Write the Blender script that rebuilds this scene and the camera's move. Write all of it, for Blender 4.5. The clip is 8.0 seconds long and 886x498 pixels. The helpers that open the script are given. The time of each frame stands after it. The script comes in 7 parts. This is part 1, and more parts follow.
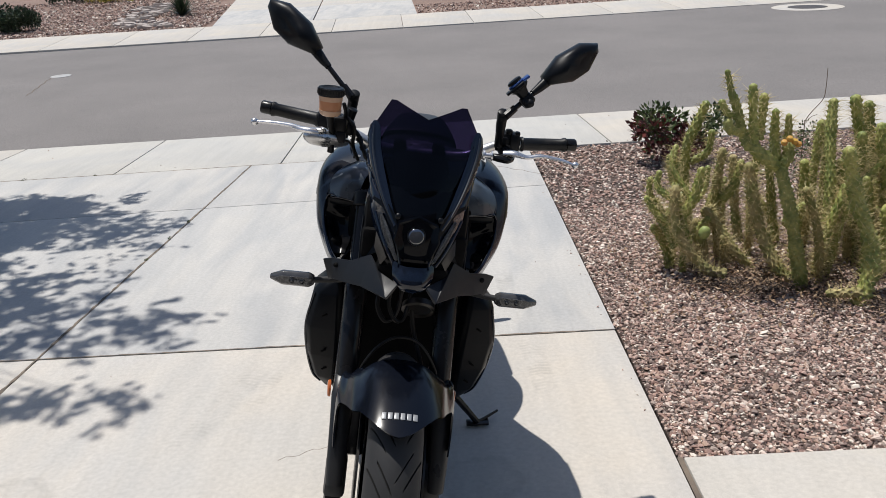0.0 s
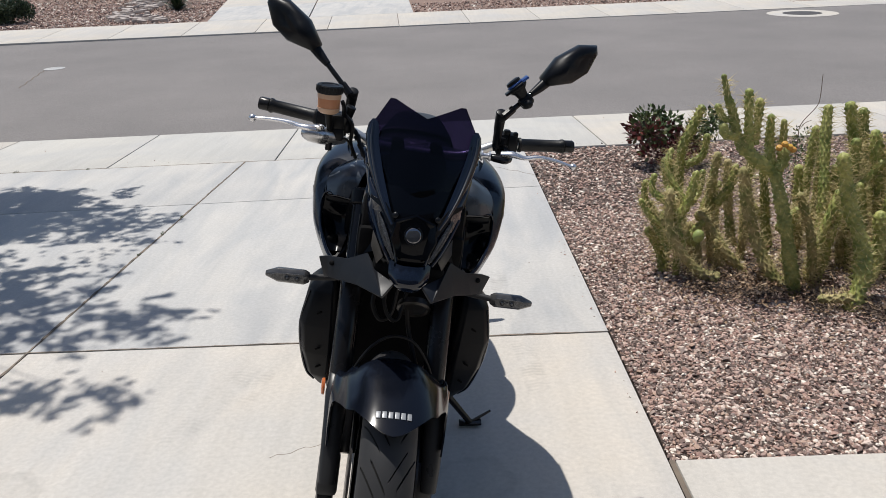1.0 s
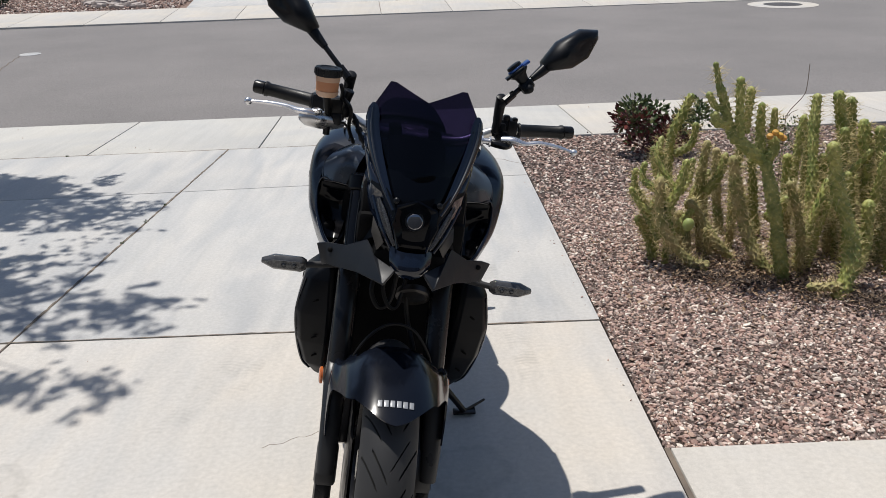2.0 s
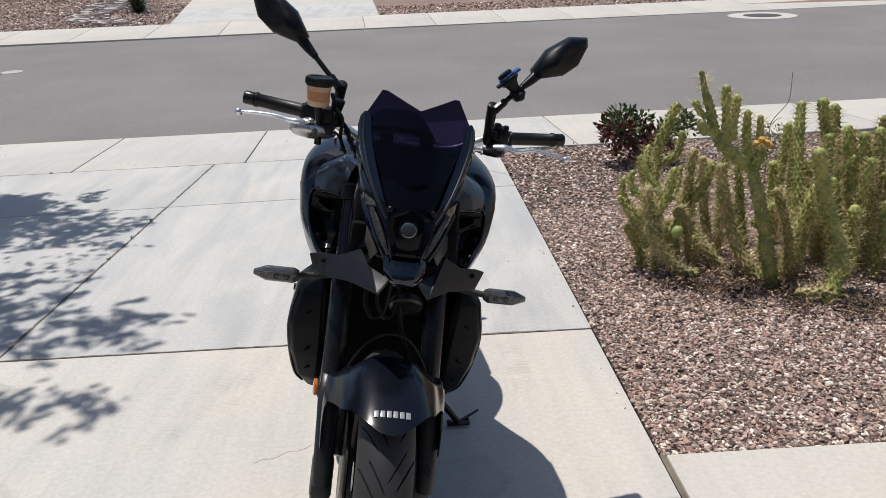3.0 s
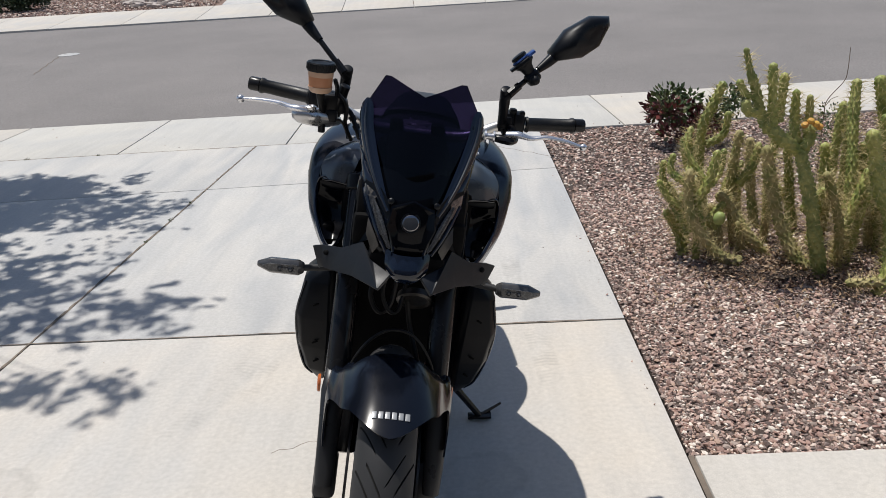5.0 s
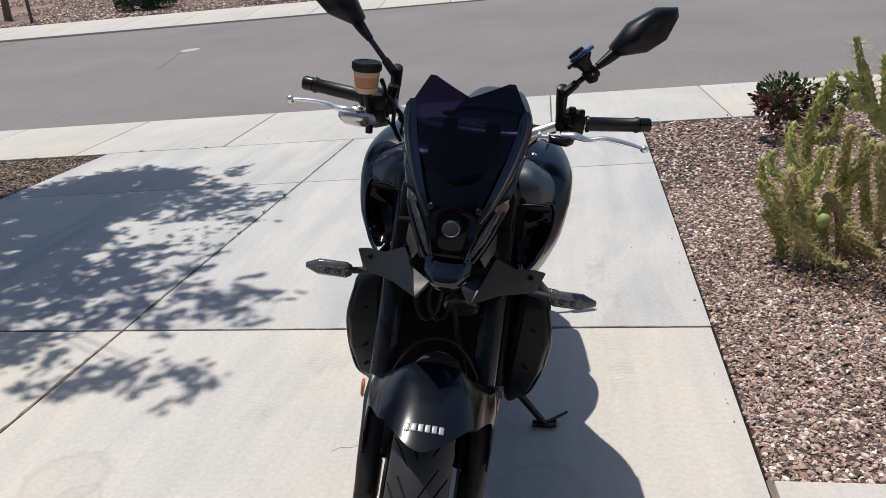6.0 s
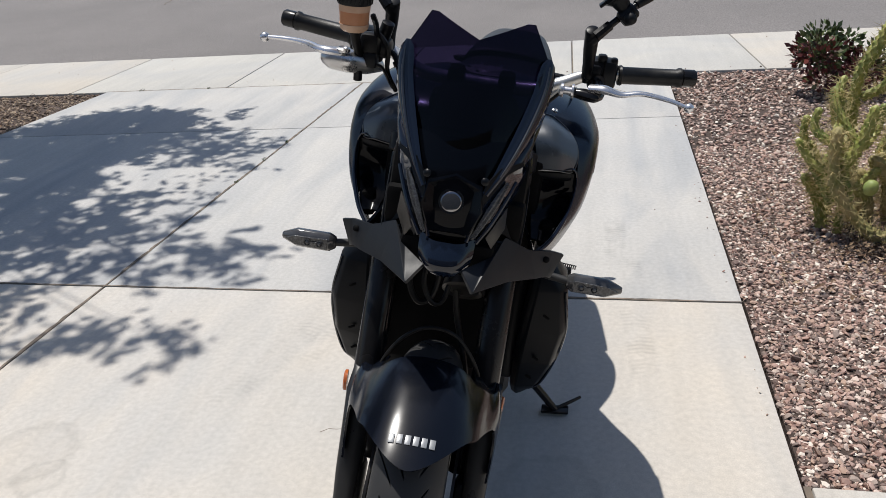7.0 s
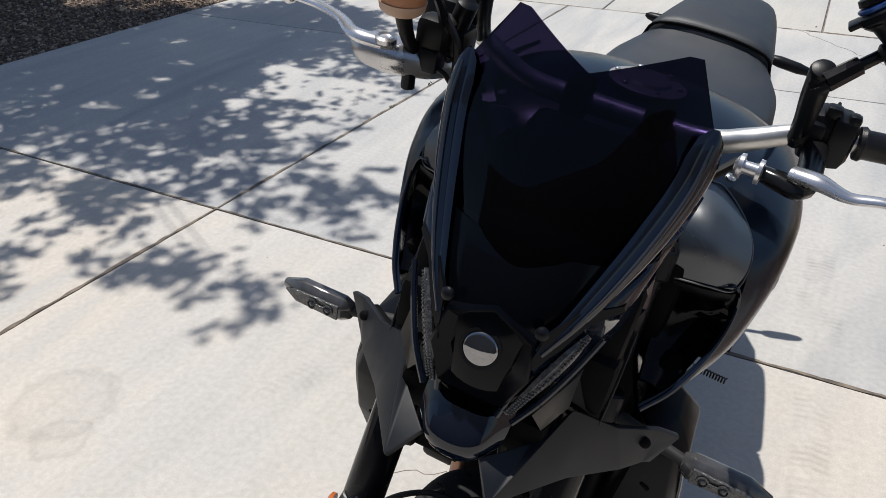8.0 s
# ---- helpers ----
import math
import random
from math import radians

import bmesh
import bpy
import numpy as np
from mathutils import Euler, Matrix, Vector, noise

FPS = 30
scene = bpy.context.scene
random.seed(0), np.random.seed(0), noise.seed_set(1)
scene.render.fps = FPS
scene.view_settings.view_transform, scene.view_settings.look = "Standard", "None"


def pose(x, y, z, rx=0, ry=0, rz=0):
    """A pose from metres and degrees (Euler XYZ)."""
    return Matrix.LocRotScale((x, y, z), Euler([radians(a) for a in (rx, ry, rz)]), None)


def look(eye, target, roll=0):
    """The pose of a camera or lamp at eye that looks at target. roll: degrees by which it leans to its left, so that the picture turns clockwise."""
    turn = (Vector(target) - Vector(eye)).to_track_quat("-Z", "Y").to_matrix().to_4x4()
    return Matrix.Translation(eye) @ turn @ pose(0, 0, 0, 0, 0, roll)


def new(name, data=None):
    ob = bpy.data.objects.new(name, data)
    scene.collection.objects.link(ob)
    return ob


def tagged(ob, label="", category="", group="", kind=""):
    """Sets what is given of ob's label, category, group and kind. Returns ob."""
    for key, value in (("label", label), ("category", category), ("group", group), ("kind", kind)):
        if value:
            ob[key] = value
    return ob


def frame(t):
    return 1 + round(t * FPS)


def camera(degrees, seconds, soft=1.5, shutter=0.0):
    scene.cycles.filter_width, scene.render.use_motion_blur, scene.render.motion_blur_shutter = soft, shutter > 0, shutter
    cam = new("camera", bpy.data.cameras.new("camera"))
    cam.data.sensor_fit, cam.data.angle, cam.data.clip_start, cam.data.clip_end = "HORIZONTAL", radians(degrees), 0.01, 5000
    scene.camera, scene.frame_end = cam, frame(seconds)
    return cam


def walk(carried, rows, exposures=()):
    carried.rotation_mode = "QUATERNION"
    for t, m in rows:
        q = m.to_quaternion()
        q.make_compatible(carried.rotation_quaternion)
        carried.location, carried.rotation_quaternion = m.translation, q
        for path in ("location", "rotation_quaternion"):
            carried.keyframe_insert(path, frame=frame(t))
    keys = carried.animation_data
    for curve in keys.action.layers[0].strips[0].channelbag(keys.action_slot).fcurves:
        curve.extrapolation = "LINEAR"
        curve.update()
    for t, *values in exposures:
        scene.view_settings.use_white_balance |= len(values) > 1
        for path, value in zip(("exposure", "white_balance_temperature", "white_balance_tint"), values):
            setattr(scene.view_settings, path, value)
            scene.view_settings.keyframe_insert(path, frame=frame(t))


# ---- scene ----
cam = camera(59.5, 8.0, soft=0.7)
PATH = [
    (0, (0.159, -0.123, 1.417), (0.114, 1.764, 0.756), -3.5),
    (0.5, (0.154, -0.126, 1.419), (0.116, 1.762, 0.759), -2.7),
    (1, (0.149, -0.121, 1.417), (0.124, 1.765, 0.754), -2.4),
    (1.5, (0.129, -0.107, 1.412), (0.122, 1.774, 0.733), -2.3),
    (1.7, (0.118, -0.103, 1.408), (0.122, 1.775, 0.718), -2.0),
    (2.8, (0.08, -0.09, 1.392), (0.146, 1.794, 0.723), -2.3),
    (3, (0.085, -0.093, 1.39), (0.147, 1.794, 0.732), -2.3),
    (3.5, (0.088, -0.105, 1.39), (0.136, 1.78, 0.723), -2.4),
    (4, (0.087, -0.116, 1.391), (0.148, 1.764, 0.711), -2.5),
    (4.5, (0.098, -0.092, 1.383), (0.177, 1.781, 0.685), -2.8),
    (5, (0.187, -0.01, 1.388), (0.111, 1.861, 0.685), -3.4),
    (5.2, (0.232, 0.032, 1.391), (0.059, 1.897, 0.691), -3.7),
    (6.3, (0.321, 0.088, 1.382), (-0.052, 1.914, 0.655), -5.4),
    (6.5, (0.314, 0.118, 1.375), (-0.063, 1.932, 0.62), -5.1),
    (7, (0.295, 0.336, 1.337), (-0.096, 2.112, 0.506), -4.3),
    (7.2, (0.284, 0.475, 1.338), (-0.103, 2.248, 0.496), -4.1),
    (7.5, (0.275, 0.674, 1.361), (-0.182, 2.422, 0.503), -3.6),
    (7.7, (0.276, 0.773, 1.355), (-0.294, 2.463, 0.449), -2.6),
    (8, (0.304, 0.953, 1.334), (-0.514, 2.465, 0.312), -0.3),
]
EXPOSURE = 0.05
walk(cam, [(t, look(eye, target, roll)) for t, eye, target, roll in PATH], exposures=[(0, EXPOSURE), (8, EXPOSURE)])

# ---- sky and sun ----
SUN = Vector((-0.198, 0.182, 1.0)).normalized()
world = bpy.data.worlds.new("sky")
scene.world = world
world.use_nodes = True
wn = world.node_tree.nodes
sky = wn.new("ShaderNodeTexSky")
sky.sky_type = "NISHITA"
sky.sun_disc = False
sky.sun_elevation = math.asin(SUN.z)
sky.sun_rotation = math.atan2(SUN.x, SUN.y)
world.node_tree.links.new(sky.outputs[0], wn["Background"].inputs[0])
wn["Background"].inputs[1].default_value = 0.09
sun_data = bpy.data.lights.new("sun", "SUN")
sun_data.energy, sun_data.angle, sun_data.color = 4.2, radians(0.53), (1.0, 0.96, 0.905)
new("sun", sun_data).matrix_world = look(SUN * 30, (0, 0, 0))


# ---- materials ----
def mat(name, a, b=None, rough=0.5, metal=0.0, scale=6.0, fine=120.0, bump=0.1, dist=0.002, space="object",
        speck=0.0, vary="", coat=0.0, ior=1.5, rvar=0.12):
    """A surface with two scales of variation: a broad one between colours a and b, and a fine grain."""
    m = bpy.data.materials.new(name)
    m.use_nodes = True
    nt = m.node_tree
    n, l = nt.nodes, nt.links
    bs = n["Principled BSDF"]
    if space == "world":
        co = n.new("ShaderNodeNewGeometry").outputs["Position"]
    else:
        co = n.new("ShaderNodeTexCoord").outputs["Object"]

    def noise_node(s, detail, r=0.55):
        q = n.new("ShaderNodeTexNoise")
        q.inputs["Scale"].default_value, q.inputs["Detail"].default_value, q.inputs["Roughness"].default_value = s, detail, r
        l.new(co, q.inputs["Vector"])
        return q

    def mix(f, c1, c2, kind="MIX"):
        q = n.new("ShaderNodeMix")
        q.data_type, q.blend_type = "RGBA", kind
        for sock, v in ((q.inputs["Factor"], f), (q.inputs[6], c1), (q.inputs[7], c2)):
            if isinstance(v, (int, float)):
                sock.default_value = v
            elif isinstance(v, tuple):
                sock.default_value = (*v, 1)
            else:
                l.new(v, sock)
        return q.outputs[2]

    def ramp(src, lo, hi, v0=0.0, v1=1.0):
        q = n.new("ShaderNodeMapRange")
        q.inputs[1].default_value, q.inputs[2].default_value, q.inputs[3].default_value, q.inputs[4].default_value = lo, hi, v0, v1
        l.new(src, q.inputs[0])
        return q.outputs[0]

    b = b or tuple(c * 0.8 for c in a)
    big, small = noise_node(scale, 5), noise_node(fine, 3)
    col = mix(ramp(big.outputs[0], 0.35, 0.65), a, b)
    if vary:
        rnd = n.new("ShaderNodeObjectInfo").outputs["Random"] if vary == "object" else n.new("ShaderNodeNewGeometry").outputs["Random Per Island"]
        col = mix(1.0, col, mix(rnd, (0.8, 0.8, 0.8), (1.15, 1.15, 1.15)), "MULTIPLY")
    if speck:
        col = mix(ramp(small.outputs[0], 0.3, 0.7, 0.0, speck), col, tuple(c * 0.35 for c in a))
    l.new(col, bs.inputs["Base Color"])
    l.new(ramp(big.outputs[0], 0.3, 0.7, max(0.0, rough - rvar), min(1.0, rough + rvar)), bs.inputs["Roughness"])
    bs.inputs["Metallic"].default_value = metal
    bs.inputs["IOR"].default_value = ior
    bs.inputs["Coat Weight"].default_value = coat
    bs.inputs["Coat Roughness"].default_value = 0.06
    if bump:
        bp = n.new("ShaderNodeBump")
        bp.inputs["Strength"].default_value, bp.inputs["Distance"].default_value = bump, dist
        l.new(small.outputs[0], bp.inputs["Height"])
        l.new(bp.outputs[0], bs.inputs["Normal"])
    return m


def concrete(name, a, b, stain, streak):
    """Broom-finished concrete with broad stains, scuffs that run along the drive, and sandy grain."""
    m = mat(name, a, b, rough=0.85, scale=1.3, fine=260, bump=0.25, dist=0.0015, space="world", speck=0.24, rvar=0.06)
    nt = m.node_tree
    n, l = nt.nodes, nt.links
    bs = n["Principled BSDF"]
    old = bs.inputs["Base Color"].links[0].from_socket
    co = [q for q in n if q.bl_idname == "ShaderNodeNewGeometry"][0].outputs["Position"]
    mp = n.new("ShaderNodeMapping")
    mp.inputs["Scale"].default_value, mp.inputs["Rotation"].default_value = streak
    l.new(co, mp.inputs["Vector"])
    t1 = n.new("ShaderNodeTexNoise")
    t1.inputs["Scale"].default_value, t1.inputs["Detail"].default_value, t1.inputs["Distortion"].default_value = 1.0, 6, 1.2
    l.new(mp.outputs[0], t1.inputs["Vector"])
    r1 = n.new("ShaderNodeMapRange")
    r1.inputs[1].default_value, r1.inputs[2].default_value, r1.inputs[4].default_value = 0.46, 0.66, 0.75
    l.new(t1.outputs[0], r1.inputs[0])
    mx = n.new("ShaderNodeMix")
    mx.data_type = "RGBA"
    mx.inputs[7].default_value = (*stain, 1)
    l.new(r1.outputs[0], mx.inputs["Factor"])
    l.new(old, mx.inputs[6])
    t2 = n.new("ShaderNodeTexNoise")
    t2.inputs["Scale"].default_value, t2.inputs["Detail"].default_value = 60, 8
    l.new(co, t2.inputs["Vector"])
    r2 = n.new("ShaderNodeMapRange")
    r2.inputs[1].default_value, r2.inputs[2].default_value, r2.inputs[3].default_value, r2.inputs[4].default_value = 0.3, 0.75, 0.9, 1.07
    l.new(t2.outputs[0], r2.inputs[0])
    mu = n.new("ShaderNodeVectorMath")
    mu.operation = "SCALE"
    l.new(mx.outputs[2], mu.inputs[0])
    l.new(r2.outputs[0], mu.inputs["Scale"])
    mp3 = n.new("ShaderNodeMapping")
    mp3.inputs["Scale"].default_value, mp3.inputs["Rotation"].default_value = (16, 1.4, 1), (0, 0, 0.12 + streak[1][2] * 0.4)
    l.new(co, mp3.inputs["Vector"])
    t3 = n.new("ShaderNodeTexNoise")
    t3.inputs["Scale"].default_value, t3.inputs["Detail"].default_value = 1.0, 5
    l.new(mp3.outputs[0], t3.inputs["Vector"])
    r3 = n.new("ShaderNodeMapRange")
    r3.inputs[1].default_value, r3.inputs[2].default_value, r3.inputs[3].default_value, r3.inputs[4].default_value = 0.36, 0.66, 0.965, 1.03
    l.new(t3.outputs[0], r3.inputs[0])
    mu3 = n.new("ShaderNodeVectorMath")
    mu3.operation = "SCALE"
    l.new(mu.outputs[0], mu3.inputs[0])
    l.new(r3.outputs[0], mu3.inputs["Scale"])
    l.new(mu3.outputs[0], bs.inputs["Base Color"])
    return m


def palette(name, stops, rough=0.8, fine=90, bump=0.3, dist=0.002, dirt=0.35):
    """Loose pieces in several colours, one for each piece."""
    m = mat(name, (0.3, 0.2, 0.17), rough=rough, scale=30, fine=fine, bump=bump, dist=dist, space="world")
    n, l = m.node_tree.nodes, m.node_tree.links
    bs = n["Principled BSDF"]
    cr = n.new("ShaderNodeValToRGB")
    cr.color_ramp.interpolation = "CONSTANT"
    el = cr.color_ramp.elements
    while len(el) < len(stops):
        el.new(0.5)
    for i, c in enumerate(stops):
        el[i].position, el[i].color = i / len(stops), (*c, 1)
    l.new(n.new("ShaderNodeNewGeometry").outputs["Random Per Island"], cr.inputs[0])
    mx = n.new("ShaderNodeMix")
    mx.data_type, mx.blend_type = "RGBA", "MULTIPLY"
    mx.inputs["Factor"].default_value = dirt
    old = bs.inputs["Base Color"].links[0].from_socket
    l.new(cr.outputs[0], mx.inputs[6])
    l.new(old, mx.inputs[7])
    l.new(cr.outputs[0] if dirt == 0 else mx.outputs[2], bs.inputs["Base Color"])
    return m


def glass(name, tint, rough=0.0, alpha_mix=0.5):
    """Tinted acrylic: dyed see-through sheet with a clear gloss."""
    m = bpy.data.materials.new(name)
    m.use_nodes = True
    n, l = m.node_tree.nodes, m.node_tree.links
    n.remove(n["Principled BSDF"])
    tr, gl, mx, fr = n.new("ShaderNodeBsdfTransparent"), n.new("ShaderNodeBsdfGlossy"), n.new("ShaderNodeMixShader"), n.new("ShaderNodeFresnel")
    tr.inputs[0].default_value = (*tint, 1)
    gl.inputs["Roughness"].default_value = rough
    fr.inputs[0].default_value = 1.32
    l.new(fr.outputs[0], mx.inputs[0])
    l.new(tr.outputs[0], mx.inputs[1])
    l.new(gl.outputs[0], mx.inputs[2])
    l.new(mx.outputs[0], n["Material Output"].inputs[0])
    return m


C_DRIVE = concrete("drive_concrete_warm", (0.605, 0.55, 0.475), (0.535, 0.513, 0.48), (0.445, 0.435, 0.415), ((2.3, 0.6, 1), (0, 0, 0.35)))
C_GREY = concrete("drive_concrete_grey", (0.555, 0.535, 0.50), (0.49, 0.485, 0.47), (0.37, 0.377, 0.382), ((2.6, 0.55, 1), (0, 0, 0.9)))
C_WALK = concrete("walk_concrete", (0.57, 0.525, 0.455), (0.52, 0.495, 0.455), (0.45, 0.44, 0.42), ((0.9, 0.9, 1), (0, 0, 0)))


C_APRON = concrete("apron_concrete", (0.555, 0.535, 0.488), (0.505, 0.495, 0.465), (0.43, 0.428, 0.415), ((0.9, 0.9, 1), (0, 0, 0)))


def ring_stain(m, spots):
    """Faint round marks left by pots or stands on the concrete."""
    n, l = m.node_tree.nodes, m.node_tree.links
    bs = n["Principled BSDF"]
    co = [q for q in n if q.bl_idname == "ShaderNodeNewGeometry"][0].outputs["Position"]
    wob = n.new("ShaderNodeTexNoise")
    wob.inputs["Scale"].default_value = 14
    l.new(co, wob.inputs["Vector"])
    add = n.new("ShaderNodeVectorMath")
    add.operation = "MULTIPLY_ADD"
    l.new(wob.outputs[1], add.inputs[0])
    add.inputs[1].default_value = (0.07, 0.07, 0)
    l.new(co, add.inputs[2])
    for x, y, r in spots:
        d = n.new("ShaderNodeVectorMath")
        d.operation = "DISTANCE"
        l.new(add.outputs[0], d.inputs[0])
        d.inputs[1].default_value = (x + 0.035, y + 0.035, 0)
        cr = n.new("ShaderNodeValToRGB")
        e = cr.color_ramp.elements
        e[0].position, e[0].color = 0.0, (0.9, 0.9, 0.9, 1)
        e[1].position, e[1].color = 1.0, (1, 1, 1, 1)
        for p, v in ((r * 0.75, 0.93), (r * 0.92, 0.8), (r, 0.78), (r * 1.12, 1.0)):
            k = e.new(p)
            k.color = (v, v, v, 1)
        l.new(d.outputs["Value"], cr.inputs[0])
        mx = n.new("ShaderNodeMix")
        mx.data_type, mx.blend_type = "RGBA", "MULTIPLY"
        mx.inputs["Factor"].default_value = 0.55
        l.new(bs.inputs["Base Color"].links[0].from_socket, mx.inputs[6])
        l.new(cr.outputs[0], mx.inputs[7])
        l.new(mx.outputs[2], bs.inputs["Base Color"])


ring_stain(C_DRIVE, ((-1.25, 1.80, 0.13), (0.18, 1.82, 0.12), (-1.15, 1.72, 0.07)))


def tread_marks(m, marks):
    """Faint grey tyre prints: rows of x, y, half width, half length, turn in degrees, strength."""
    n, l = m.node_tree.nodes, m.node_tree.links
    bs = n["Principled BSDF"]
    co = [q for q in n if q.bl_idname == "ShaderNodeNewGeometry"][0].outputs["Position"]

    def calc(op, a, b, c=None):
        q = n.new("ShaderNodeMath")
        q.operation = op
        for sock, v in zip(q.inputs, (a, b, c)):
            if isinstance(v, (int, float)):
                sock.default_value = v
            elif v is not None:
                l.new(v, sock)
        return q.outputs[0]

    patch = n.new("ShaderNodeTexNoise")
    patch.inputs["Scale"].default_value, patch.inputs["Detail"].default_value = 9, 5
    l.new(co, patch.inputs["Vector"])
    worn = n.new("ShaderNodeMapRange")
    worn.inputs[1].default_value, worn.inputs[2].default_value = 0.42, 0.62
    l.new(patch.outputs[0], worn.inputs[0])
    for x, y, hw, hl, turn, strength in marks:
        mp = n.new("ShaderNodeMapping")
        mp.vector_type = "TEXTURE"
        mp.inputs["Location"].default_value, mp.inputs["Rotation"].default_value = (x, y, 0), (0, 0, radians(turn))
        l.new(co, mp.inputs["Vector"])
        sp = n.new("ShaderNodeSeparateXYZ")
        l.new(mp.outputs[0], sp.inputs[0])
        u, v = calc("ABSOLUTE", sp.outputs[0], 0), calc("ABSOLUTE", sp.outputs[1], 0)
        inside = calc("MINIMUM", calc("MAXIMUM", calc("SMOOTH_MIN", calc("MULTIPLY_ADD", u, -1 / (hw * 0.25), 4), calc("MULTIPLY_ADD", v, -1 / (hl * 0.4), 2.5), 0.1), 0), 1)
        bars = calc("MULTIPLY_ADD", calc("SINE", calc("MULTIPLY_ADD", sp.outputs[1], 6.283 / 0.022, calc("MULTIPLY", u, 60)), 0), 0.5, 0.5)
        amount = calc("MULTIPLY", calc("MULTIPLY", inside, worn.outputs[0]), calc("MULTIPLY_ADD", bars, 0.75 * strength, 0.25 * strength))
        mx = n.new("ShaderNodeMix")
        mx.data_type, mx.blend_type = "RGBA", "MULTIPLY"
        l.new(amount, mx.inputs["Factor"])
        l.new(bs.inputs["Base Color"].links[0].from_socket, mx.inputs[6])
        mx.inputs[7].default_value = (0.5, 0.5, 0.5, 1)
        l.new(mx.outputs[2], bs.inputs["Base Color"])


tread_marks(C_DRIVE, ((0.43, 2.52, 0.05, 0.25, 4, 0.4), (-0.72, 2.36, 0.06, 0.36, -14, 0.32), (-0.6, 2.5, 0.05, 0.25, -10, 0.25), (0.70, 2.19, 0.012, 0.07, 5, 0.5)))
tread_marks(C_GREY, ((0.365, 3.3, 0.05, 0.24, 0, 0.45), (0.43, 3.06, 0.03, 0.1, 0, 0.35), (0.25, 4.4, 0.05, 0.5, -6, 0.25)))
M_JOINT = mat("joint_dirt", (0.075, 0.062, 0.05), (0.24, 0.195, 0.15), rough=0.95, scale=14, fine=150, bump=0.5, space="world")
M_FELT = mat("expansion_strip", (0.1, 0.08, 0.065), (0.2, 0.16, 0.12), rough=0.95, scale=9, space="world")
M_ASPHALT = mat("asphalt", (0.25, 0.232, 0.222), (0.208, 0.195, 0.188), rough=0.9, scale=0.45, fine=60, bump=0.7, dist=0.012, space="world", speck=0.6, rvar=0.04)
M_SOIL = mat("gravel_soil", (0.1, 0.068, 0.054), (0.07, 0.05, 0.042), rough=0.95, scale=3, fine=75, bump=1.0, dist=0.012, space="world", speck=0.6)
M_YARD = mat("far_gravel", (0.31, 0.21, 0.165), (0.24, 0.165, 0.135), rough=0.95, scale=1.2, fine=28, bump=1.0, dist=0.03, space="world", speck=0.5)
M_STONE = palette("gravel_stone", [(0.40, 0.262, 0.214), (0.30, 0.19, 0.156), (0.50, 0.355, 0.295), (0.34, 0.268, 0.228), (0.19, 0.132, 0.113), (0.62, 0.5, 0.43), (0.42, 0.292, 0.226), (0.78, 0.70, 0.61), (0.24, 0.185, 0.162), (0.47, 0.33, 0.28), (0.14, 0.1, 0.088)], dirt=0.0)
# brown chips, toned down so the colour carries part of the tree's shade
M_SHADESTONE = palette("brown_shade_stone", [(0.24, 0.17, 0.12), (0.32, 0.24, 0.17), (0.15, 0.105, 0.075), (0.42, 0.33, 0.24), (0.2, 0.15, 0.11), (0.1, 0.07, 0.055)], dirt=0.0)
M_LITTER = palette("leaf_litter", [(0.34, 0.24, 0.15), (0.46, 0.34, 0.23), (0.18, 0.11, 0.07), (0.13, 0.08, 0.05), (0.26, 0.17, 0.1)], dirt=0.0)
M_FLAG = palette("flat_stone", [(0.5, 0.42, 0.36), (0.42, 0.35, 0.3), (0.55, 0.47, 0.4), (0.38, 0.33, 0.3)], dirt=0.0, fine=30)
M_SAND = palette("rust_sand", [(0.42, 0.25, 0.17), (0.36, 0.2, 0.13), (0.5, 0.33, 0.23)], dirt=0.0)
M_IRON = mat("cast_iron", (0.11, 0.1, 0.095), rough=0.6, metal=0.6, scale=8)
M_CACTUS = mat("cactus_skin", (0.19, 0.24, 0.054), (0.47, 0.46, 0.145), rough=0.5, scale=22, fine=85, bump=0.5, dist=0.004, vary="object", speck=0.35)
M_CACTUS_OLD = mat("cactus_old_skin", (0.42, 0.34, 0.16), (0.2, 0.21, 0.065), rough=0.75, scale=16, fine=200, bump=0.3)
M_SPINE = mat("cactus_spine", (0.68, 0.57, 0.3), (0.54, 0.43, 0.2), rough=0.6, bump=0)
M_FRUIT = mat("cactus_fruit", (0.3, 0.34, 0.1), (0.24, 0.3, 0.09), rough=0.5, scale=20)
M_FLOWER = mat("cactus_flower", (0.6, 0.36, 0.05), (0.45, 0.2, 0.05), rough=0.6, scale=40)
M_TWIG = mat("dry_twig", (0.2, 0.15, 0.1), rough=0.9)
M_REDLEAF = palette("red_leaf", [(0.14, 0.035, 0.035), (0.1, 0.028, 0.03), (0.1, 0.1, 0.04), (0.2, 0.055, 0.045), (0.08, 0.03, 0.03)], rough=0.5, dirt=0.0)
M_GREENLEAF = palette("green_leaf", [(0.07, 0.11, 0.035), (0.1, 0.14, 0.05), (0.13, 0.16, 0.06), (0.05, 0.08, 0.03)], rough=0.55, dirt=0.0)
M_DARKLEAF = palette("dark_green_leaf", [(0.03, 0.055, 0.025), (0.045, 0.075, 0.035), (0.06, 0.085, 0.045), (0.025, 0.04, 0.02)], rough=0.5, dirt=0.0)
# near-black husk tones that stand in for shade under the cacti
M_SHADEHUSK = palette("shade_husk", [(0.05, 0.034, 0.026), (0.1, 0.07, 0.05), (0.035, 0.024, 0.02), (0.2, 0.14, 0.09)], dirt=0.0)
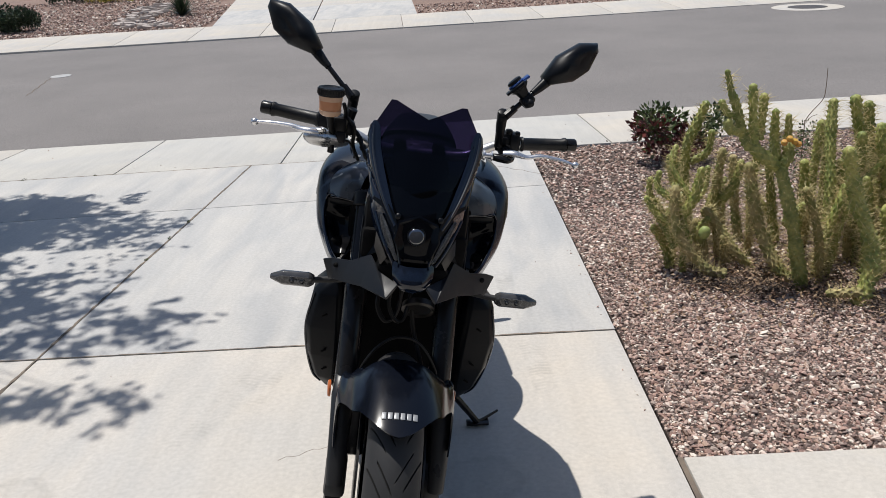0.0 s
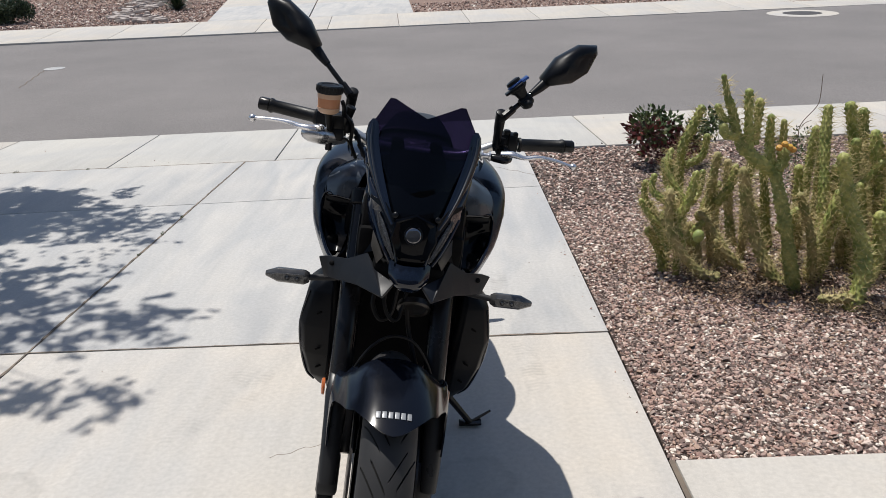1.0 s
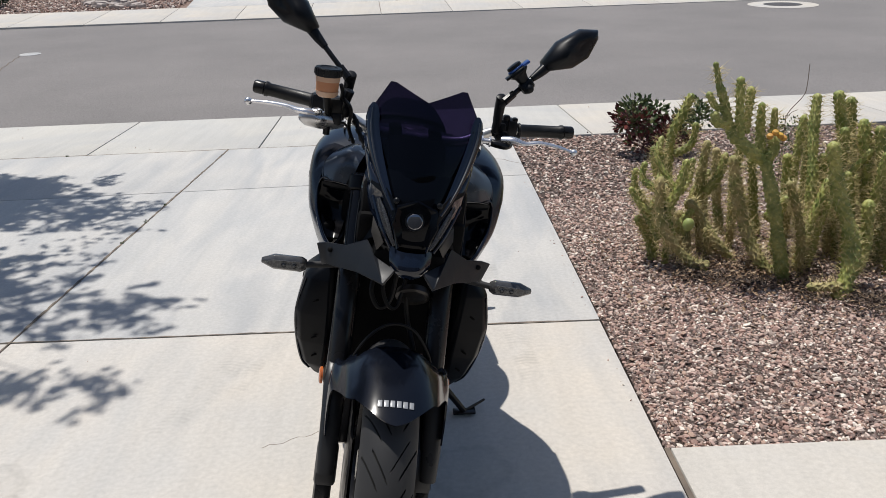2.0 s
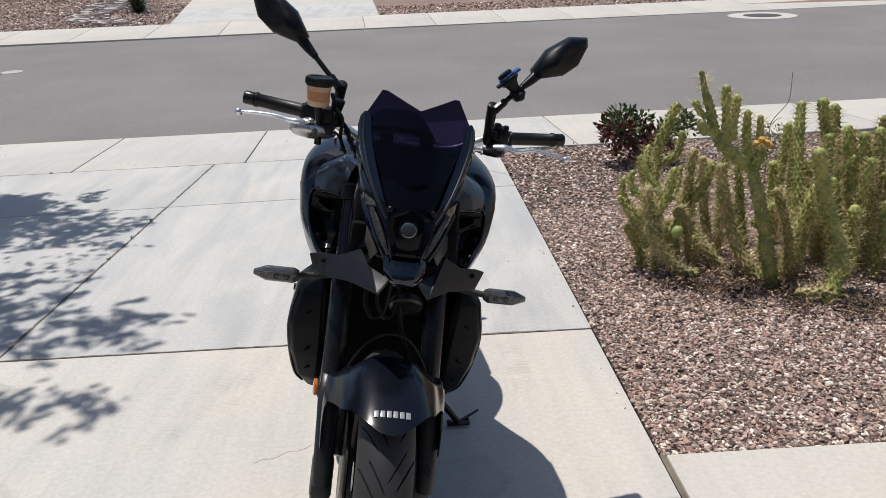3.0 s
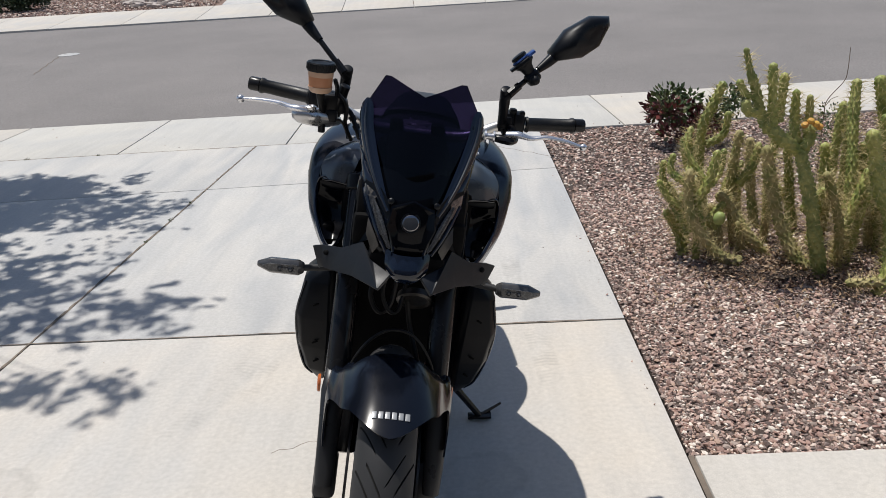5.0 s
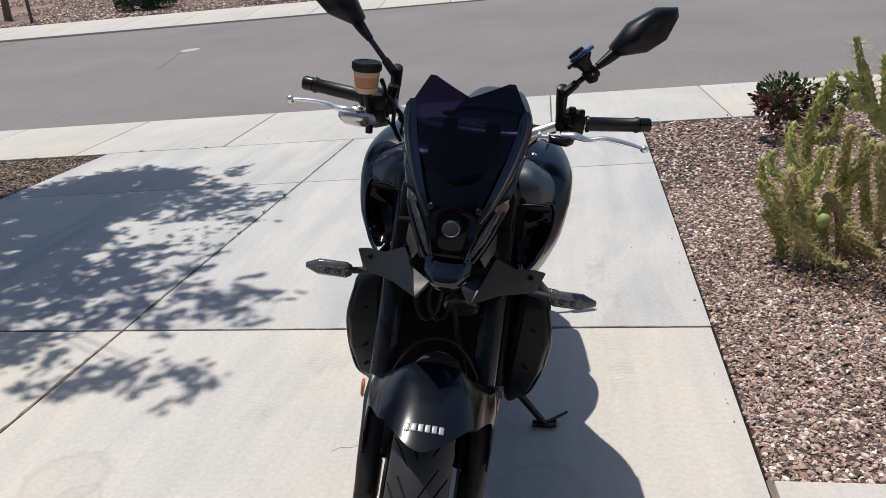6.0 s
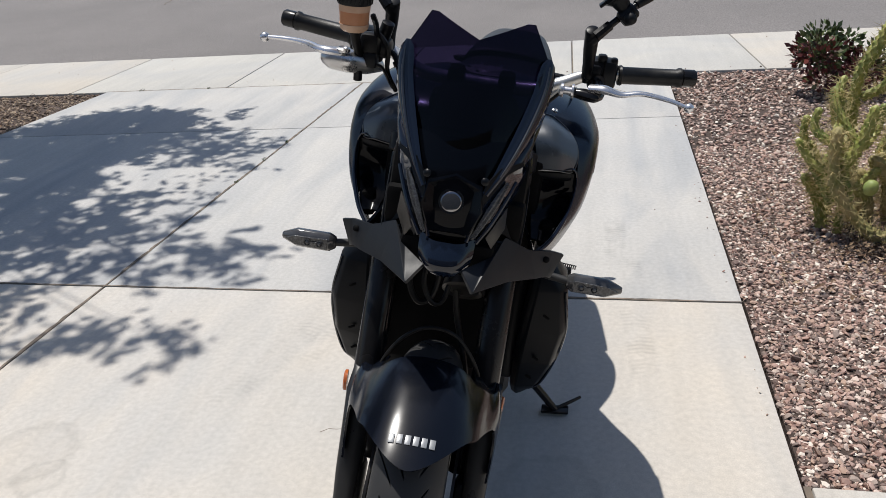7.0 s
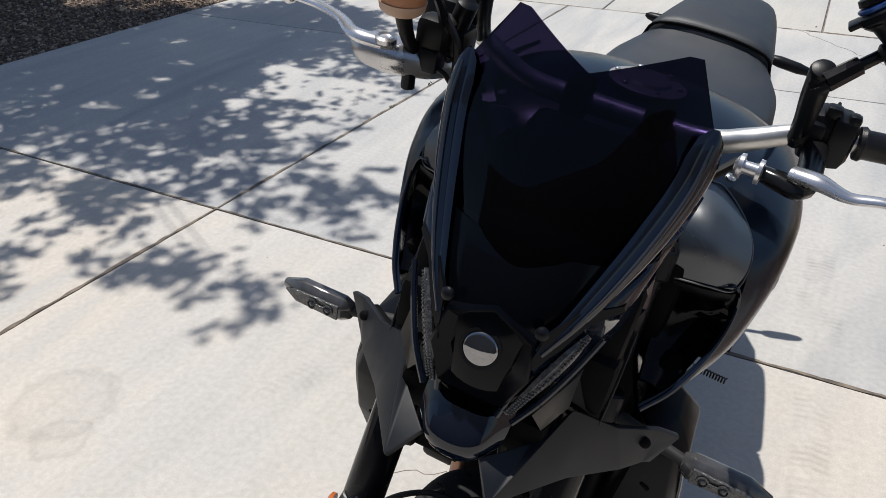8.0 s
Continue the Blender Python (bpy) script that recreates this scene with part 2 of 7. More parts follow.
M_BARK = mat("bark", (0.2, 0.16, 0.12), (0.13, 0.1, 0.08), rough=0.9, scale=12, fine=60, bump=0.8, dist=0.01)
# dark blue-grey, picked so the added wall tints reflections in the bike navy
M_UNSEENWALL = mat("stucco", (0.085, 0.095, 0.112), (0.07, 0.08, 0.096), rough=0.9, scale=2, fine=80, bump=0.4, space="world")

M_BLACK = mat("gloss_black_paint", (0.0036, 0.0066, 0.015), (0.0048, 0.0082, 0.018), rough=0.05, scale=8, bump=0, ior=1.55, rvar=0.015)
# for thin added strips that catch the sun as bright edge lines
M_GLINT = mat("edge_highlight_black", (0.004, 0.005, 0.008), (0.005, 0.006, 0.009), rough=0.3, scale=8, bump=0, ior=1.9, rvar=0.03)
M_TANK = mat("satin_blue_black_paint", (0.005, 0.0098, 0.0195), (0.0062, 0.0115, 0.022), rough=0.23, scale=8, bump=0, ior=1.43, rvar=0.03)
M_FENDER = mat("satin_gloss_black_paint", (0.003, 0.0042, 0.008), (0.004, 0.0055, 0.01), rough=0.17, scale=8, bump=0, ior=1.38, rvar=0.03)
M_CABLE = mat("black_cable_sleeve", (0.006, 0.006, 0.0065), rough=0.45, scale=30, bump=0, ior=1.3)
M_SHROUD = mat("dark_shroud_plastic", (0.0026, 0.0034, 0.0052), (0.0038, 0.0048, 0.007), rough=0.36, scale=14, fine=700, bump=0.1, dist=0.0006, ior=1.22)
M_PLASTIC = mat("matte_black_plastic", (0.005, 0.0058, 0.0078), (0.0068, 0.0078, 0.0100), rough=0.38, scale=14, fine=700, bump=0.12, dist=0.0006, ior=1.27)
M_COVER = mat("satin_grey_cover", (0.025, 0.035, 0.049), (0.031, 0.042, 0.057), rough=0.28, scale=10, fine=900, bump=0.05, dist=0.0004, ior=1.8)
M_COWL = mat("deep_black_cowl_plastic", (0.0016, 0.0021, 0.0036), (0.0022, 0.0028, 0.0045), rough=0.12, scale=12, bump=0, ior=1.24)
M_WING = mat("satin_dark_grey_plastic", (0.0068, 0.0084, 0.0118), (0.0092, 0.011, 0.015), rough=0.46, scale=14, fine=700, bump=0.12, dist=0.0006, ior=1.36)
M_PLATE = mat("raw_bracket_metal", (0.1, 0.091, 0.08), (0.075, 0.069, 0.061), rough=0.42, metal=0.25, scale=40, bump=0.05)
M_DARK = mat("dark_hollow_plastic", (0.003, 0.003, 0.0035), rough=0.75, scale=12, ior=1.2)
M_RUBBER = mat("tyre_rubber", (0.016, 0.0165, 0.018), (0.024, 0.024, 0.025), rough=0.72, scale=10, fine=300, bump=0.15, dist=0.0008)
# darker copy of the rubber: shade inside the cut grooves, put into the colour
M_GROOVE_SHADE = mat("tyre_groove_shade", (0.006, 0.006, 0.006), rough=0.9)
M_GRIP = mat("grip_rubber", (0.006, 0.0063, 0.0072), (0.009, 0.0093, 0.01), rough=0.45, scale=40, fine=500, bump=0.3, dist=0.001, ior=1.38)
M_CAP = mat("satin_grey_filler_cap", (0.3, 0.29, 0.29), (0.24, 0.235, 0.235), rough=0.5, metal=0.3, scale=40, bump=0)
M_FORK = mat("black_anodised", (0.008, 0.008, 0.009), (0.012, 0.0115, 0.012), rough=0.2, scale=12, bump=0, ior=1.35)
M_GUARD = mat("dark_grey_fork_guard", (0.015, 0.0155, 0.017), (0.02, 0.02, 0.021), rough=0.34, scale=12, fine=600, bump=0.06, dist=0.0004)
M_SILVER = mat("cast_silver", (0.6, 0.6, 0.6), (0.52, 0.52, 0.53), rough=0.3, metal=0.9, scale=30, fine=500, bump=0.08, dist=0.0005)
M_CHROME = mat("chrome", (0.74, 0.74, 0.75), (0.66, 0.66, 0.68), rough=0.26, metal=0.85, scale=30, bump=0, rvar=0.05)
M_BAR = mat("satin_aluminium_bar", (0.66, 0.65, 0.62), (0.58, 0.57, 0.55), rough=0.36, metal=0.85, scale=40, bump=0.05)
M_STEEL = mat("dark_steel", (0.06, 0.057, 0.055), (0.04, 0.037, 0.035), rough=0.4, metal=0.8, scale=20)
M_EXHAUST = mat("heat_browned_steel", (0.3, 0.17, 0.12), (0.2, 0.12, 0.09), rough=0.35, metal=0.9, scale=15)
M_SEAT = mat("seat_vinyl", (0.021, 0.027, 0.035), (0.026, 0.032, 0.041), rough=0.55, scale=8, fine=900, bump=0.25, dist=0.0006)
M_SEAT2 = mat("pillion_vinyl", (0.017, 0.022, 0.029), (0.022, 0.027, 0.034), rough=0.58, scale=8, fine=900, bump=0.25, dist=0.0006)
M_FLUID = mat("brake_fluid_cup", (0.36, 0.13, 0.05), (0.46, 0.21, 0.1), rough=0.4, scale=20, bump=0)
M_CUP = mat("milky_cup_rim", (0.5, 0.34, 0.24), (0.45, 0.28, 0.18), rough=0.45, scale=25, bump=0)
M_ORANGE = mat("orange_reflector", (0.5, 0.13, 0.03), (0.4, 0.1, 0.03), rough=0.25, scale=60, bump=0)
M_BLUE = mat("blue_anodised", (0.02, 0.06, 0.22), (0.03, 0.08, 0.28), rough=0.3, metal=0.5, scale=40, bump=0)
M_LETTER = mat("silver_badge", (0.32, 0.33, 0.34), (0.26, 0.27, 0.28), rough=0.4, metal=0.3, scale=60, bump=0)
M_LEDCLEAR = mat("led_diffuser", (0.09, 0.093, 0.097), (0.02, 0.02, 0.022), rough=0.2, scale=220, fine=400, bump=0.6, dist=0.002, coat=0.5)
M_BEAD = mat("clear_bead", (0.07, 0.072, 0.076), (0.03, 0.03, 0.032), rough=0.12, scale=60, bump=0, coat=0.5)
M_SMOKE = mat("smoked_lens", (0.05, 0.05, 0.052), (0.075, 0.075, 0.077), rough=0.12, scale=60, bump=0, coat=0.5)
M_MIRROR = mat("mirror_glass", (0.85, 0.86, 0.87), (0.85, 0.86, 0.87), rough=0.01, metal=1.0, bump=0, rvar=0.0)
M_LENS = mat("projector_lens", (0.3, 0.3, 0.31), (0.26, 0.26, 0.27), rough=0.02, metal=1.0, bump=0, rvar=0.0)
M_SCREEN = glass("smoked_screen", (0.13, 0.112, 0.195))


# ---- mesh tools ----
def finish(bm, sharp=38, normals=True):
    if normals:
        bmesh.ops.recalc_face_normals(bm, faces=bm.faces)
    for f in bm.faces:
        f.smooth = True
    lim = radians(sharp)
    for e in bm.edges:
        if len(e.link_faces) == 2 and e.calc_face_angle(0) > lim:
            e.smooth = False
    return bm


def part(name, bm, material, parent=None, label="", sharp=38, normals=True):
    finish(bm, sharp, normals)
    me = bpy.data.meshes.new(name)
    bm.to_mesh(me)
    bm.free()
    me.materials.append(material)
    ob = new(name, me)
    if parent is not None:
        ob.parent = parent
    if label:
        ob["label"] = label
    return ob


def raw(name, verts, faces, material, parent=None, label="", smooth=False):
    me = bpy.data.meshes.new(name)
    me.from_pydata(verts, [], faces)
    me.materials.append(material)
    if smooth:
        me.polygons.foreach_set("use_smooth", [True] * len(me.polygons))
    me.update()
    ob = new(name, me)
    if parent is not None:
        ob.parent = parent
    if label:
        ob["label"] = label
    return ob


def empty(name, m=Matrix()):
    ob = new(name)
    ob.empty_display_size = 0.1
    ob.matrix_world = m
    return ob


def add_loft(bm, rings, closed=True, caps=True):
    rows = [[bm.verts.new(p) for p in r] for r in rings]
    k = len(rows[0])
    for a, b in zip(rows, rows[1:]):
        for i in range(k if closed else k - 1):
            j = (i + 1) % k
            bm.faces.new((a[i], a[j], b[j], b[i]))
    if caps and closed:
        bm.faces.new(rows[0][::-1])
        bm.faces.new(rows[-1])
    return bm


def smooth_path(pts, per=6):
    """A rounded line through the points given."""
    pts = [Vector(p) for p in pts]
    if len(pts) < 3:
        return pts
    out = []
    ext = [2 * pts[0] - pts[1]] + pts + [2 * pts[-1] - pts[-2]]
    for i in range(1, len(ext) - 2):
        p0, p1, p2, p3 = ext[i - 1:i + 3]
        for k in range(per):
            t = k / per
            out.append(0.5 * ((2 * p1) + (p2 - p0) * t + (2 * p0 - 5 * p1 + 4 * p2 - p3) * t * t + (3 * p1 - p0 - 3 * p2 + p3) * t ** 3))
    out.append(pts[-1])
    return out


def frames_along(pts, hint=(0, 0, 1)):
    """Two side directions at each point of a line, without twist."""
    out, side = [], None
    for i, p in enumerate(pts):
        d = (pts[min(i + 1, len(pts) - 1)] - pts[max(i - 1, 0)]).normalized()
        if side is None:
            h = Vector(hint)
            if abs(d.dot(h)) > 0.95:
                h = Vector((1, 0, 0))
            side = d.cross(h).normalized()
        else:
            side = (side - d * side.dot(d)).normalized()
        out.append((d, side, side.cross(d).normalized()))
    return out


def add_tube(bm, pts, radii, n=12, flat=1.0, hint=(0, 0, 1), caps=True):
    pts = [Vector(p) for p in pts]
    if isinstance(radii, (int, float)):
        radii = [radii] * len(pts)
    elif len(radii) != len(pts):
        radii = list(np.interp(np.linspace(0, 1, len(pts)), np.linspace(0, 1, len(radii)), radii))
    rings = []
    for p, r, (d, a, b) in zip(pts, radii, frames_along(pts, hint)):
        rings.append([p + a * (r * math.cos(2 * math.pi * i / n)) + b * (r * flat * math.sin(2 * math.pi * i / n)) for i in range(n)])
    return add_loft(bm, rings, True, caps)


def tube(pts, radii, n=12, per=6, flat=1.0, hint=(0, 0, 1)):
    return add_tube(bmesh.new(), smooth_path(pts, per), radii, n, flat, hint)


def add_turned(bm, profile, axis_pos, axis_dir, n=28, caps=False):
    """A turned shape: profile rows of (distance along the axis, radius)."""
    o, d = Vector(axis_pos), Vector(axis_dir).normalized()
    a = d.orthogonal().normalized()
    b = d.cross(a)
    rings = [[o + d * h + (a * math.cos(2 * math.pi * i / n) + b * math.sin(2 * math.pi * i / n)) * max(r, 1e-4) for i in range(n)] for h, r in profile]
    return add_loft(bm, rings, True, True)


def turned(profile, pos, axis, n=28):
    return add_turned(bmesh.new(), profile, pos, axis, n)


def slab(outline, thick, bevel=0.0, up=None):
    """A sheet with an outline in space and a thickness along its normal, edges eased."""
    bm = bmesh.new()
    vs = [bm.verts.new(p) for p in outline]
    f = bm.faces.new(vs)
    f.normal_update()
    nrm = f.normal.copy()
    if up is not None and nrm.dot(Vector(up)) < 0:
        nrm = -nrm
    ex = bmesh.ops.extrude_face_region(bm, geom=[f])
    for v in ex["geom"]:
        if isinstance(v, bmesh.types.BMVert):
            v.co -= nrm * thick
    bmesh.ops.recalc_face_normals(bm, faces=bm.faces)
    if bevel:
        bmesh.ops.bevel(bm, geom=list(bm.edges), offset=bevel, segments=2, affect="EDGES", profile=0.6)
    return bm


def box(cx, cy, cz, sx, sy, sz, bevel=0.0, turn=None, seg=2):
    bm = bmesh.new()
    bmesh.ops.create_cube(bm, size=1.0)
    bmesh.ops.scale(bm, vec=(sx, sy, sz), verts=bm.verts)
    if bevel:
        bmesh.ops.bevel(bm, geom=list(bm.edges), offset=bevel, segments=seg, affect="EDGES", profile=0.5)
    bm.transform((turn if turn is not None else Matrix()))
    bm.transform(Matrix.Translation((cx, cy, cz)))
    return bm


def eased(rings, per=4):
    """More rings between those given, along rounded lines."""
    return [list(q) for q in zip(*[smooth_path(list(c), per) for c in zip(*rings)])]


def shell(grid, thick):
    """A curved panel from rows of points, with a thickness."""
    bm = bmesh.new()
    rows = [[bm.verts.new(p) for p in r] for r in grid]
    for a, b in zip(rows, rows[1:]):
        for i in range(len(a) - 1):
            bm.faces.new((a[i], a[i + 1], b[i + 1], b[i]))
    bmesh.ops.recalc_face_normals(bm, faces=bm.faces)
    bmesh.ops.solidify(bm, geom=list(bm.faces), thickness=thick)
    return bm


def spread(rows, nu=3, nv=3):
    """A finer, rounded net through a coarse net of points."""
    rows = [smooth_path(r, nu) for r in rows]
    cols = [smooth_path(list(q), nv) for q in zip(*rows)]
    return [list(q) for q in zip(*cols)]


def flip(bm):
    """The mirror image across the machine's middle plane."""
    bm.transform(Matrix.Diagonal((-1, 1, 1, 1)))
    bmesh.ops.reverse_faces(bm, faces=bm.faces)
    return bm



# ---- the ground, road and paving ----
XR, Y1, YW, YK = 0.787, 2.80, 6.39, 7.88
ROAD0, RISE, YF = -0.10, 0.05, 17.78
# the street runs at a slight angle to the driveway
STREET = Matrix.Translation((0, YW, 0)) @ Matrix.Rotation(math.atan(0.04), 4, "Z") @ Matrix.Translation((0, -YW, 0))


# the far kerb closes in a little more
FAR = STREET @ Matrix.Translation((0.15, 17.8, 0)) @ Matrix.Rotation(0.034, 4, "Z") @ Matrix.Translation((-0.15, -17.8, 0))


def edge_l(y):
    return -3.90 + 0.045 * (y - 4.6)


def edge_j(y):
    return -1.645 + 0.018 * (y - 2.8)


def edge_r(y):
    return XR


def joint_1(x):
    return Y1 + 0.004 * x


def joint_2(x):
    return 5.13 + 0.055 * x


def joint_3(x):
    return YW + 0.04 * x


def meet(fx, fy):
    """Where a lengthwise edge meets a crosswise joint."""
    x, y = 0.0, 3.0
    for _ in range(4):
        y = fy(x)
        x = fx(y)
    return x, y


def road_z(y):
    return ROAD0 + RISE * (y - YK)


def yard_z(y):
    return 0.60 + 0.052 * (y - 19.5)


ZF = road_z(YF)
profile = [(-400, -0.05), (YK - 0.05, -0.05), (YK - 0.02, ROAD0 - 0.03), (YF, ZF - 0.04), (19.2, yard_z(19.2) - 0.06), (26, yard_z(26) - 0.03), (34, yard_z(34) - 0.03), (45, yard_z(42)), (900, 4)]
xs = [-600, -60, -20, -8, 0, 8, 20, 60, 600]
gv = [(x, y, z) for y, z in profile for x in xs]
gf = [(i * 9 + j, i * 9 + j + 1, i * 9 + j + 10, i * 9 + j + 9) for i in range(len(profile) - 1) for j in range(8)]
ground = tagged(raw("ground", gv, gf, M_YARD), "reddish brown desert gravel and soil on both sides of the street", "ground", kind="structure")
ground.matrix_world = STREET

rv = [(x, y, road_z(y)) for y in np.linspace(YK - 0.02, YF + 0.7, 14) for x in np.linspace(-60, 60, 13)]
rf = [(i * 13 + j, i * 13 + j + 1, i * 13 + j + 14, i * 13 + j + 13) for i in range(13) for j in range(12)]
road = tagged(raw("road", rv, rf, M_ASPHALT), "worn grey asphalt street in full sun", "road", kind="structure")
road.matrix_world = STREET


def paving(x0, x1, y0, y1, z=0.0, thick=0.1, gap=0.005, bevel=0.006, rise=0.0):
    bm = box((x0 + x1) / 2, (y0 + y1) / 2, z - thick / 2, x1 - x0 - 2 * gap, y1 - y0 - 2 * gap, thick, bevel)
    if rise:
        for v in bm.verts:
            v.co.z += rise * (v.co.y - y0)
    return bm


def quad_slab(fx0, fx1, fy0, fy1, z=0.0, thick=0.1, gap=0.006, bevel=0.006):
    """A slab between two lengthwise edges and two crosswise joints."""
    (ax, ay), (bx, by), (cx, cy), (dx, dy) = meet(fx0, fy0), meet(fx1, fy0), meet(fx1, fy1), meet(fx0, fy1)
    return slab([(ax + gap, ay + gap, z), (bx - gap, by + gap, z), (cx - gap, cy - gap, z), (dx + gap, dy - gap, z)], thick, bevel, up=(0, 0, 1))


driveway = tagged(empty("driveway"), "pale concrete driveway of large slabs with dirty joints", "driveway", kind="structure")
part("joint_bed", quad_slab(edge_l, edge_r, lambda x: -7, joint_3, -0.012, 0.05, 0.01, 0), M_JOINT, driveway)
for f0, f1 in ((edge_l, edge_j), (edge_j, edge_r)):
    for g0, g1, m in ((lambda x: -7, lambda x: -2, C_DRIVE), (lambda x: -2, joint_1, C_DRIVE), (joint_1, joint_2, C_GREY), (joint_2, joint_3, C_GREY)):
        part("slab", quad_slab(f0, f1, g0, g1, gap=0.0035 if joint_2 in (g0, g1) else 0.006), m, driveway)


def dirt_line(name, p, q, w0, w1, seed, parent):
    """An uneven line of dirt and grit that fills a joint and spills over its edges."""
    rng = random.Random(seed)
    p, q = Vector(p), Vector(q)
    n = int((q - p).length / 0.02)
    side = (q - p).normalized().cross(Vector((0, 0, 1)))
    V, F, wa, wb = [], [], w0, w0
    for k in range(n + 1):
        c = p.lerp(q, k / n)
        slow = 0.6 + 0.4 * max(0.0, math.sin(k * 0.021 + seed) * math.sin(k * 0.0073 + 2 * seed))
        wa = min(w1 * slow, max(w0, wa + rng.uniform(-1, 1) * (w1 - w0) * 0.45))
        wb = min(w1 * slow, max(w0, wb + rng.uniform(-1, 1) * (w1 - w0) * 0.45))
        V += [tuple(c + side * wa), tuple(c - side * wb)]
        if k:
            F.append((2 * k - 2, 2 * k - 1, 2 * k + 1, 2 * k))
    return raw(name, V, F, M_JOINT, parent)


def joint_run(fx0, fy0, fx1, fy1, w0, w1, seed):
    (ax, ay), (bx, by) = meet(fx0, fy0), meet(fx1, fy1)
    dirt_line("joint_dirt", (ax, ay, 0.0012 + 0.0002 * seed), (bx, by, 0.0012 + 0.0002 * seed), w0, w1, seed, driveway)


joint_run(edge_l, joint_1, edge_r, joint_1, 0.0015, 0.010, 1)
joint_run(edge_j, lambda x: -2, edge_j, joint_3, 0.003, 0.015, 2)
joint_run(edge_l, joint_3, edge_r, joint_3, 0.004, 0.015, 3)

pavement = tagged(empty("pavement", STREET), "cream concrete sidewalk of square slabs along the street", "sidewalk", kind="structure")
part("joint_bed", box(0, (YW + YK) / 2, -0.06, 60, YK - YW - 0.02, 0.08), M_JOINT, pavement)
walk_joints = [0.085 + 1.42 * k for k in range(-13, 14)]
for x0, x1 in zip(walk_joints, walk_joints[1:]):
    part("slab", paving(x0, x1, YW, YK, thick=0.17, gap=0.004, bevel=0.012), C_APRON if -4.3 < x0 < 1.4 else C_WALK, pavement)

dirt_line("gutter_dirt", (-30, YK + 0.004, road_z(YK) + 0.004), (30, YK + 0.004, road_z(YK) + 0.004), 0.006, 0.03, 5, pavement)

path_slab = tagged(empty("path"), "cream concrete garden path slab beside the driveway", "path", kind="structure")
part("slab", paving(XR + 0.012, 4.6, -7, 1.9, gap=0.004), C_WALK, path_slab)
part("expansion_strip", box(XR + 0.006, -2.55, -0.03, 0.016, 8.9, 0.05), M_FELT, path_slab)

far_walk = tagged(empty("far_pavement", FAR), "pale concrete kerb and sidewalk across the street", "sidewalk", kind="structure")
far_joints = [-0.396 + 1.588 * k for k in range(-18, 19)]
for x0, x1 in zip(far_joints, far_joints[1:]):
    part("kerb_stone", paving(x0, x1, YF, 19.85, z=ZF + 0.028, thick=0.25, gap=0.004, bevel=0.012, rise=0.09), C_WALK, far_walk)

far_drive = tagged(empty("far_driveway", FAR), "pale concrete driveway of a house across the street", "driveway", kind="structure")
for x0, x1, u0, u1 in ((-5.0, -2.56, -5.45, -2.7), (-2.53, 0.01, -2.67, 0.03)):
    for ya, yb in ((19.853, 24.0), (24.01, 36)):
        q = [np.interp(v, [19.87, 24.0], [x0, u0]) + (u0 - x0) * max(0, v - 24.0) / 4.13 for v in (ya, yb)]
        p = [np.interp(v, [19.87, 24.0], [x1, u1]) + (u1 - x1) * max(0, v - 24.0) / 4.13 for v in (ya, yb)]
        o = [(q[0], ya, yard_z(ya) - 0.008), (p[0], ya, yard_z(ya) - 0.008), (p[1], yb, yard_z(yb) - 0.008), (q[1], yb, yard_z(yb) - 0.008)]
        part("slab", slab(o, 0.1, 0.01, up=(0, 0, 1)), C_GREY if ya < 20 else C_WALK, far_drive)

# an unseen wall, added behind the camera to close the place and shape reflections
tagged(part("wall_south", box(0, -7.2, 3.2, 22, 0.25, 6.6, 0.01), M_UNSEENWALL), "unseen plain blue-grey stucco wall added behind the driveway to darken reflections", "wall", kind="structure")


# ---- gravel ----
def icosa():
    t = (1 + 5 ** 0.5) / 2
    v = np.array([(-1, t, 0), (1, t, 0), (-1, -t, 0), (1, -t, 0), (0, -1, t), (0, 1, t), (0, -1, -t), (0, 1, -t), (t, 0, -1), (t, 0, 1), (-t, 0, -1), (-t, 0, 1)])
    bm = bmesh.new()
    for p in v:
        bm.verts.new(p)
    ch = bmesh.ops.convex_hull(bm, input=bm.verts)
    bm.verts.index_update()
    f = np.array([[q.index for q in g.verts] for g in bm.faces])
    bm.free()
    return v / np.linalg.norm(v[0]), f


ICO_V, ICO_F = icosa()


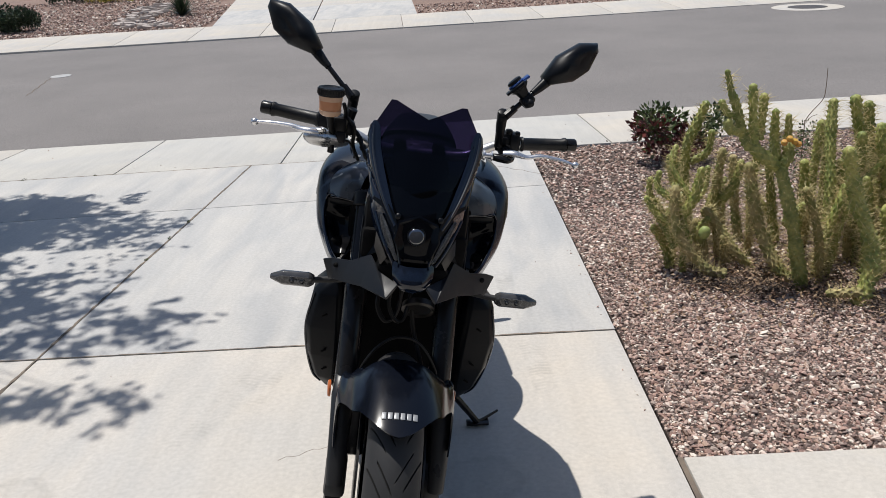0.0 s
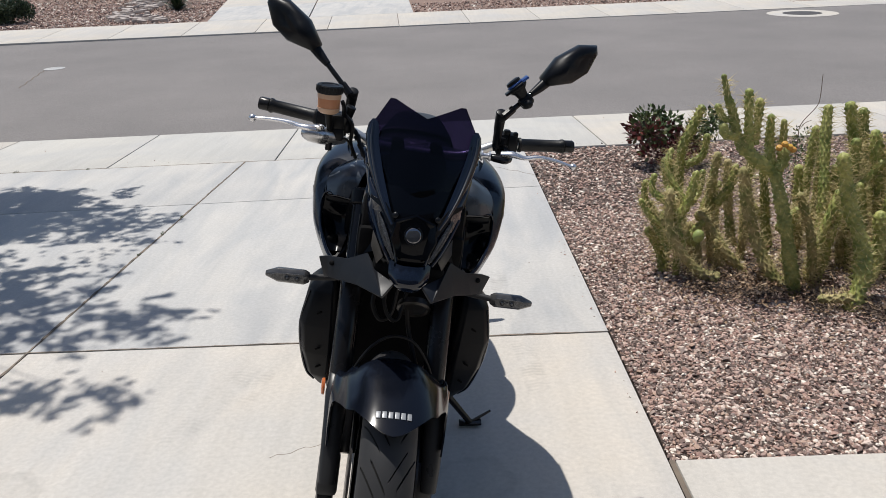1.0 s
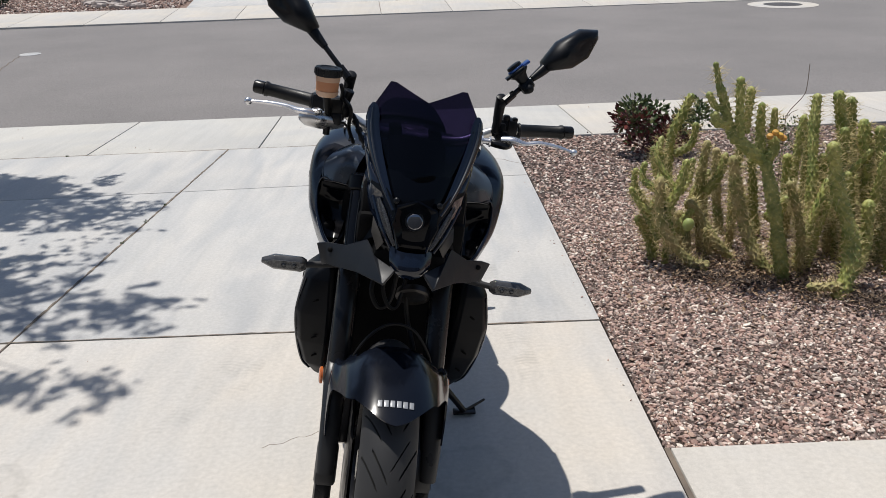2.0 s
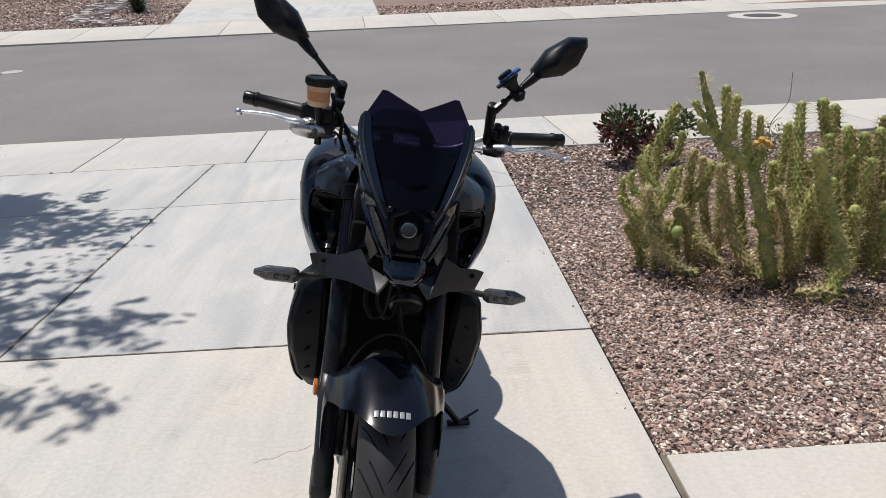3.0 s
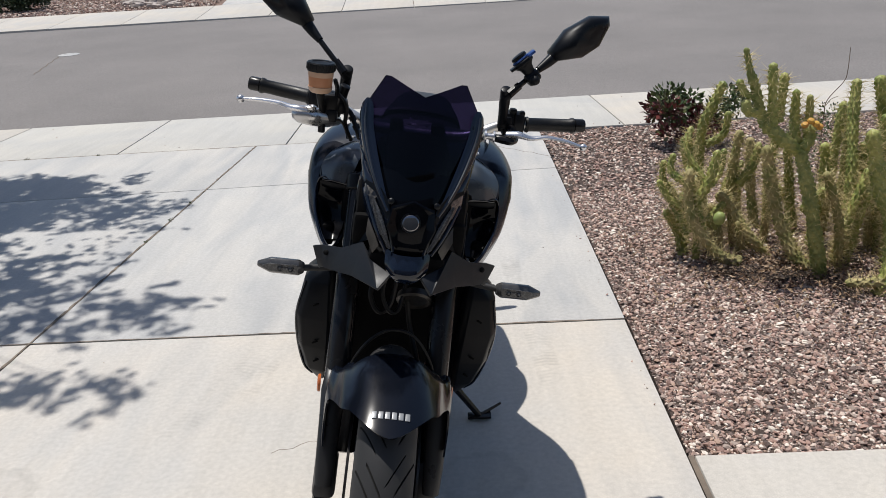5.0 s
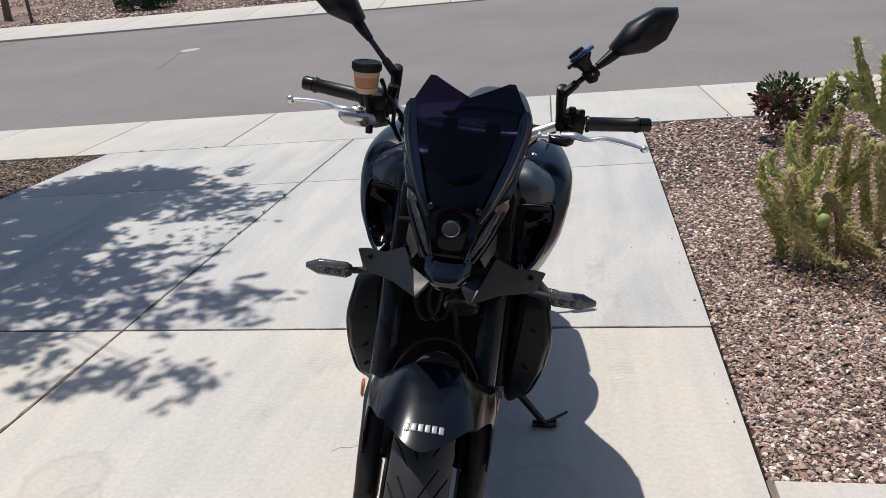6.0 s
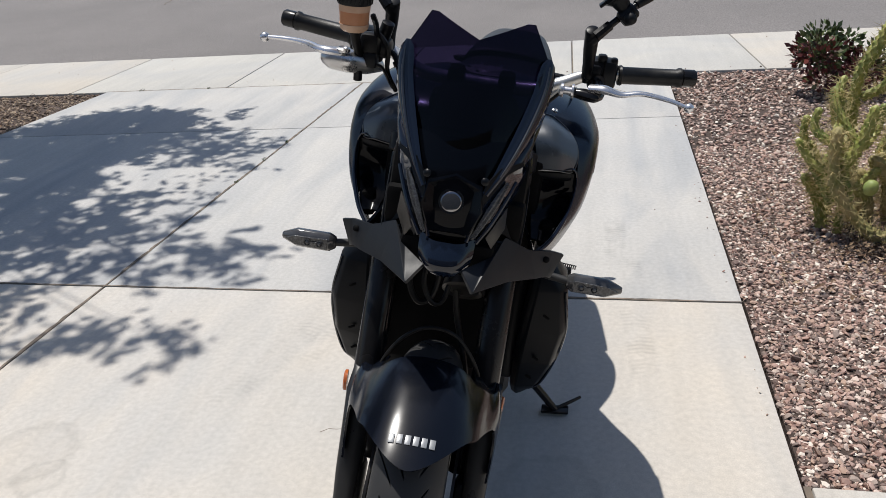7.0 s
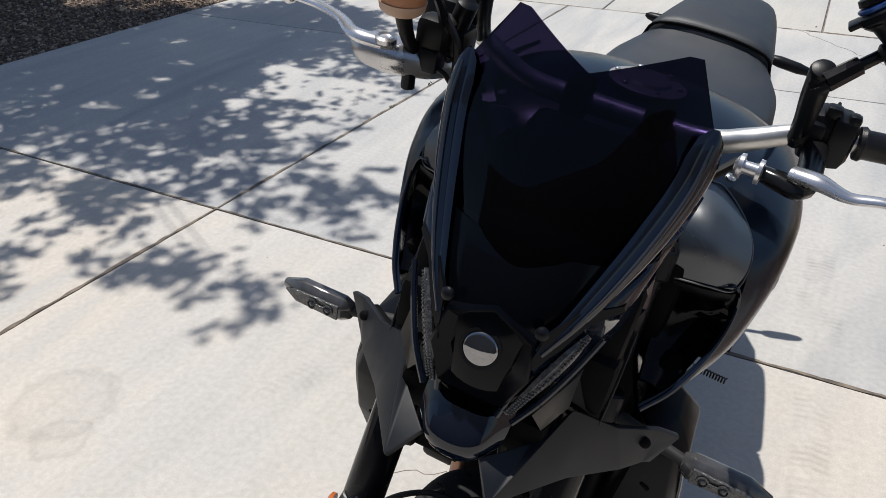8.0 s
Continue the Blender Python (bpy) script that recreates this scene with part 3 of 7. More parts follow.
def pebbles(name, regions, material, seed, keep=None, edgy=0.42, smooth=False):
    """Loose stones strewn over rectangles: rows of x0, x1, y0, y1, z, count, smallest and largest radius."""
    rng = np.random.default_rng(seed)
    V, F, base = [], [], 0
    for x0, x1, y0, y1, z, count, r0, r1 in regions:
        c = np.stack([rng.uniform(x0, x1, int(count)), rng.uniform(y0, y1, int(count))], 1)
        if keep is not None:
            c = c[keep(c[:, 0], c[:, 1])]
        n = len(c)
        r = r0 + (r1 - r0) * rng.random(n) ** 1.9
        stretch = rng.uniform(0.55, 1.45, (n, 3)) * np.array([1, 1, 0.62])
        rough = rng.uniform(1 - edgy, 1 + edgy, (n, 12, 1))
        p = ICO_V[None] * rough * stretch[:, None] * r[:, None, None]
        ang = rng.uniform(0, 2 * np.pi, n)
        tilt = rng.normal(0, 0.55, n)
        ca, sa, ct, st = np.cos(ang), np.sin(ang), np.cos(tilt), np.sin(tilt)
        y, zz = p[..., 1] * ct[:, None] - p[..., 2] * st[:, None], p[..., 1] * st[:, None] + p[..., 2] * ct[:, None]
        x = p[..., 0]
        q = np.stack([x * ca[:, None] - y * sa[:, None], x * sa[:, None] + y * ca[:, None], zz], 2)
        q[..., 0] += c[:, 0:1]
        q[..., 1] += c[:, 1:2]
        z0, lift = z if isinstance(z, tuple) else (z, 0.0)
        q[..., 2] += (z0 + lift * (c[:, 1] - y0))[:, None] + (r * rng.uniform(0.0, 1.0, n))[:, None]
        V.append(q.reshape(-1, 3))
        F.append((ICO_F[None] + (np.arange(n) * 12)[:, None, None] + base).reshape(-1, 3))
        base += n * 12
    return raw(name, np.concatenate(V).tolist(), np.concatenate(F).tolist(), material, smooth=smooth)


soil = tagged(empty("gravel_bed"), "raked bed of reddish crushed stone beside the driveway", "gravel bed", kind="structure")
part("soil", quad_slab(lambda y: XR + 0.005, lambda y: 6.5, lambda x: 1.9, joint_3, -0.02, 0.05, 0.004, 0), M_SOIL, soil)
part("soil", quad_slab(lambda y: -9.0, lambda y: edge_l(y) - 0.004, lambda x: -6.3, joint_3, -0.02, 0.05, 0.004, 0), M_SOIL, soil)
gx = XR + 0.012
tagged(pebbles("gravel", [(gx, 2.7, 1.905, 3.4, -0.022, 44000, 0.0034, 0.0098), (gx, 2.9, 3.4, 4.6, -0.022, 25000, 0.0042, 0.0105), (gx, 3.9, 4.6, 6.6, -0.022, 15000, 0.0065, 0.0145),
                         (2.7, 4.6, 1.905, 4.6, -0.022, 8000, 0.008, 0.017), (gx + 0.01, 2.6, 1.905, 3.6, -0.014, 150, 0.01, 0.0145)], M_STONE, 3, lambda x, y: y < joint_3(x) - 0.012),
       "loose reddish brown crushed stone mulch with pale chips", "gravel", kind="stuff")
tagged(pebbles("gravel", [(-6.6, -3.75, 3.0, 6.35, -0.022, 24000, 0.005, 0.014)], M_SHADESTONE, 4, lambda x, y: (y < joint_3(x) - 0.015) & (x < edge_l(y) - 0.012)), "brown crushed stone, coloured darker for the shade of a tree", "gravel", kind="stuff")
far_gravel = tagged(pebbles("gravel", [(-14, -5.3, 19.87, 23, (yard_z(19.87) - 0.03, 0.052), 9000, 0.012, 0.038), (-16, -5.5, 23, 27, (yard_z(23) - 0.03, 0.052), 6000, 0.014, 0.04), (-20, -6.3, 27, 34, (yard_z(27) - 0.03, 0.052), 3500, 0.02, 0.05), (0.05, 12, 19.87, 22.5, (yard_z(19.87) - 0.03, 0.052), 3000, 0.014, 0.038)], M_STONE, 6, lambda x, y: (x < -5.0 - 0.108 * (y - 19.87) - 0.02) | (x > 0.06)), "reddish gravel of the front yard across the street", "gravel", kind="stuff")
far_gravel.matrix_world = FAR
# stray chips on the paving
tagged(pebbles("stray_chips", [(XR - 0.06, XR, 1.9, 6, 0.0, 34, 0.002, 0.005), (-1.6, XR, 0.6, 6.2, 0.0, 22, 0.0015, 0.004), (-6, 3, 6.6, 7.8, 0.0, 26, 0.002, 0.006), (-6, 3, 6.42, 6.55, 0.0, 16, 0.003, 0.007)], M_STONE, 8),
       "few stray stone chips lying on the concrete", "stone chips", kind="stuff")
tagged(pebbles("loose_sand", [(0.32, 0.66, 7.93, 8.0, ROAD0 + 0.004, 500, 0.003, 0.007), (3.2, 4.6, 8.03, 8.1, ROAD0 + 0.008, 700, 0.003, 0.007)], M_SAND, 9),
       "small drift of rust-brown sand in the gutter", "sand", kind="stuff")


def sliver_field(name, n, place, size, material, seed):
    """Flat dry leaves, bark bits and shade-dark slivers, each bent along its middle."""
    rng = random.Random(seed)
    V, F = [], []
    for _ in range(n):
        x, y, z = place(rng)
        a, s, w = rng.uniform(0, 6.28), rng.uniform(*size), rng.uniform(0.3, 0.55)
        m = pose(x, y, z, rng.uniform(-40, 40), rng.uniform(-40, 40), math.degrees(a))
        k = len(V)
        for p in ((-s, 0, 0), (0, -s * w, 0.25 * s), (s, 0, 0), (0, s * w, 0.25 * s)):
            V.append(tuple(m @ Vector(p)))
        F += [(k, k + 1, k + 2), (k, k + 2, k + 3)]
    return raw(name, V, F, material)


def litter_place(r):
    a, d = r.uniform(0, 6.28), abs(r.gauss(0, 0.33))
    return max(0.95, 1.62 + 1.2 * d * math.cos(a)), 3.3 + d * math.sin(a), r.uniform(0.0, 0.03)


tagged(sliver_field("leaf_litter", 2600, litter_place, (0.006, 0.016), M_LITTER, 11), "dry tan leaf litter heaped under the cacti", "leaf litter", kind="stuff")
tagged(sliver_field("leaf_litter", 700, lambda r: (r.uniform(-6, -3.98), r.uniform(3.2, 6.2), r.uniform(0.0, 0.02)), (0.008, 0.02), M_LITTER, 12), "dry leaf litter on gravel under a tree", "leaf litter", kind="stuff")


# clumps lie where the cacti's shadows fall; dark slivers colour that shade in
def shade_place(r):
    if r.random() < 0.45:
        x, y, sx, sy = r.choice(((1.72, 3.0, 0.035, 0.12), (1.95, 2.86, 0.06, 0.06), (2.05, 2.92, 0.1, 0.04), (1.34, 3.22, 0.1, 0.03), (1.52, 3.13, 0.08, 0.035)))
        return r.gauss(x, sx), r.gauss(y, sy), r.uniform(0.002, 0.02)
    return r.uniform(1.25, 2.5), 3.27 + r.gauss(0, 0.13), r.uniform(0.005, 0.09) * r.random()


tagged(sliver_field("dead_stems", 5200, shade_place, (0.004, 0.013), M_SHADEHUSK, 13), "tangle of dark slivers coloured as the shade under the cacti, with dead husks", "dead stems", kind="stuff")


# ---- cacti ----
def cactus_stem(parent, pts, r0, r1, spines=1.0, old=False, seed=0):
    """A knobby stem through the points: long low tubercles in a spiral, and a fan of spines from each."""
    rng = random.Random(seed)
    line = smooth_path(pts, 8)
    length = sum((b - a).length for a, b in zip(line, line[1:]))
    rows = max(10, int(length / 0.0055))
    r0, r1 = r0 * 0.72, r1 * 0.76
    cum = [0.0]
    for a, b in zip(line, line[1:]):
        cum.append(cum[-1] + (b - a).length)
    pos = [Vector([float(np.interp(length * k / rows, cum, [q[c] for q in line])) for c in range(3)]) for k in range(rows + 1)]
    fr = frames_along(pos, (0.3, 1, 0))
    n, rings, ribs, step = 28, [], 7, 0.024
    turn = 0.5 * seed
    for k, (p, (d, a, b)) in enumerate(zip(pos, fr)):
        t, h = k / rows, length * k / rows
        r = r0 + (r1 - r0) * t
        r *= 1 + 0.07 * math.sin(h * 23 + seed) + 0.05 * math.sin(h * 51 + 2 * seed)
        top = (length - h) / (1.3 * r1)
        if top < 1:
            r *= max(0.12, math.sqrt(max(0.0, 1 - (1 - top) ** 2)))
        ring = []
        j = int(h / step)
        up = h / step - j
        for i in range(n):
            th = 2 * math.pi * i / n
            knob = max(0.0, math.cos(ribs * th + math.pi * (j % 2) + turn)) * math.sin(math.pi * up ** 0.7) ** 0.8
            rr = r * (0.87 + 0.34 * knob)
            ring.append(p + a * (rr * math.cos(th)) + b * (rr * math.sin(th)))
        rings.append(ring)
    stem = part("stem", add_loft(bmesh.new(), rings), M_CACTUS_OLD if old else M_CACTUS, parent, sharp=75)
    V, F = [], []
    for j in range(1, int(length / step)):
        k = min(rows - 1, int((j + 0.62) * step / length * rows))
        p, (d, a, b) = pos[k], fr[k]
        r = r0 + (r1 - r0) * k / rows
        for i in range(ribs):
            th = (2 * math.pi * i - math.pi * (j % 2) - turn) / ribs
            out = a * math.cos(th) + b * math.sin(th)
            for _ in range(int(spines * 2.6 + rng.random())):
                way = (out + d * rng.uniform(-0.55, 0.8) + Vector((rng.uniform(-0.5, 0.5), rng.uniform(-0.5, 0.5), rng.uniform(-0.5, 0.5)))).normalized()
                o = p + out * r * 1.05
                e = o + way * rng.uniform(0.016, 0.058)
                w = way.orthogonal().normalized() * 0.0011
                w2 = way.cross(w)
                q = len(V)
                V += [tuple(o + w), tuple(o - w * 0.5 + w2), tuple(o - w * 0.5 - w2), tuple(e)]
                F += [(q, q + 1, q + 3), (q + 1, q + 2, q + 3), (q + 2, q, q + 3)]
    if V:
        tagged(raw("spine_coat", V, F, M_SPINE, stem, "long straw-coloured spines"), kind="stuff")
    return stem


def cactus(base, label):
    return tagged(empty("cactus", pose(*base)), label, "cactus", group="cacti in the gravel bed")


def stems(parent, seed, *rows):
    """Rows of (points in the world, radius at the foot, radius at the tip, spines, old)."""
    inv = parent.matrix_world.inverted()
    for k, (pts, r0, r1, sp, old) in enumerate(rows):
        cactus_stem(parent, [tuple(inv @ Vector(p)) for p in pts], r0, r1, sp, old, seed * 17 + k)


c1 = cactus((1.70, 3.14, 0), "tall branched green cactus with bare lower trunk and yellow buds")
stems(c1, 1,
      ([(1.70, 3.14, -0.03), (1.63, 3.16, 0.31), (1.57, 3.2, 0.57)], 0.042, 0.036, 0.25, False),
      ([(1.575, 3.2, 0.54), (1.50, 3.19, 0.60), (1.43, 3.2, 0.66)], 0.036, 0.034, 0.3, False),
      ([(1.44, 3.2, 0.64), (1.39, 3.2, 0.73), (1.37, 3.2, 0.81), (1.345, 3.2, 0.88)], 0.032, 0.026, 0.5, False),
      ([(1.345, 3.2, 0.87), (1.33, 3.2, 0.93), (1.315, 3.2, 0.985)], 0.02, 0.014, 1.2, False),
      ([(1.45, 3.2, 0.66), (1.44, 3.2, 0.78), (1.43, 3.2, 0.92)], 0.03, 0.022, 1.2, False),
      ([(1.48, 3.22, 0.67), (1.495, 3.24, 0.76), (1.50, 3.25, 0.87)], 0.026, 0.022, 1.2, False),
      ([(1.38, 3.2, 0.78), (1.33, 3.2, 0.80), (1.295, 3.2, 0.86)], 0.024, 0.018, 0.6, False),
      ([(1.40, 3.2, 0.72), (1.34, 3.18, 0.73), (1.32, 3.18, 0.78)], 0.028, 0.024, 0.4, False),
      ([(1.56, 3.21, 0.56), (1.555, 3.24, 0.68), (1.555, 3.25, 0.80)], 0.03, 0.022, 1.1, False),
      ([(1.58, 3.2, 0.56), (1.605, 3.2, 0.60), (1.60, 3.2, 0.66)], 0.034, 0.032, 0.3, False),
      ([(1.60, 3.22, 0.62), (1.605, 3.22, 0.70), (1.60, 3.22, 0.78)], 0.024, 0.02, 1.1, False))
for dx, dz in ((-0.02, 0.01), (0.02, 0.012), (0.0, 0.025), (0.035, 0.0)):
    part("flower_bud", turned([(0, 0.003), (0.006, 0.012), (0.016, 0.015), (0.024, 0.011), (0.026, 0.003)], (-0.115 + dx, 0.02, 0.645 + dz), (dx * 8, -0.5, 1), 10), M_FLOWER, c1, "yellow flower bud")

c2 = cactus((1.85, 2.97, 0), "dark green upright cactus with a curved spiny trunk")
stems(c2, 2,
      ([(1.87, 2.97, -0.03), (1.90, 2.99, 0.06), (1.93, 3.03, 0.16), (1.922, 3.06, 0.26), (1.87, 3.1, 0.42), (1.81, 3.1, 0.65)], 0.05, 0.036, 0.9, False),
      ([(1.88, 2.98, 0.03), (1.80, 2.98, 0.03), (1.73, 3.0, 0.025)], 0.036, 0.022, 1.2, True),
      ([(1.93, 3.05, 0.02), (2.02, 3.1, 0.15), (2.02, 3.12, 0.38)], 0.04, 0.035, 1.0, False))
c3 = cactus((2.12, 3.3, 0), "dense clump of tall spiny yellow-green cactus stems")
stems(c3, 3,
      ([(2.13, 3.3, -0.02), (2.15, 3.35, 0.3), (2.10, 3.4, 0.68)], 0.045, 0.036, 1.6, False),
      ([(2.25, 3.35, -0.02), (2.28, 3.4, 0.3), (2.27, 3.42, 0.66)], 0.045, 0.036, 1.6, False),
      ([(2.2, 3.6, -0.02), (2.15, 3.6, 0.4), (2.07, 3.6, 0.78)], 0.042, 0.03, 1.3, False),
      ([(2.3, 3.7, -0.02), (2.24, 3.7, 0.4), (2.19, 3.7, 0.73)], 0.042, 0.03, 1.3, False),
      ([(2.35, 3.2, -0.02), (2.38, 3.2, 0.3), (2.36, 3.22, 0.6)], 0.045, 0.035, 1.6, False),
      ([(2.5, 3.45, -0.02), (2.5, 3.45, 0.4), (2.46, 3.5, 0.72)], 0.045, 0.035, 1.6, False),
      ([(2.05, 3.3, -0.02), (2.06, 3.32, 0.2), (2.03, 3.34, 0.45)], 0.034, 0.028, 1.6, False))
c4 = cactus((1.94, 3.45, 0), "spiny green cactus with several upright stems")
stems(c4, 4,
      ([(1.90, 3.42, -0.02), (1.93, 3.45, 0.3), (1.95, 3.55, 0.6), (1.97, 3.6, 0.77)], 0.038, 0.03, 1.2, False),
      ([(1.99, 3.5, -0.02), (2.0, 3.5, 0.25), (1.99, 3.5, 0.5)], 0.034, 0.03, 1.3, False),
      ([(1.85, 3.55, -0.02), (1.88, 3.6, 0.2), (1.86, 3.6, 0.48)], 0.034, 0.028, 1.3, False),
      ([(1.96, 3.75, -0.02), (2.0, 3.8, 0.3), (2.02, 3.8, 0.63)], 0.034, 0.028, 1.2, False),
      ([(1.8, 3.75, -0.02), (1.8, 3.8, 0.2), (1.77, 3.8, 0.42)], 0.034, 0.026, 1.4, False))
c5 = cactus((1.60, 3.3, 0), "leaning spiny cactus stems with straw-coloured spines")
stems(c5, 5,
      ([(1.72, 3.18, 0.02), (1.64, 3.24, 0.035), (1.57, 3.33, 0.2), (1.53, 3.37, 0.38), (1.51, 3.4, 0.53)], 0.04, 0.034, 1.5, True),
      ([(1.57, 3.4, -0.02), (1.47, 3.42, 0.10), (1.40, 3.48, 0.22), (1.34, 3.5, 0.29)], 0.036, 0.032, 0.8, True),
      ([(1.5, 3.55, -0.02), (1.44, 3.6, 0.28), (1.46, 3.6, 0.56)], 0.034, 0.028, 1.3, True),
      ([(1.46, 3.58, 0.30), (1.52, 3.58, 0.38), (1.55, 3.58, 0.5)], 0.03, 0.025, 1.0, False),
      ([(1.66, 3.85, -0.02), (1.64, 3.9, 0.2), (1.62, 3.9, 0.45)], 0.036, 0.03, 1.4, True))
c6 = cactus((1.37, 3.3, 0), "low sprawling green cactus with an oval fruit")
stems(c6, 6,
      ([(1.40, 3.29, 0.02), (1.31, 3.31, 0.05), (1.21, 3.35, 0.17), (1.175, 3.38, 0.3), (1.18, 3.4, 0.44)], 0.036, 0.03, 1.6, True),
      ([(1.24, 3.37, 0.15), (1.22, 3.40, 0.27), (1.27, 3.4, 0.38), (1.30, 3.4, 0.52)], 0.032, 0.026, 1.0, False),
      ([(1.2, 3.42, 0.12), (1.13, 3.48, 0.26), (1.085, 3.5, 0.38), (1.09, 3.5, 0.46)], 0.026, 0.02, 1.2, False),
      ([(1.18, 3.40, 0.24), (1.10, 3.44, 0.30), (1.05, 3.45, 0.38)], 0.022, 0.018, 1.0, False),
      ([(1.18, 3.40, 0.36), (1.11, 3.45, 0.42), (1.12, 3.46, 0.5)], 0.024, 0.018, 1.0, False),
      ([(1.18, 3.42, 0.38), (1.21, 3.5, 0.46), (1.2, 3.52, 0.56)], 0.024, 0.018, 1.0, False),
      ([(1.26, 3.42, 0.36), (1.19, 3.5, 0.5), (1.22, 3.55, 0.6)], 0.024, 0.018, 1.0, False),
      ([(1.29, 3.45, 0.34), (1.35, 3.5, 0.4), (1.36, 3.5, 0.5)], 0.024, 0.018, 1.0, False))
part("fruit", turned([(0, 0.004), (0.006, 0.018), (0.022, 0.026), (0.04, 0.026), (0.056, 0.018), (0.062, 0.006)], (-0.085, -0.005, 0.205), (0.15, -0.2, 1), 16), M_FRUIT, c6, "oval green cactus fruit")
c7 = cactus((1.45, 4.0, 0), "green cactus with a curved arm behind the clump")
stems(c7, 7,
      ([(1.45, 4.0, -0.02), (1.40, 4.0, 0.25), (1.39, 3.95, 0.5), (1.42, 3.92, 0.6), (1.47, 3.9, 0.74)], 0.036, 0.03, 1.2, False),
      ([(1.40, 4.0, 0.2), (1.32, 3.95, 0.32), (1.30, 3.95, 0.46)], 0.03, 0.024, 1.2, False),
      ([(1.42, 3.98, 0.4), (1.50, 3.95, 0.46), (1.52, 3.95, 0.58)], 0.03, 0.024, 1.2, False))


rngc = random.Random(40)
for k, (x, y, h, lx) in enumerate(((1.36, 3.47, 0.24, -0.05), (1.30, 3.57, 0.36, -0.08), (1.52, 3.72, 0.36, -0.04), (1.62, 3.62, 0.3, 0.02), (1.80, 3.5, 0.3, 0.02), (1.76, 3.95, 0.46, 0.0), (2.03, 3.42, 0.36, 0.02), (2.2, 3.2, 0.36, 0.03), (2.4, 3.35, 0.55, 0.02), (2.44, 3.7, 0.66, 0.02), (1.25, 3.65, 0.32, -0.12), (1.2, 3.5, 0.22, -0.1), (2.28, 3.1, 0.26, 0.06), (2.1, 3.9, 0.56, 0.0))):
    q = cactus((x, y, 0), "short spiny cactus shoot in a dense clump")
    cactus_stem(q, [(0, 0, -0.02), (lx * 0.3, rngc.uniform(-0.03, 0.03), h * 0.5), (lx, rngc.uniform(-0.04, 0.04), h)], rngc.uniform(0.026, 0.034), 0.025, 1.5, k % 3 == 0, 300 + k)
    if k % 2 == 0:
        cactus_stem(q, [(lx * 0.35, 0, h * 0.55), (lx * 0.35 + rngc.uniform(-0.09, 0.09), rngc.uniform(-0.06, 0), h * 0.7), (lx * 0.4 + rngc.uniform(-0.1, 0.1), 0, h * 1.05)], 0.028, 0.022, 1.2, False, 340 + k)


# taller stems at the street-side end of the clump, then shoots that close it
for k in range(7):
    x, y = 2.06 + 0.07 * k, 3.42 + 0.1 * math.sin(k * 2.3)
    h, lx = rngc.uniform(0.45, 0.72), rngc.uniform(-0.06, 0.1)
    q = cactus((x, y, 0), "tall spiny cactus stem in a dense clump")
    cactus_stem(q, [(0, 0, -0.02), (lx * 0.3, rngc.uniform(-0.03, 0.03), h * 0.5), (lx, rngc.uniform(-0.04, 0.04), h)], rngc.uniform(0.032, 0.042), 0.03, 1.7, False, 600 + k)
    cactus_stem(q, [(lx * 0.2, 0, h * 0.35), (lx + rngc.uniform(-0.12, 0.12), rngc.uniform(-0.1, 0), h * 0.5), (lx + rngc.uniform(-0.14, 0.14), -0.08, h * 0.85)], 0.03, 0.024, 1.5, False, 620 + k)
for k in range(9):
    x, y = rngc.uniform(1.78, 2.5), rngc.uniform(3.2, 3.85)
    h, lx = rngc.uniform(0.16, 0.46), rngc.uniform(-0.14, 0.12)
    q = cactus((x, y, 0), "upright spiny cactus shoot in a dense clump")
    cactus_stem(q, [(0, 0, -0.02), (lx * 0.3, rngc.uniform(-0.03, 0.03), h * 0.5), (lx, rngc.uniform(-0.04, 0.04), h)], rngc.uniform(0.026, 0.036), 0.024, 1.7, k % 3 == 0, 500 + k)
for k in range(6):
    x, y = rngc.uniform(1.24, 1.6), rngc.uniform(3.42, 3.75)
    h, lx = rngc.uniform(0.14, 0.34), rngc.uniform(-0.16, 0.06)
    q = cactus((x, y, 0), "slender spiny cactus shoot beside sprawling stems")
    cactus_stem(q, [(0, 0, -0.02), (lx * 0.4, rngc.uniform(-0.03, 0.03), h * 0.5), (lx, rngc.uniform(-0.05, 0.02), h)], rngc.uniform(0.02, 0.03), 0.018, 1.8, k % 2 == 0, 540 + k)


# ---- shrubs, twig and far planting ----
def leaf_heap(name, clumps, material, parent, size, seed, count):
    """Many small pointed leaves round clump centres (x, y, z, radius), denser at the outside."""
    rng = random.Random(seed)
    V, F = [], []
    for x, y, z, rad in clumps:
        for _ in range(count):
            d = Vector((rng.gauss(0, 1), rng.gauss(0, 1), rng.gauss(0, 0.8))).normalized()
            p = Vector((x, y, z)) + d * rad * (rng.random() ** 0.4)
            s = rng.uniform(*size)
            tip = (d + Vector((rng.uniform(-0.6, 0.6), rng.uniform(-0.6, 0.6), rng.uniform(-0.2, 0.9)))).normalized()
            w = tip.cross(Vector((rng.uniform(-1, 1), rng.uniform(-1, 1), rng.uniform(-1, 1)))).normalized() * s * 0.28
            k = len(V)
            V += [tuple(p), tuple(p + tip * s * 0.5 + w), tuple(p + tip * s), tuple(p + tip * s * 0.5 - w)]
            F.append((k, k + 1, k + 2, k + 3))
    return raw(name, V, F, material, parent)


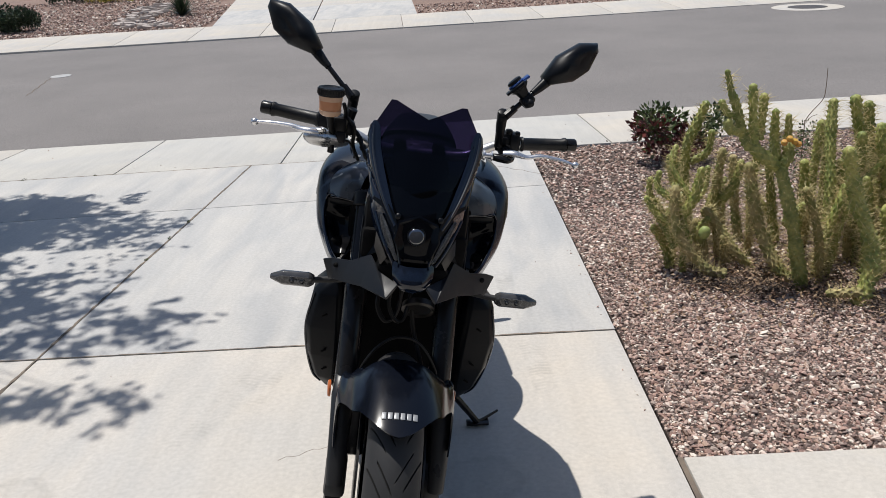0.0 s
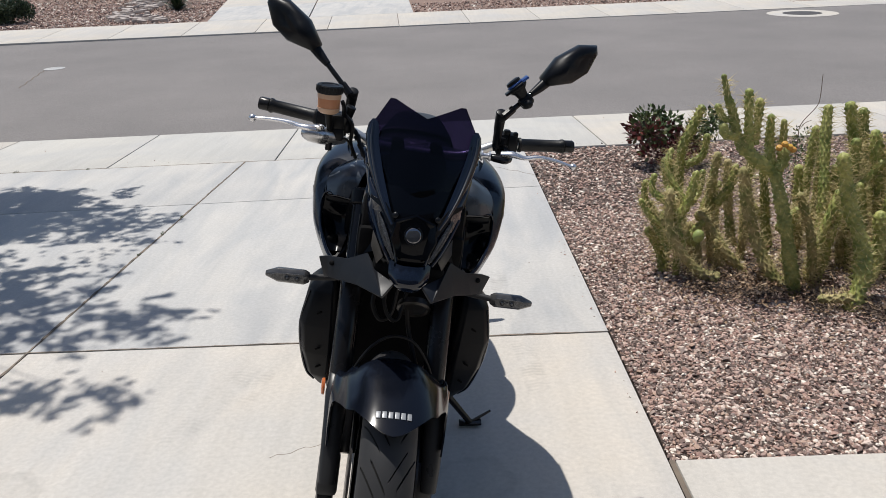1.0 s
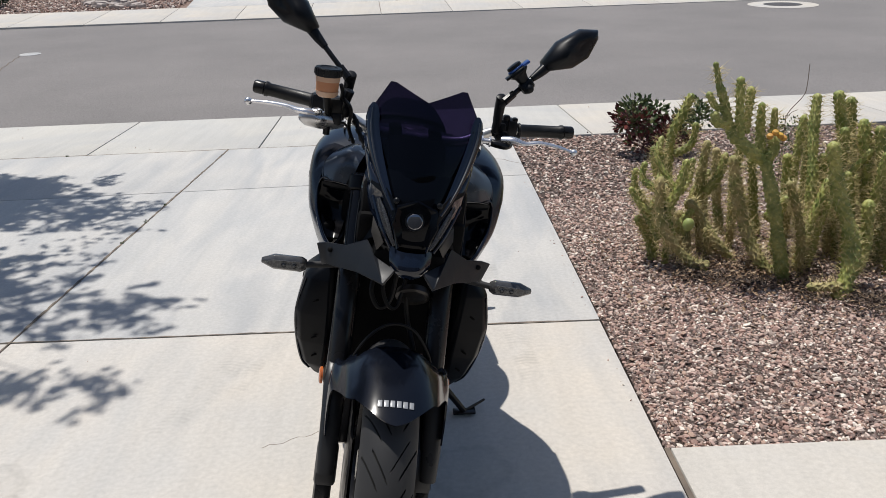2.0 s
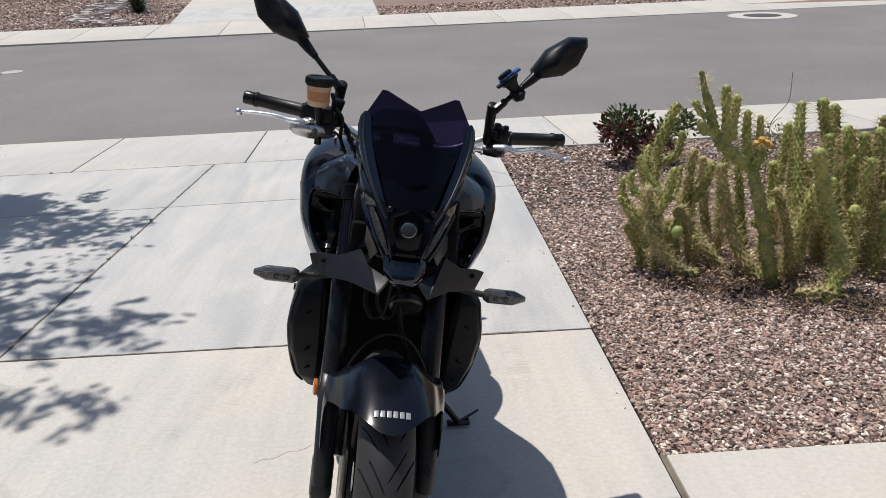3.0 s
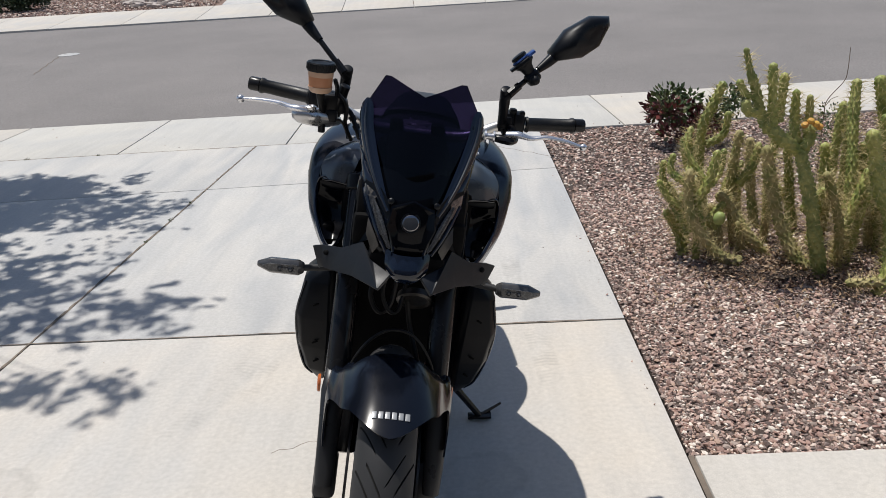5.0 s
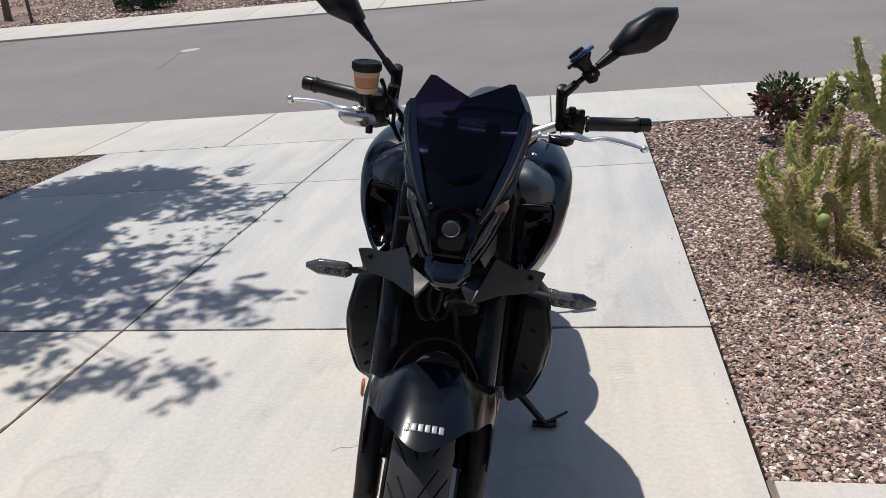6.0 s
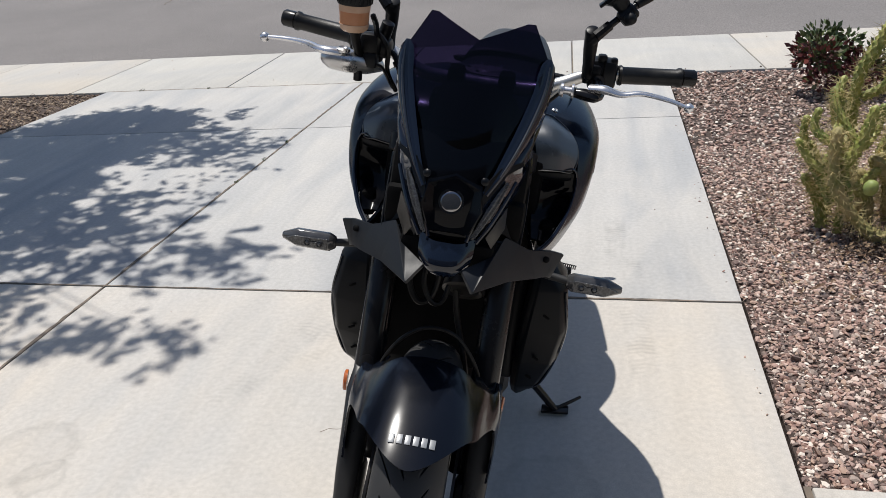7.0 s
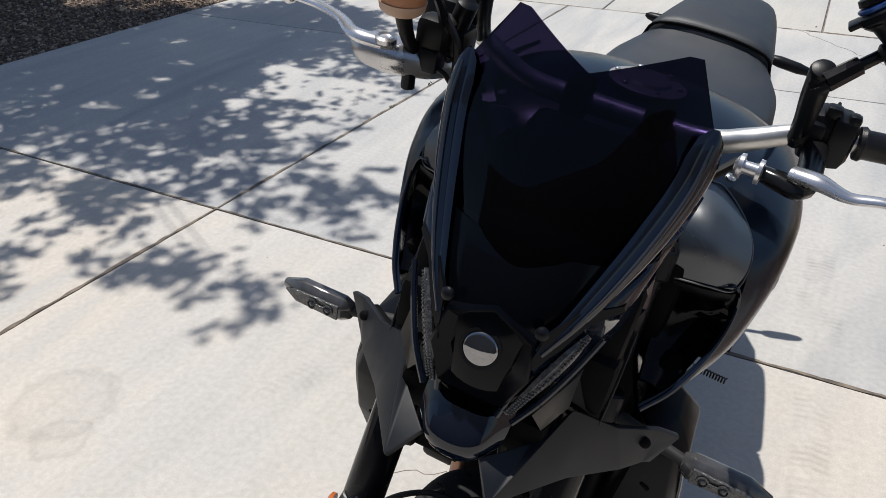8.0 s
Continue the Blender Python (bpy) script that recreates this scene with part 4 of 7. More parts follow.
shrub = tagged(empty("shrub", pose(1.84, 5.7, 0)), "low shrub with dark red and green fleshy leaves", "shrub")
for k in range(9):
    a = k * 2.4
    part("branch", tube([(0, 0, -0.02), (0.08 * math.cos(a), 0.08 * math.sin(a), 0.12), (0.24 * math.cos(a), 0.14 * math.sin(a), 0.24)], [0.012, 0.005], 6, 4), M_TWIG, shrub)
leaf_heap("red_foliage", [(0.19 * math.cos(k * 1.3) - 0.06, 0.14 * math.sin(k * 1.3), 0.12 + 0.05 * (k % 4), 0.1) for k in range(9)], M_REDLEAF, shrub, (0.03, 0.06), 5, 150)
leaf_heap("green_foliage", [(0.28 * math.cos(k * 1.7) + 0.05, 0.12 * math.sin(k * 1.7), 0.26 + 0.04 * (k % 3), 0.085) for k in range(7)], M_GREENLEAF, shrub, (0.03, 0.055), 6, 120)

twig = tagged(empty("dry_twig", pose(2.27, 4.5, 0)), "thin dry flower stalk rising behind the cacti", "dead twig")
part("stalk", tube([(-0.02, 0, -0.02), (-0.02, 0, 0.4), (-0.01, 0, 0.5), (0.07, 0, 0.6), (0.085, 0, 0.66), (0.085, 0, 0.79)], [0.003, 0.0017], 6, 5), M_TWIG, twig)
part("side_shoot", tube([(-0.015, 0, 0.47), (0.02, 0.02, 0.5), (0.05, 0, 0.52)], [0.002, 0.0015], 6, 4), M_TWIG, twig)
leaf_heap("dry_foliage", [(-0.02, 0, 0.3, 0.1), (0.02, 0, 0.42, 0.07), (-0.1, -0.05, 0.2, 0.12), (-0.14, 0, 0.34, 0.09), (0.06, 0, 0.32, 0.09), (-0.22, -0.02, 0.22, 0.1)], M_GREENLEAF, twig, (0.012, 0.026), 9, 130)


for wx, wy, wr in ((edge_j(4.72), 4.72, 0.010), (edge_j(4.38), 4.38, 0.014), (edge_j(4.0), 4.0, 0.009), (-3.5, joint_3(-3.5), 0.016), (-2.9, joint_3(-2.9), 0.01)):
    weed = tagged(empty("weed", pose(wx, wy, 0)), "small dry green weed tuft growing in a joint", "weed", group="weeds in the joints")
    leaf_heap("foliage", [(0, 0, 0.002, wr), (0, wr, 0.0, wr * 0.8), (0, -wr, 0.0, wr * 0.7)], M_GREENLEAF, weed, (0.004, 0.009), int(wy * 100), 30)


def bush(pos, size, label, material, leaf, seed, n=26, count=90):
    ob = tagged(empty("bush", STREET @ pose(*pos)), label, "bush")
    rng = random.Random(seed)
    part("branch", tube([(0, 0, -0.05), (0, 0, size[2] * 0.6)], [0.03, 0.015], 6, 2), M_BARK, ob)
    cl = []
    for _ in range(n):
        a, r = rng.uniform(0, 6.28), rng.random() ** 0.5
        cl.append((size[0] * r * math.cos(a), size[1] * r * math.sin(a), size[2] * (0.15 + 0.7 * rng.random() * (1.1 - 0.6 * r)), 0.17))
    leaf_heap("foliage", cl, material, ob, leaf, seed, count)
    return ob


bush((-10.75, 21.2, yard_z(21.2)), (0.85, 0.5, 0.74), "dense dark green rounded bush in gravel", M_DARKLEAF, (0.05, 0.09), 21, 46, 150)
bush((-14.0, 33.0, yard_z(33)), (1.3, 0.8, 1.0), "dark green low bush across the street", M_DARKLEAF, (0.07, 0.13), 22, 46, 120)
M_YELLOW = palette("yellow_leaf", [(0.4, 0.3, 0.04), (0.45, 0.36, 0.06), (0.25, 0.25, 0.06)], dirt=0.0)
bush((-11.9, 32.2, yard_z(32.2)), (0.9, 0.5, 0.45), "low bush with yellow blossom", M_YELLOW, (0.06, 0.1), 23, 26, 90)

yucca = tagged(empty("yucca", STREET @ pose(-6.83, 23.5, yard_z(23.5))), "spiky grey-green desert spoon plant", "yucca")
rngy = random.Random(4)
V, F = [], []
for _ in range(260):
    a, el = rngy.uniform(0, 6.28), rngy.uniform(0.1, 1.4)
    d = Vector((math.cos(a) * math.cos(el), math.sin(a) * math.cos(el), math.sin(el)))
    w = d.cross(Vector((0, 0, 1))).normalized() * 0.014
    ln, k = rngy.uniform(0.5, 0.85), len(V)
    V += [tuple(w), tuple(-w), tuple(d * ln * 0.6 - w * 0.8), tuple(d * ln + Vector((0, 0, -0.06))), tuple(d * ln * 0.6 + w * 0.8)]
    F += [(k, k + 1, k + 2, k + 4), (k + 4, k + 2, k + 3)]
raw("foliage", V, F, M_DARKLEAF, yucca)

# flat stones laid as a dry stream across the street
rngs = random.Random(9)
for k in range(130):
    y = 20.05 + 8.5 * rngs.random() ** 1.5
    x = float(np.interp(y, [20.0, 22.6, 28.5], [-6.75, -7.95, -8.9])) + rngs.uniform(-0.55, 0.55)
    n = rngs.randint(6, 8)
    w = rngs.uniform(0.09, 0.19)
    pts = [(w * rngs.uniform(0.75, 1.1) * math.cos(6.283 * i / n), w * 0.6 * rngs.uniform(0.75, 1.1) * math.sin(6.283 * i / n), 0.07) for i in range(n)]
    st = part("flat_stone", slab(pts, 0.08, 0.012, up=(0, 0, 1)), M_FLAG)
    st.matrix_world = STREET @ pose(x, y, yard_z(y), rngs.uniform(-12, 12), rngs.uniform(-12, 12), rngs.uniform(-40, 40))
    tagged(st, "flat tan landscaping stone laid in gravel", "stone", group="flat stones across the street")

# marker post and young trunk across the street
post = tagged(empty("street_post", STREET @ pose(-13.38, 19.92, yard_z(19.92))), "slim grey post standing behind the far kerb", "post")
part("shaft", turned([(-0.1, 0.06), (0.02, 0.06), (0.03, 0.045), (3.0, 0.04)], (0, 0, 0), (0, 0, 1), 12), M_IRON, post)
trunk = tagged(empty("young_tree", STREET @ pose(-15.62, 22.15, yard_z(22.15))), "young desert tree with slim trunk across the street", "tree")
part("trunk", tube([(0, 0, -0.1), (0.05, 0, 0.9), (-0.05, 0.05, 2.0)], [0.12, 0.07], 10, 5), M_BARK, trunk)
leaf_heap("crown", [(rngs.uniform(-0.9, 0.9), rngs.uniform(-0.9, 0.9), rngs.uniform(2.0, 3.2), 0.4) for k in range(16)], M_GREENLEAF, trunk, (0.05, 0.1), 31, 90)

# manhole, valve cap and road crack
slope = pose(0, 0, 0, math.degrees(math.atan(RISE)))
manhole = tagged(empty("manhole", STREET @ Matrix.Translation((8.3, 17.0, road_z(17.0))) @ slope), "round iron manhole cover in a pale concrete collar", "manhole")
part("collar", turned([(-0.05, 0.72), (0.006, 0.72), (0.01, 0.70), (0.01, 0.40), (-0.02, 0.40)], (0, 0, 0), (0, 0, 1), 40), C_WALK, manhole)
part("cover", turned([(-0.05, 0.38), (0.004, 0.38), (0.008, 0.36), (0.006, 0.02)], (0, 0, 0.004), (0, 0, 1), 32), M_IRON, manhole)
cap = tagged(empty("valve_patch", STREET @ Matrix.Translation((-6.15, 13.53, road_z(13.53))) @ slope), "small pale concrete patch round a valve in asphalt", "valve cover")
part("patch", turned([(-0.02, 0.17), (0.005, 0.17), (0.008, 0.16), (0.008, 0.1), (0.003, 0.095), (0.003, 0.002)], (-0.1, 0.13, 0), (0, 0, 1), 28), C_GREY, cap)
crk = [tuple(STREET @ Vector((-6.36 + 0.03 * i + 0.018 * math.sin(i * 2.1), 13.5 - 0.14 * i, road_z(13.5 - 0.14 * i) + 0.003))) for i in range(13)]
tagged(part("crack", add_tube(bmesh.new(), crk, 0.007, 4, 0.3), M_FELT), "thin dark crack in the asphalt", "crack", kind="structure")
crk = [tuple(STREET @ Vector((-11.96 - 0.012 * i + 0.02 * math.sin(i * 1.3), 17.7 - 0.125 * i, road_z(17.7 - 0.125 * i) + 0.003))) for i in range(13)]
tagged(part("crack", add_tube(bmesh.new(), crk, 0.014, 4, 0.3), M_FELT), "dark crack running from the far kerb", "crack", kind="structure")
crk = [(-0.456 + 0.021 * i, 1.977 + 0.0095 * i + 0.008 * math.sin(i * 1.7), 0.0) for i in range(9)]
tagged(part("crack", add_tube(bmesh.new(), crk, 0.0013, 4, 0.4), M_JOINT), "hairline crack in the driveway concrete", "crack", kind="structure")
crk = [(-0.05 + 0.0415 * i + 0.012 * math.sin(i * 1.9), 6.38 - 0.044 * i + 0.01 * math.sin(i * 2.7), 0.0) for i in range(21)]
tagged(part("crack", add_tube(bmesh.new(), crk, 0.003, 4, 0.4), M_JOINT), "pale filled crack across the driveway corner", "crack", kind="structure")

# ---- the tree whose shade falls on the drive ----
tree = tagged(empty("tree", pose(-5.6, 5.0, -0.02)), "small-leaved desert shade tree beside the driveway", "tree")
part("trunk", tube([(0, 0, -0.1), (0.1, 0.05, 1.2), (0.3, 0.0, 2.4)], [0.16, 0.1], 12, 6), M_BARK, tree)
rngt = random.Random(2)
shade = [(-3.6, 4.4, 0.75, 0.95), (-3.0, 4.9, 0.6, 0.95), (-3.3, 3.5, 0.65, 0.95), (-4.2, 4.5, 0.6, 0.95), (-4.3, 3.6, 0.8, 0.95), (-2.75, 4.2, 0.45, 0.9), (-2.7, 3.3, 0.4, 0.75), (-3.3, 5.2, 0.4, 0.5),
         (-2.45, 2.75, 0.3, 0.6), (-3.1, 2.7, 0.4, 0.75), (-2.2, 4.55, 0.35, 0.6), (-2.1, 3.7, 0.45, 0.36), (-1.85, 4.25, 0.3, 0.45), (-1.8, 3.25, 0.34, 0.34), (-1.22, 3.05, 0.2, 0.5), (-1.45, 2.95, 0.16, 0.35), (-1.32, 3.18, 0.12, 0.5),
         (-1.58, 2.42, 0.2, 0.55), (-1.13, 2.37, 0.12, 0.5), (-1.35, 2.42, 0.12, 0.4), (-2.05, 2.55, 0.22, 0.45), (-2.35, 5.35, 0.2, 0.4), (-1.72, 4.72, 0.14, 0.5), (-2.05, 2.15, 0.08, 0.5), (-2.75, 5.3, 0.3, 0.35), (-4.9, 4.0, 0.7, 0.95), (-3.9, 2.7, 0.6, 0.9), (-2.95, 3.9, 0.5, 0.95), (-2.6, 4.75, 0.35, 0.95), (-2.3, 3.2, 0.35, 0.75), (-2.6, 3.4, 0.35, 0.8), (-2.05, 2.85, 0.3, 0.55),
         (-2.7, 2.35, 0.35, 0.6), (-3.0, 1.95, 0.4, 0.5), (-2.35, 2.0, 0.3, 0.5), (-1.95, 1.9, 0.2, 0.4), (-3.6, 2.0, 0.5, 0.7), (-5.7, 4.4, 0.8, 0.9), (-6.3, 4.1, 0.9, 0.9), (-5.7, 3.1, 0.8, 0.9), (-5.2, 2.2, 0.8, 0.9), (-2.15, 4.75, 0.3, 0.7), (-1.9, 4.55, 0.2, 0.6), (-3.1, 5.4, 0.25, 0.4), (-2.5, 5.05, 0.3, 0.6)]
# openings in the crown that let the sun through
GAPS = [(-1.95, 4.05, 0.5, 0.2), (-2.45, 4.2, 0.15, 0.1)]
rngg = random.Random(77)
GAPS += [(rngg.uniform(-3.1, -1.3), rngg.uniform(2.7, 4.1), rngg.uniform(0.06, 0.14), rngg.uniform(0.03, 0.07)) for _ in range(12)]
V, F = [], []
layers = [(x, y, r, d, 4.3 + rngt.uniform(-0.35, 0.35), 2.8 if x < -2.9 else (1.7 if x < -2.5 else (1.5 if d >= 0.7 or y < 3.95 else 0.9))) for x, y, r, d in shade]
layers += [(x, y, r, d, 6.1 + rngt.uniform(-0.3, 0.3), 2.0) for x, y, r, d in shade if x < -2.85 and r >= 0.5 and d >= 0.75]
for gx0, gy0, rad, dens, h0, cover_n in layers:
    centre = Vector((gx0 - 0.198 * h0 + 5.6, gy0 + 0.182 * h0 - 5.0, h0))
    thick = 0.02 if rad > 0.38 and dens > 0.7 else 0.006
    limb = [(0.25, 0, 2.2), tuple(centre * 0.55 + Vector((0, 0, 1.2))), tuple(centre)]
    part("limb", tube(limb, [thick, 0.003], 6, 5), M_BARK, tree)
    # leaves stand in small sprays along side twigs
    for _ in range(max(3, int(3300 * cover_n * rad * rad / 16))):
        a, q, way = rngt.uniform(0, 6.28), rngt.random() ** 0.55, rngt.uniform(0, 6.28)
        c0 = centre + Vector((rad * q * math.cos(a), rad * q * math.sin(a), rngt.uniform(-0.35, 0.35) * min(1, rad * 2)))
        reach = rngt.uniform(0.06, 0.15)
        for _k in range(16):
            t, o = rngt.uniform(-1, 1) * reach, rngt.gauss(0, 0.028)
            c = c0 + Vector((t * math.cos(way) - o * math.sin(way), t * math.sin(way) + o * math.cos(way), rngt.uniform(-0.03, 0.03)))
            sx_, sy_ = c.x - 5.6 + 0.198 * c.z, c.y + 5.0 - 0.182 * c.z
            if any(((sx_ - hx) / hw) ** 2 + ((sy_ - hy) / hh) ** 2 < 1 for hx, hy, hw, hh in GAPS) and rngt.random() < 0.9:
                continue
            m = Matrix.Translation(c) @ Euler((rngt.uniform(-0.7, 0.7), rngt.uniform(-0.7, 0.7), way + rngt.uniform(-0.9, 0.9))).to_matrix().to_4x4()
            w, k = rngt.uniform(0.018, 0.044), len(V)
            V += [tuple(m @ Vector(p)) for p in ((-w, 0, 0), (0, -w * 0.5, 0), (w, 0, 0), (0, w * 0.5, 0))]
            F.append((k, k + 1, k + 2, k + 3))
raw("crown", V, F, M_GREENLEAF, tree, "thin grey-green foliage")

# ---- the motorcycle: x to its own left, y to its rear, z up, front axle over y = 0 ----
BIKE = pose(-0.105, 1.445, 0, 0, 11, 3.5)
moto = tagged(empty("motorcycle", BIKE), "black naked sport motorcycle leaning on its side stand on the driveway", "motorcycle")
BODY = Matrix.Translation((0, 0.38, 0)) @ Matrix.Rotation(radians(-2.8), 4, "Z") @ Matrix.Translation((0, -0.38, 0))


def bike(name, bm, m, label="", parent=None, body=False, sharp=38):
    if body:
        bm.transform(BODY)
    return part(name, bm, m, parent or moto, label, sharp)


def pair(name, make, m, label="", body=False, sharp=38, parents=None):
    """The same part on both sides."""
    out = []
    for k, side in enumerate((1, -1)):
        bm = make()
        if side < 0:
            flip(bm)
        out.append(bike(name, bm, m, label, parents[k] if parents else None, body, sharp))
    return out


# wheels
def tyre_mesh(cy, cz, rad, width, grooves=True):
    bm = bmesh.new()
    na, ns = (900, 56) if cy == 0.0 else (240, 26)
    rows, deep = [], set()
    for i in range(na):
        a0 = 2 * math.pi * i / na
        row = []
        for j in range(ns):
            s = -1 + 2 * j / (ns - 1)
            th = s * 1.75
            half = width / 2
            off = half * math.sin(th) / math.sin(min(1.57, 1.75)) * (1 if abs(s) < 0.9 else 0.97)
            r = rad - 0.062 * (1 - math.cos(th)) - (0.012 if abs(s) > 0.96 else 0)
            cutting = False
            u = abs(off) / half
            side = 1 if off > 0 else -1
            a = a0 - 2 * math.pi * 1.15 * u / 19
            if grooves:
                rep = (a0 / (2 * math.pi) * 19) % 1.0
                for shift, k in ((0.0, 1), (0.5, -1)):
                    q = (rep + shift + 0.25 * (side > 0)) % 1.0
                    if q < 0.055 and ((k == 1 and 0.06 < u < 0.58) or (k == -1 and 0.36 < u < 0.92)):
                        r -= 0.005
                        cutting = True
            row.append(bm.verts.new((off, cy + r * math.cos(a), cz + r * math.sin(a))))
            if cutting:
                deep.add(row[-1])
        rows.append(row)
    for i in range(na):
        for j in range(ns - 1):
            f = bm.faces.new((rows[i][j], rows[i][j + 1], rows[(i + 1) % na][j + 1], rows[(i + 1) % na][j]))
            f.material_index = 1 if sum(q in deep for q in f.verts) > 1 else 0
    return bm


def spoke_mesh(cy, cz, a, r0, r1, w):
    d = Vector((0, math.cos(a), math.sin(a)))
    t = Vector((0, -math.sin(a), math.cos(a)))
    o = Vector((0, cy, cz))
    rings = []
    for r, h, q in ((r0, 0.03, w), ((r0 + r1) / 2, 0.02, w * 0.75), (r1, 0.03, w)):
        c = o + d * r
        rings.append([c + t * q + Vector((h, 0, 0)), c - t * q + Vector((h, 0, 0)), c - t * q - Vector((h, 0, 0)), c + t * q - Vector((h, 0, 0))])
    return add_loft(bmesh.new(), rings)


def wheel(name, cy, rad, width, body):
    cz = rad
    hub = bike(name, turned([(-0.05, 0.02), (-0.05, 0.035), (0.05, 0.035), (0.05, 0.02)], (0, cy, cz), (1, 0, 0), 20), M_FORK, "black cast wheel hub", None, body)
    bike("tyre", tyre_mesh(cy, cz, rad, width), M_RUBBER, "worn black road tyre with slanted grooves", hub, body, 60).data.materials.append(M_GROOVE_SHADE)
    w = width / 2
    rim = [(-w * 0.8, rad - 0.075), (-w * 0.8, rad - 0.09), (-w * 0.35, rad - 0.1), (w * 0.35, rad - 0.1), (w * 0.8, rad - 0.09), (w * 0.8, rad - 0.075), (w * 0.3, rad - 0.085), (-w * 0.3, rad - 0.085)]
    bm = bmesh.new()
    n = 60
    rings = [[Vector((x, cy + r * math.cos(2 * math.pi * i / n), cz + r * math.sin(2 * math.pi * i / n))) for x, r in rim] for i in range(n)]
    rows = [[bm.verts.new(p) for p in r] for r in rings]
    for i in range(n):
        for j in range(8):
            bm.faces.new((rows[i][j], rows[i][(j + 1) % 8], rows[(i + 1) % n][(j + 1) % 8], rows[(i + 1) % n][j]))
    bike("rim", bm, M_FORK, "black cast rim", hub, body)
    for k in range(10):
        bike("spoke", spoke_mesh(cy, cz, 2 * math.pi * k / 10 + 0.16 * (-1) ** k, 0.03, rad - 0.095, 0.011), M_FORK, "", hub, body)
    return hub


front = wheel("front_wheel", 0.0, 0.30, 0.122, False)
rear = wheel("rear_wheel", 1.43, 0.315, 0.18, True)
for sx in (-1, 1):
    bike("brake_disc", turned([(-0.0025, 0.095), (-0.0025, 0.149), (0.0025, 0.149), (0.0025, 0.095)], (sx * 0.075, 0, 0.30), (1, 0, 0), 48), M_STEEL, "drilled steel brake disc", front)

# fork: sliders, guards, calipers, clamps
RAKE = Vector((0, 0.423, 0.906))


def fork_at(h):
    """A point of the fork's middle line at the height h."""
    return Vector((0, -0.012 + (h - 0.30) * 0.467, h))


for sx in (-1, 1):
    x = 0.112 * sx - 0.009
    ft, fm, fl = fork_at(1.0), fork_at(0.47), fork_at(0.30)
    leg = bike("fork_leg", add_turned(bmesh.new(), [(0, 0.026), (0.01, 0.0275), (0.3, 0.0275), (0.31, 0.023), (0.50, 0.023), (0.503, 0.021)], (x, fm.y, fm.z), RAKE, 24), M_FORK, "black upside-down fork tube")
    bike("stanchion", add_turned(bmesh.new(), [(0, 0.02), (0.30, 0.02)], (x, fl.y, fl.z), RAKE, 16), M_STEEL, "", leg)
    bike("axle_clamp", box(x, 0.0, 0.30, 0.05, 0.075, 0.1, 0.012, Matrix.Rotation(radians(-25), 4, "X")), M_GUARD, "", leg)
    # slim guard that runs down in front of the lower tube
    g = []
    for h, hw, dy, r in ((0.308, 0.019, -0.045, 0.010), (0.36, 0.022, -0.048, 0.012), (0.44, 0.025, -0.042, 0.013), (0.49, 0.028, -0.034, 0.015), (0.525, 0.022, -0.02, 0.012)):
        c = fork_at(h) + Vector((0.1187 * sx - 0.004, dy, 0))
        g.append([c + Vector((hw * math.cos(q) , -r * max(0.0, math.sin(q)) + 0.018 * (math.sin(q) < 0), 0)) for q in [2 * math.pi * i / 14 for i in range(14)]])
    bike("fork_guard", add_loft(bmesh.new(), g), M_GUARD, "satin dark grey plastic fork guard", leg, sharp=60)
    bike("fork_foot", box(x * 1.02, -0.022, 0.265, 0.04, 0.055, 0.10, 0.012, Matrix.Rotation(radians(-25), 4, "X")), M_FORK, "", leg)
    c = fork_at(0.36)
    cal = bike("brake_caliper", box(0.088 * sx, c.y + 0.095, c.z + 0.0, 0.06, 0.06, 0.13, 0.014, Matrix.Rotation(radians(-25), 4, "X")), M_FORK, "black brake caliper", leg)
    for dz in (-0.03, 0.03):
        bike("caliper_bolt", turned([(0, 0.007), (0.006, 0.007)], (0.118 * sx, c.y + 0.095, c.z + dz), (sx, 0, 0), 8), M_STEEL, "", cal)
    c = fork_at(0.49)
    bike("reflector", turned([(0, 0.02), (0.005, 0.02), (0.007, 0.017)], (x + 0.034 * sx, c.y - 0.01, c.z), (sx, -0.1, 0), 20), M_ORANGE, "round orange side reflector", leg)
    for h, r in ((0.745, 0.035), (0.905, 0.029)):
        c = fork_at(h)
        bike("clamp_ring", add_turned(bmesh.new(), [(-0.018, r - 0.003), (-0.015, r), (0.015, r), (0.018, r - 0.003)], (x, c.y, c.z), RAKE, 20), M_PLASTIC, "", leg)
    c = fork_at(0.745)
    bike("clamp_bolt", turned([(0, 0.009), (0.01, 0.009), (0.01, 0.004), (0.004, 0.004)], (x * 0.82, c.y - 0.032, c.z), (0, -1, 0), 12), M_STEEL, "", leg)
for h, t in ((0.745, 0.04), (0.905, 0.03)):
    c = fork_at(h)
    bike("triple_clamp", box(0, c.y + 0.01, c.z, 0.2, 0.07, t, 0.008, Matrix.Rotation(radians(-25), 4, "X")), M_FORK, "black fork yoke")
c = fork_at(0.72)
bike("horn", turned([(-0.02, 0.02), (-0.015, 0.04), (0.0, 0.042), (0.004, 0.036), (0.0, 0.03), (0.003, 0.012)], (0.035, c.y - 0.03, c.z - 0.045), (0, -0.75, -0.65), 24), M_STEEL, "round horn with a bright rim")

# front mudguard: a saddle over the tyre whose nose flattens and stands off the wheel
def guard_r(a):
    return 0.300 + 0.098 * max(0.0, 1.309 - a) ** 2


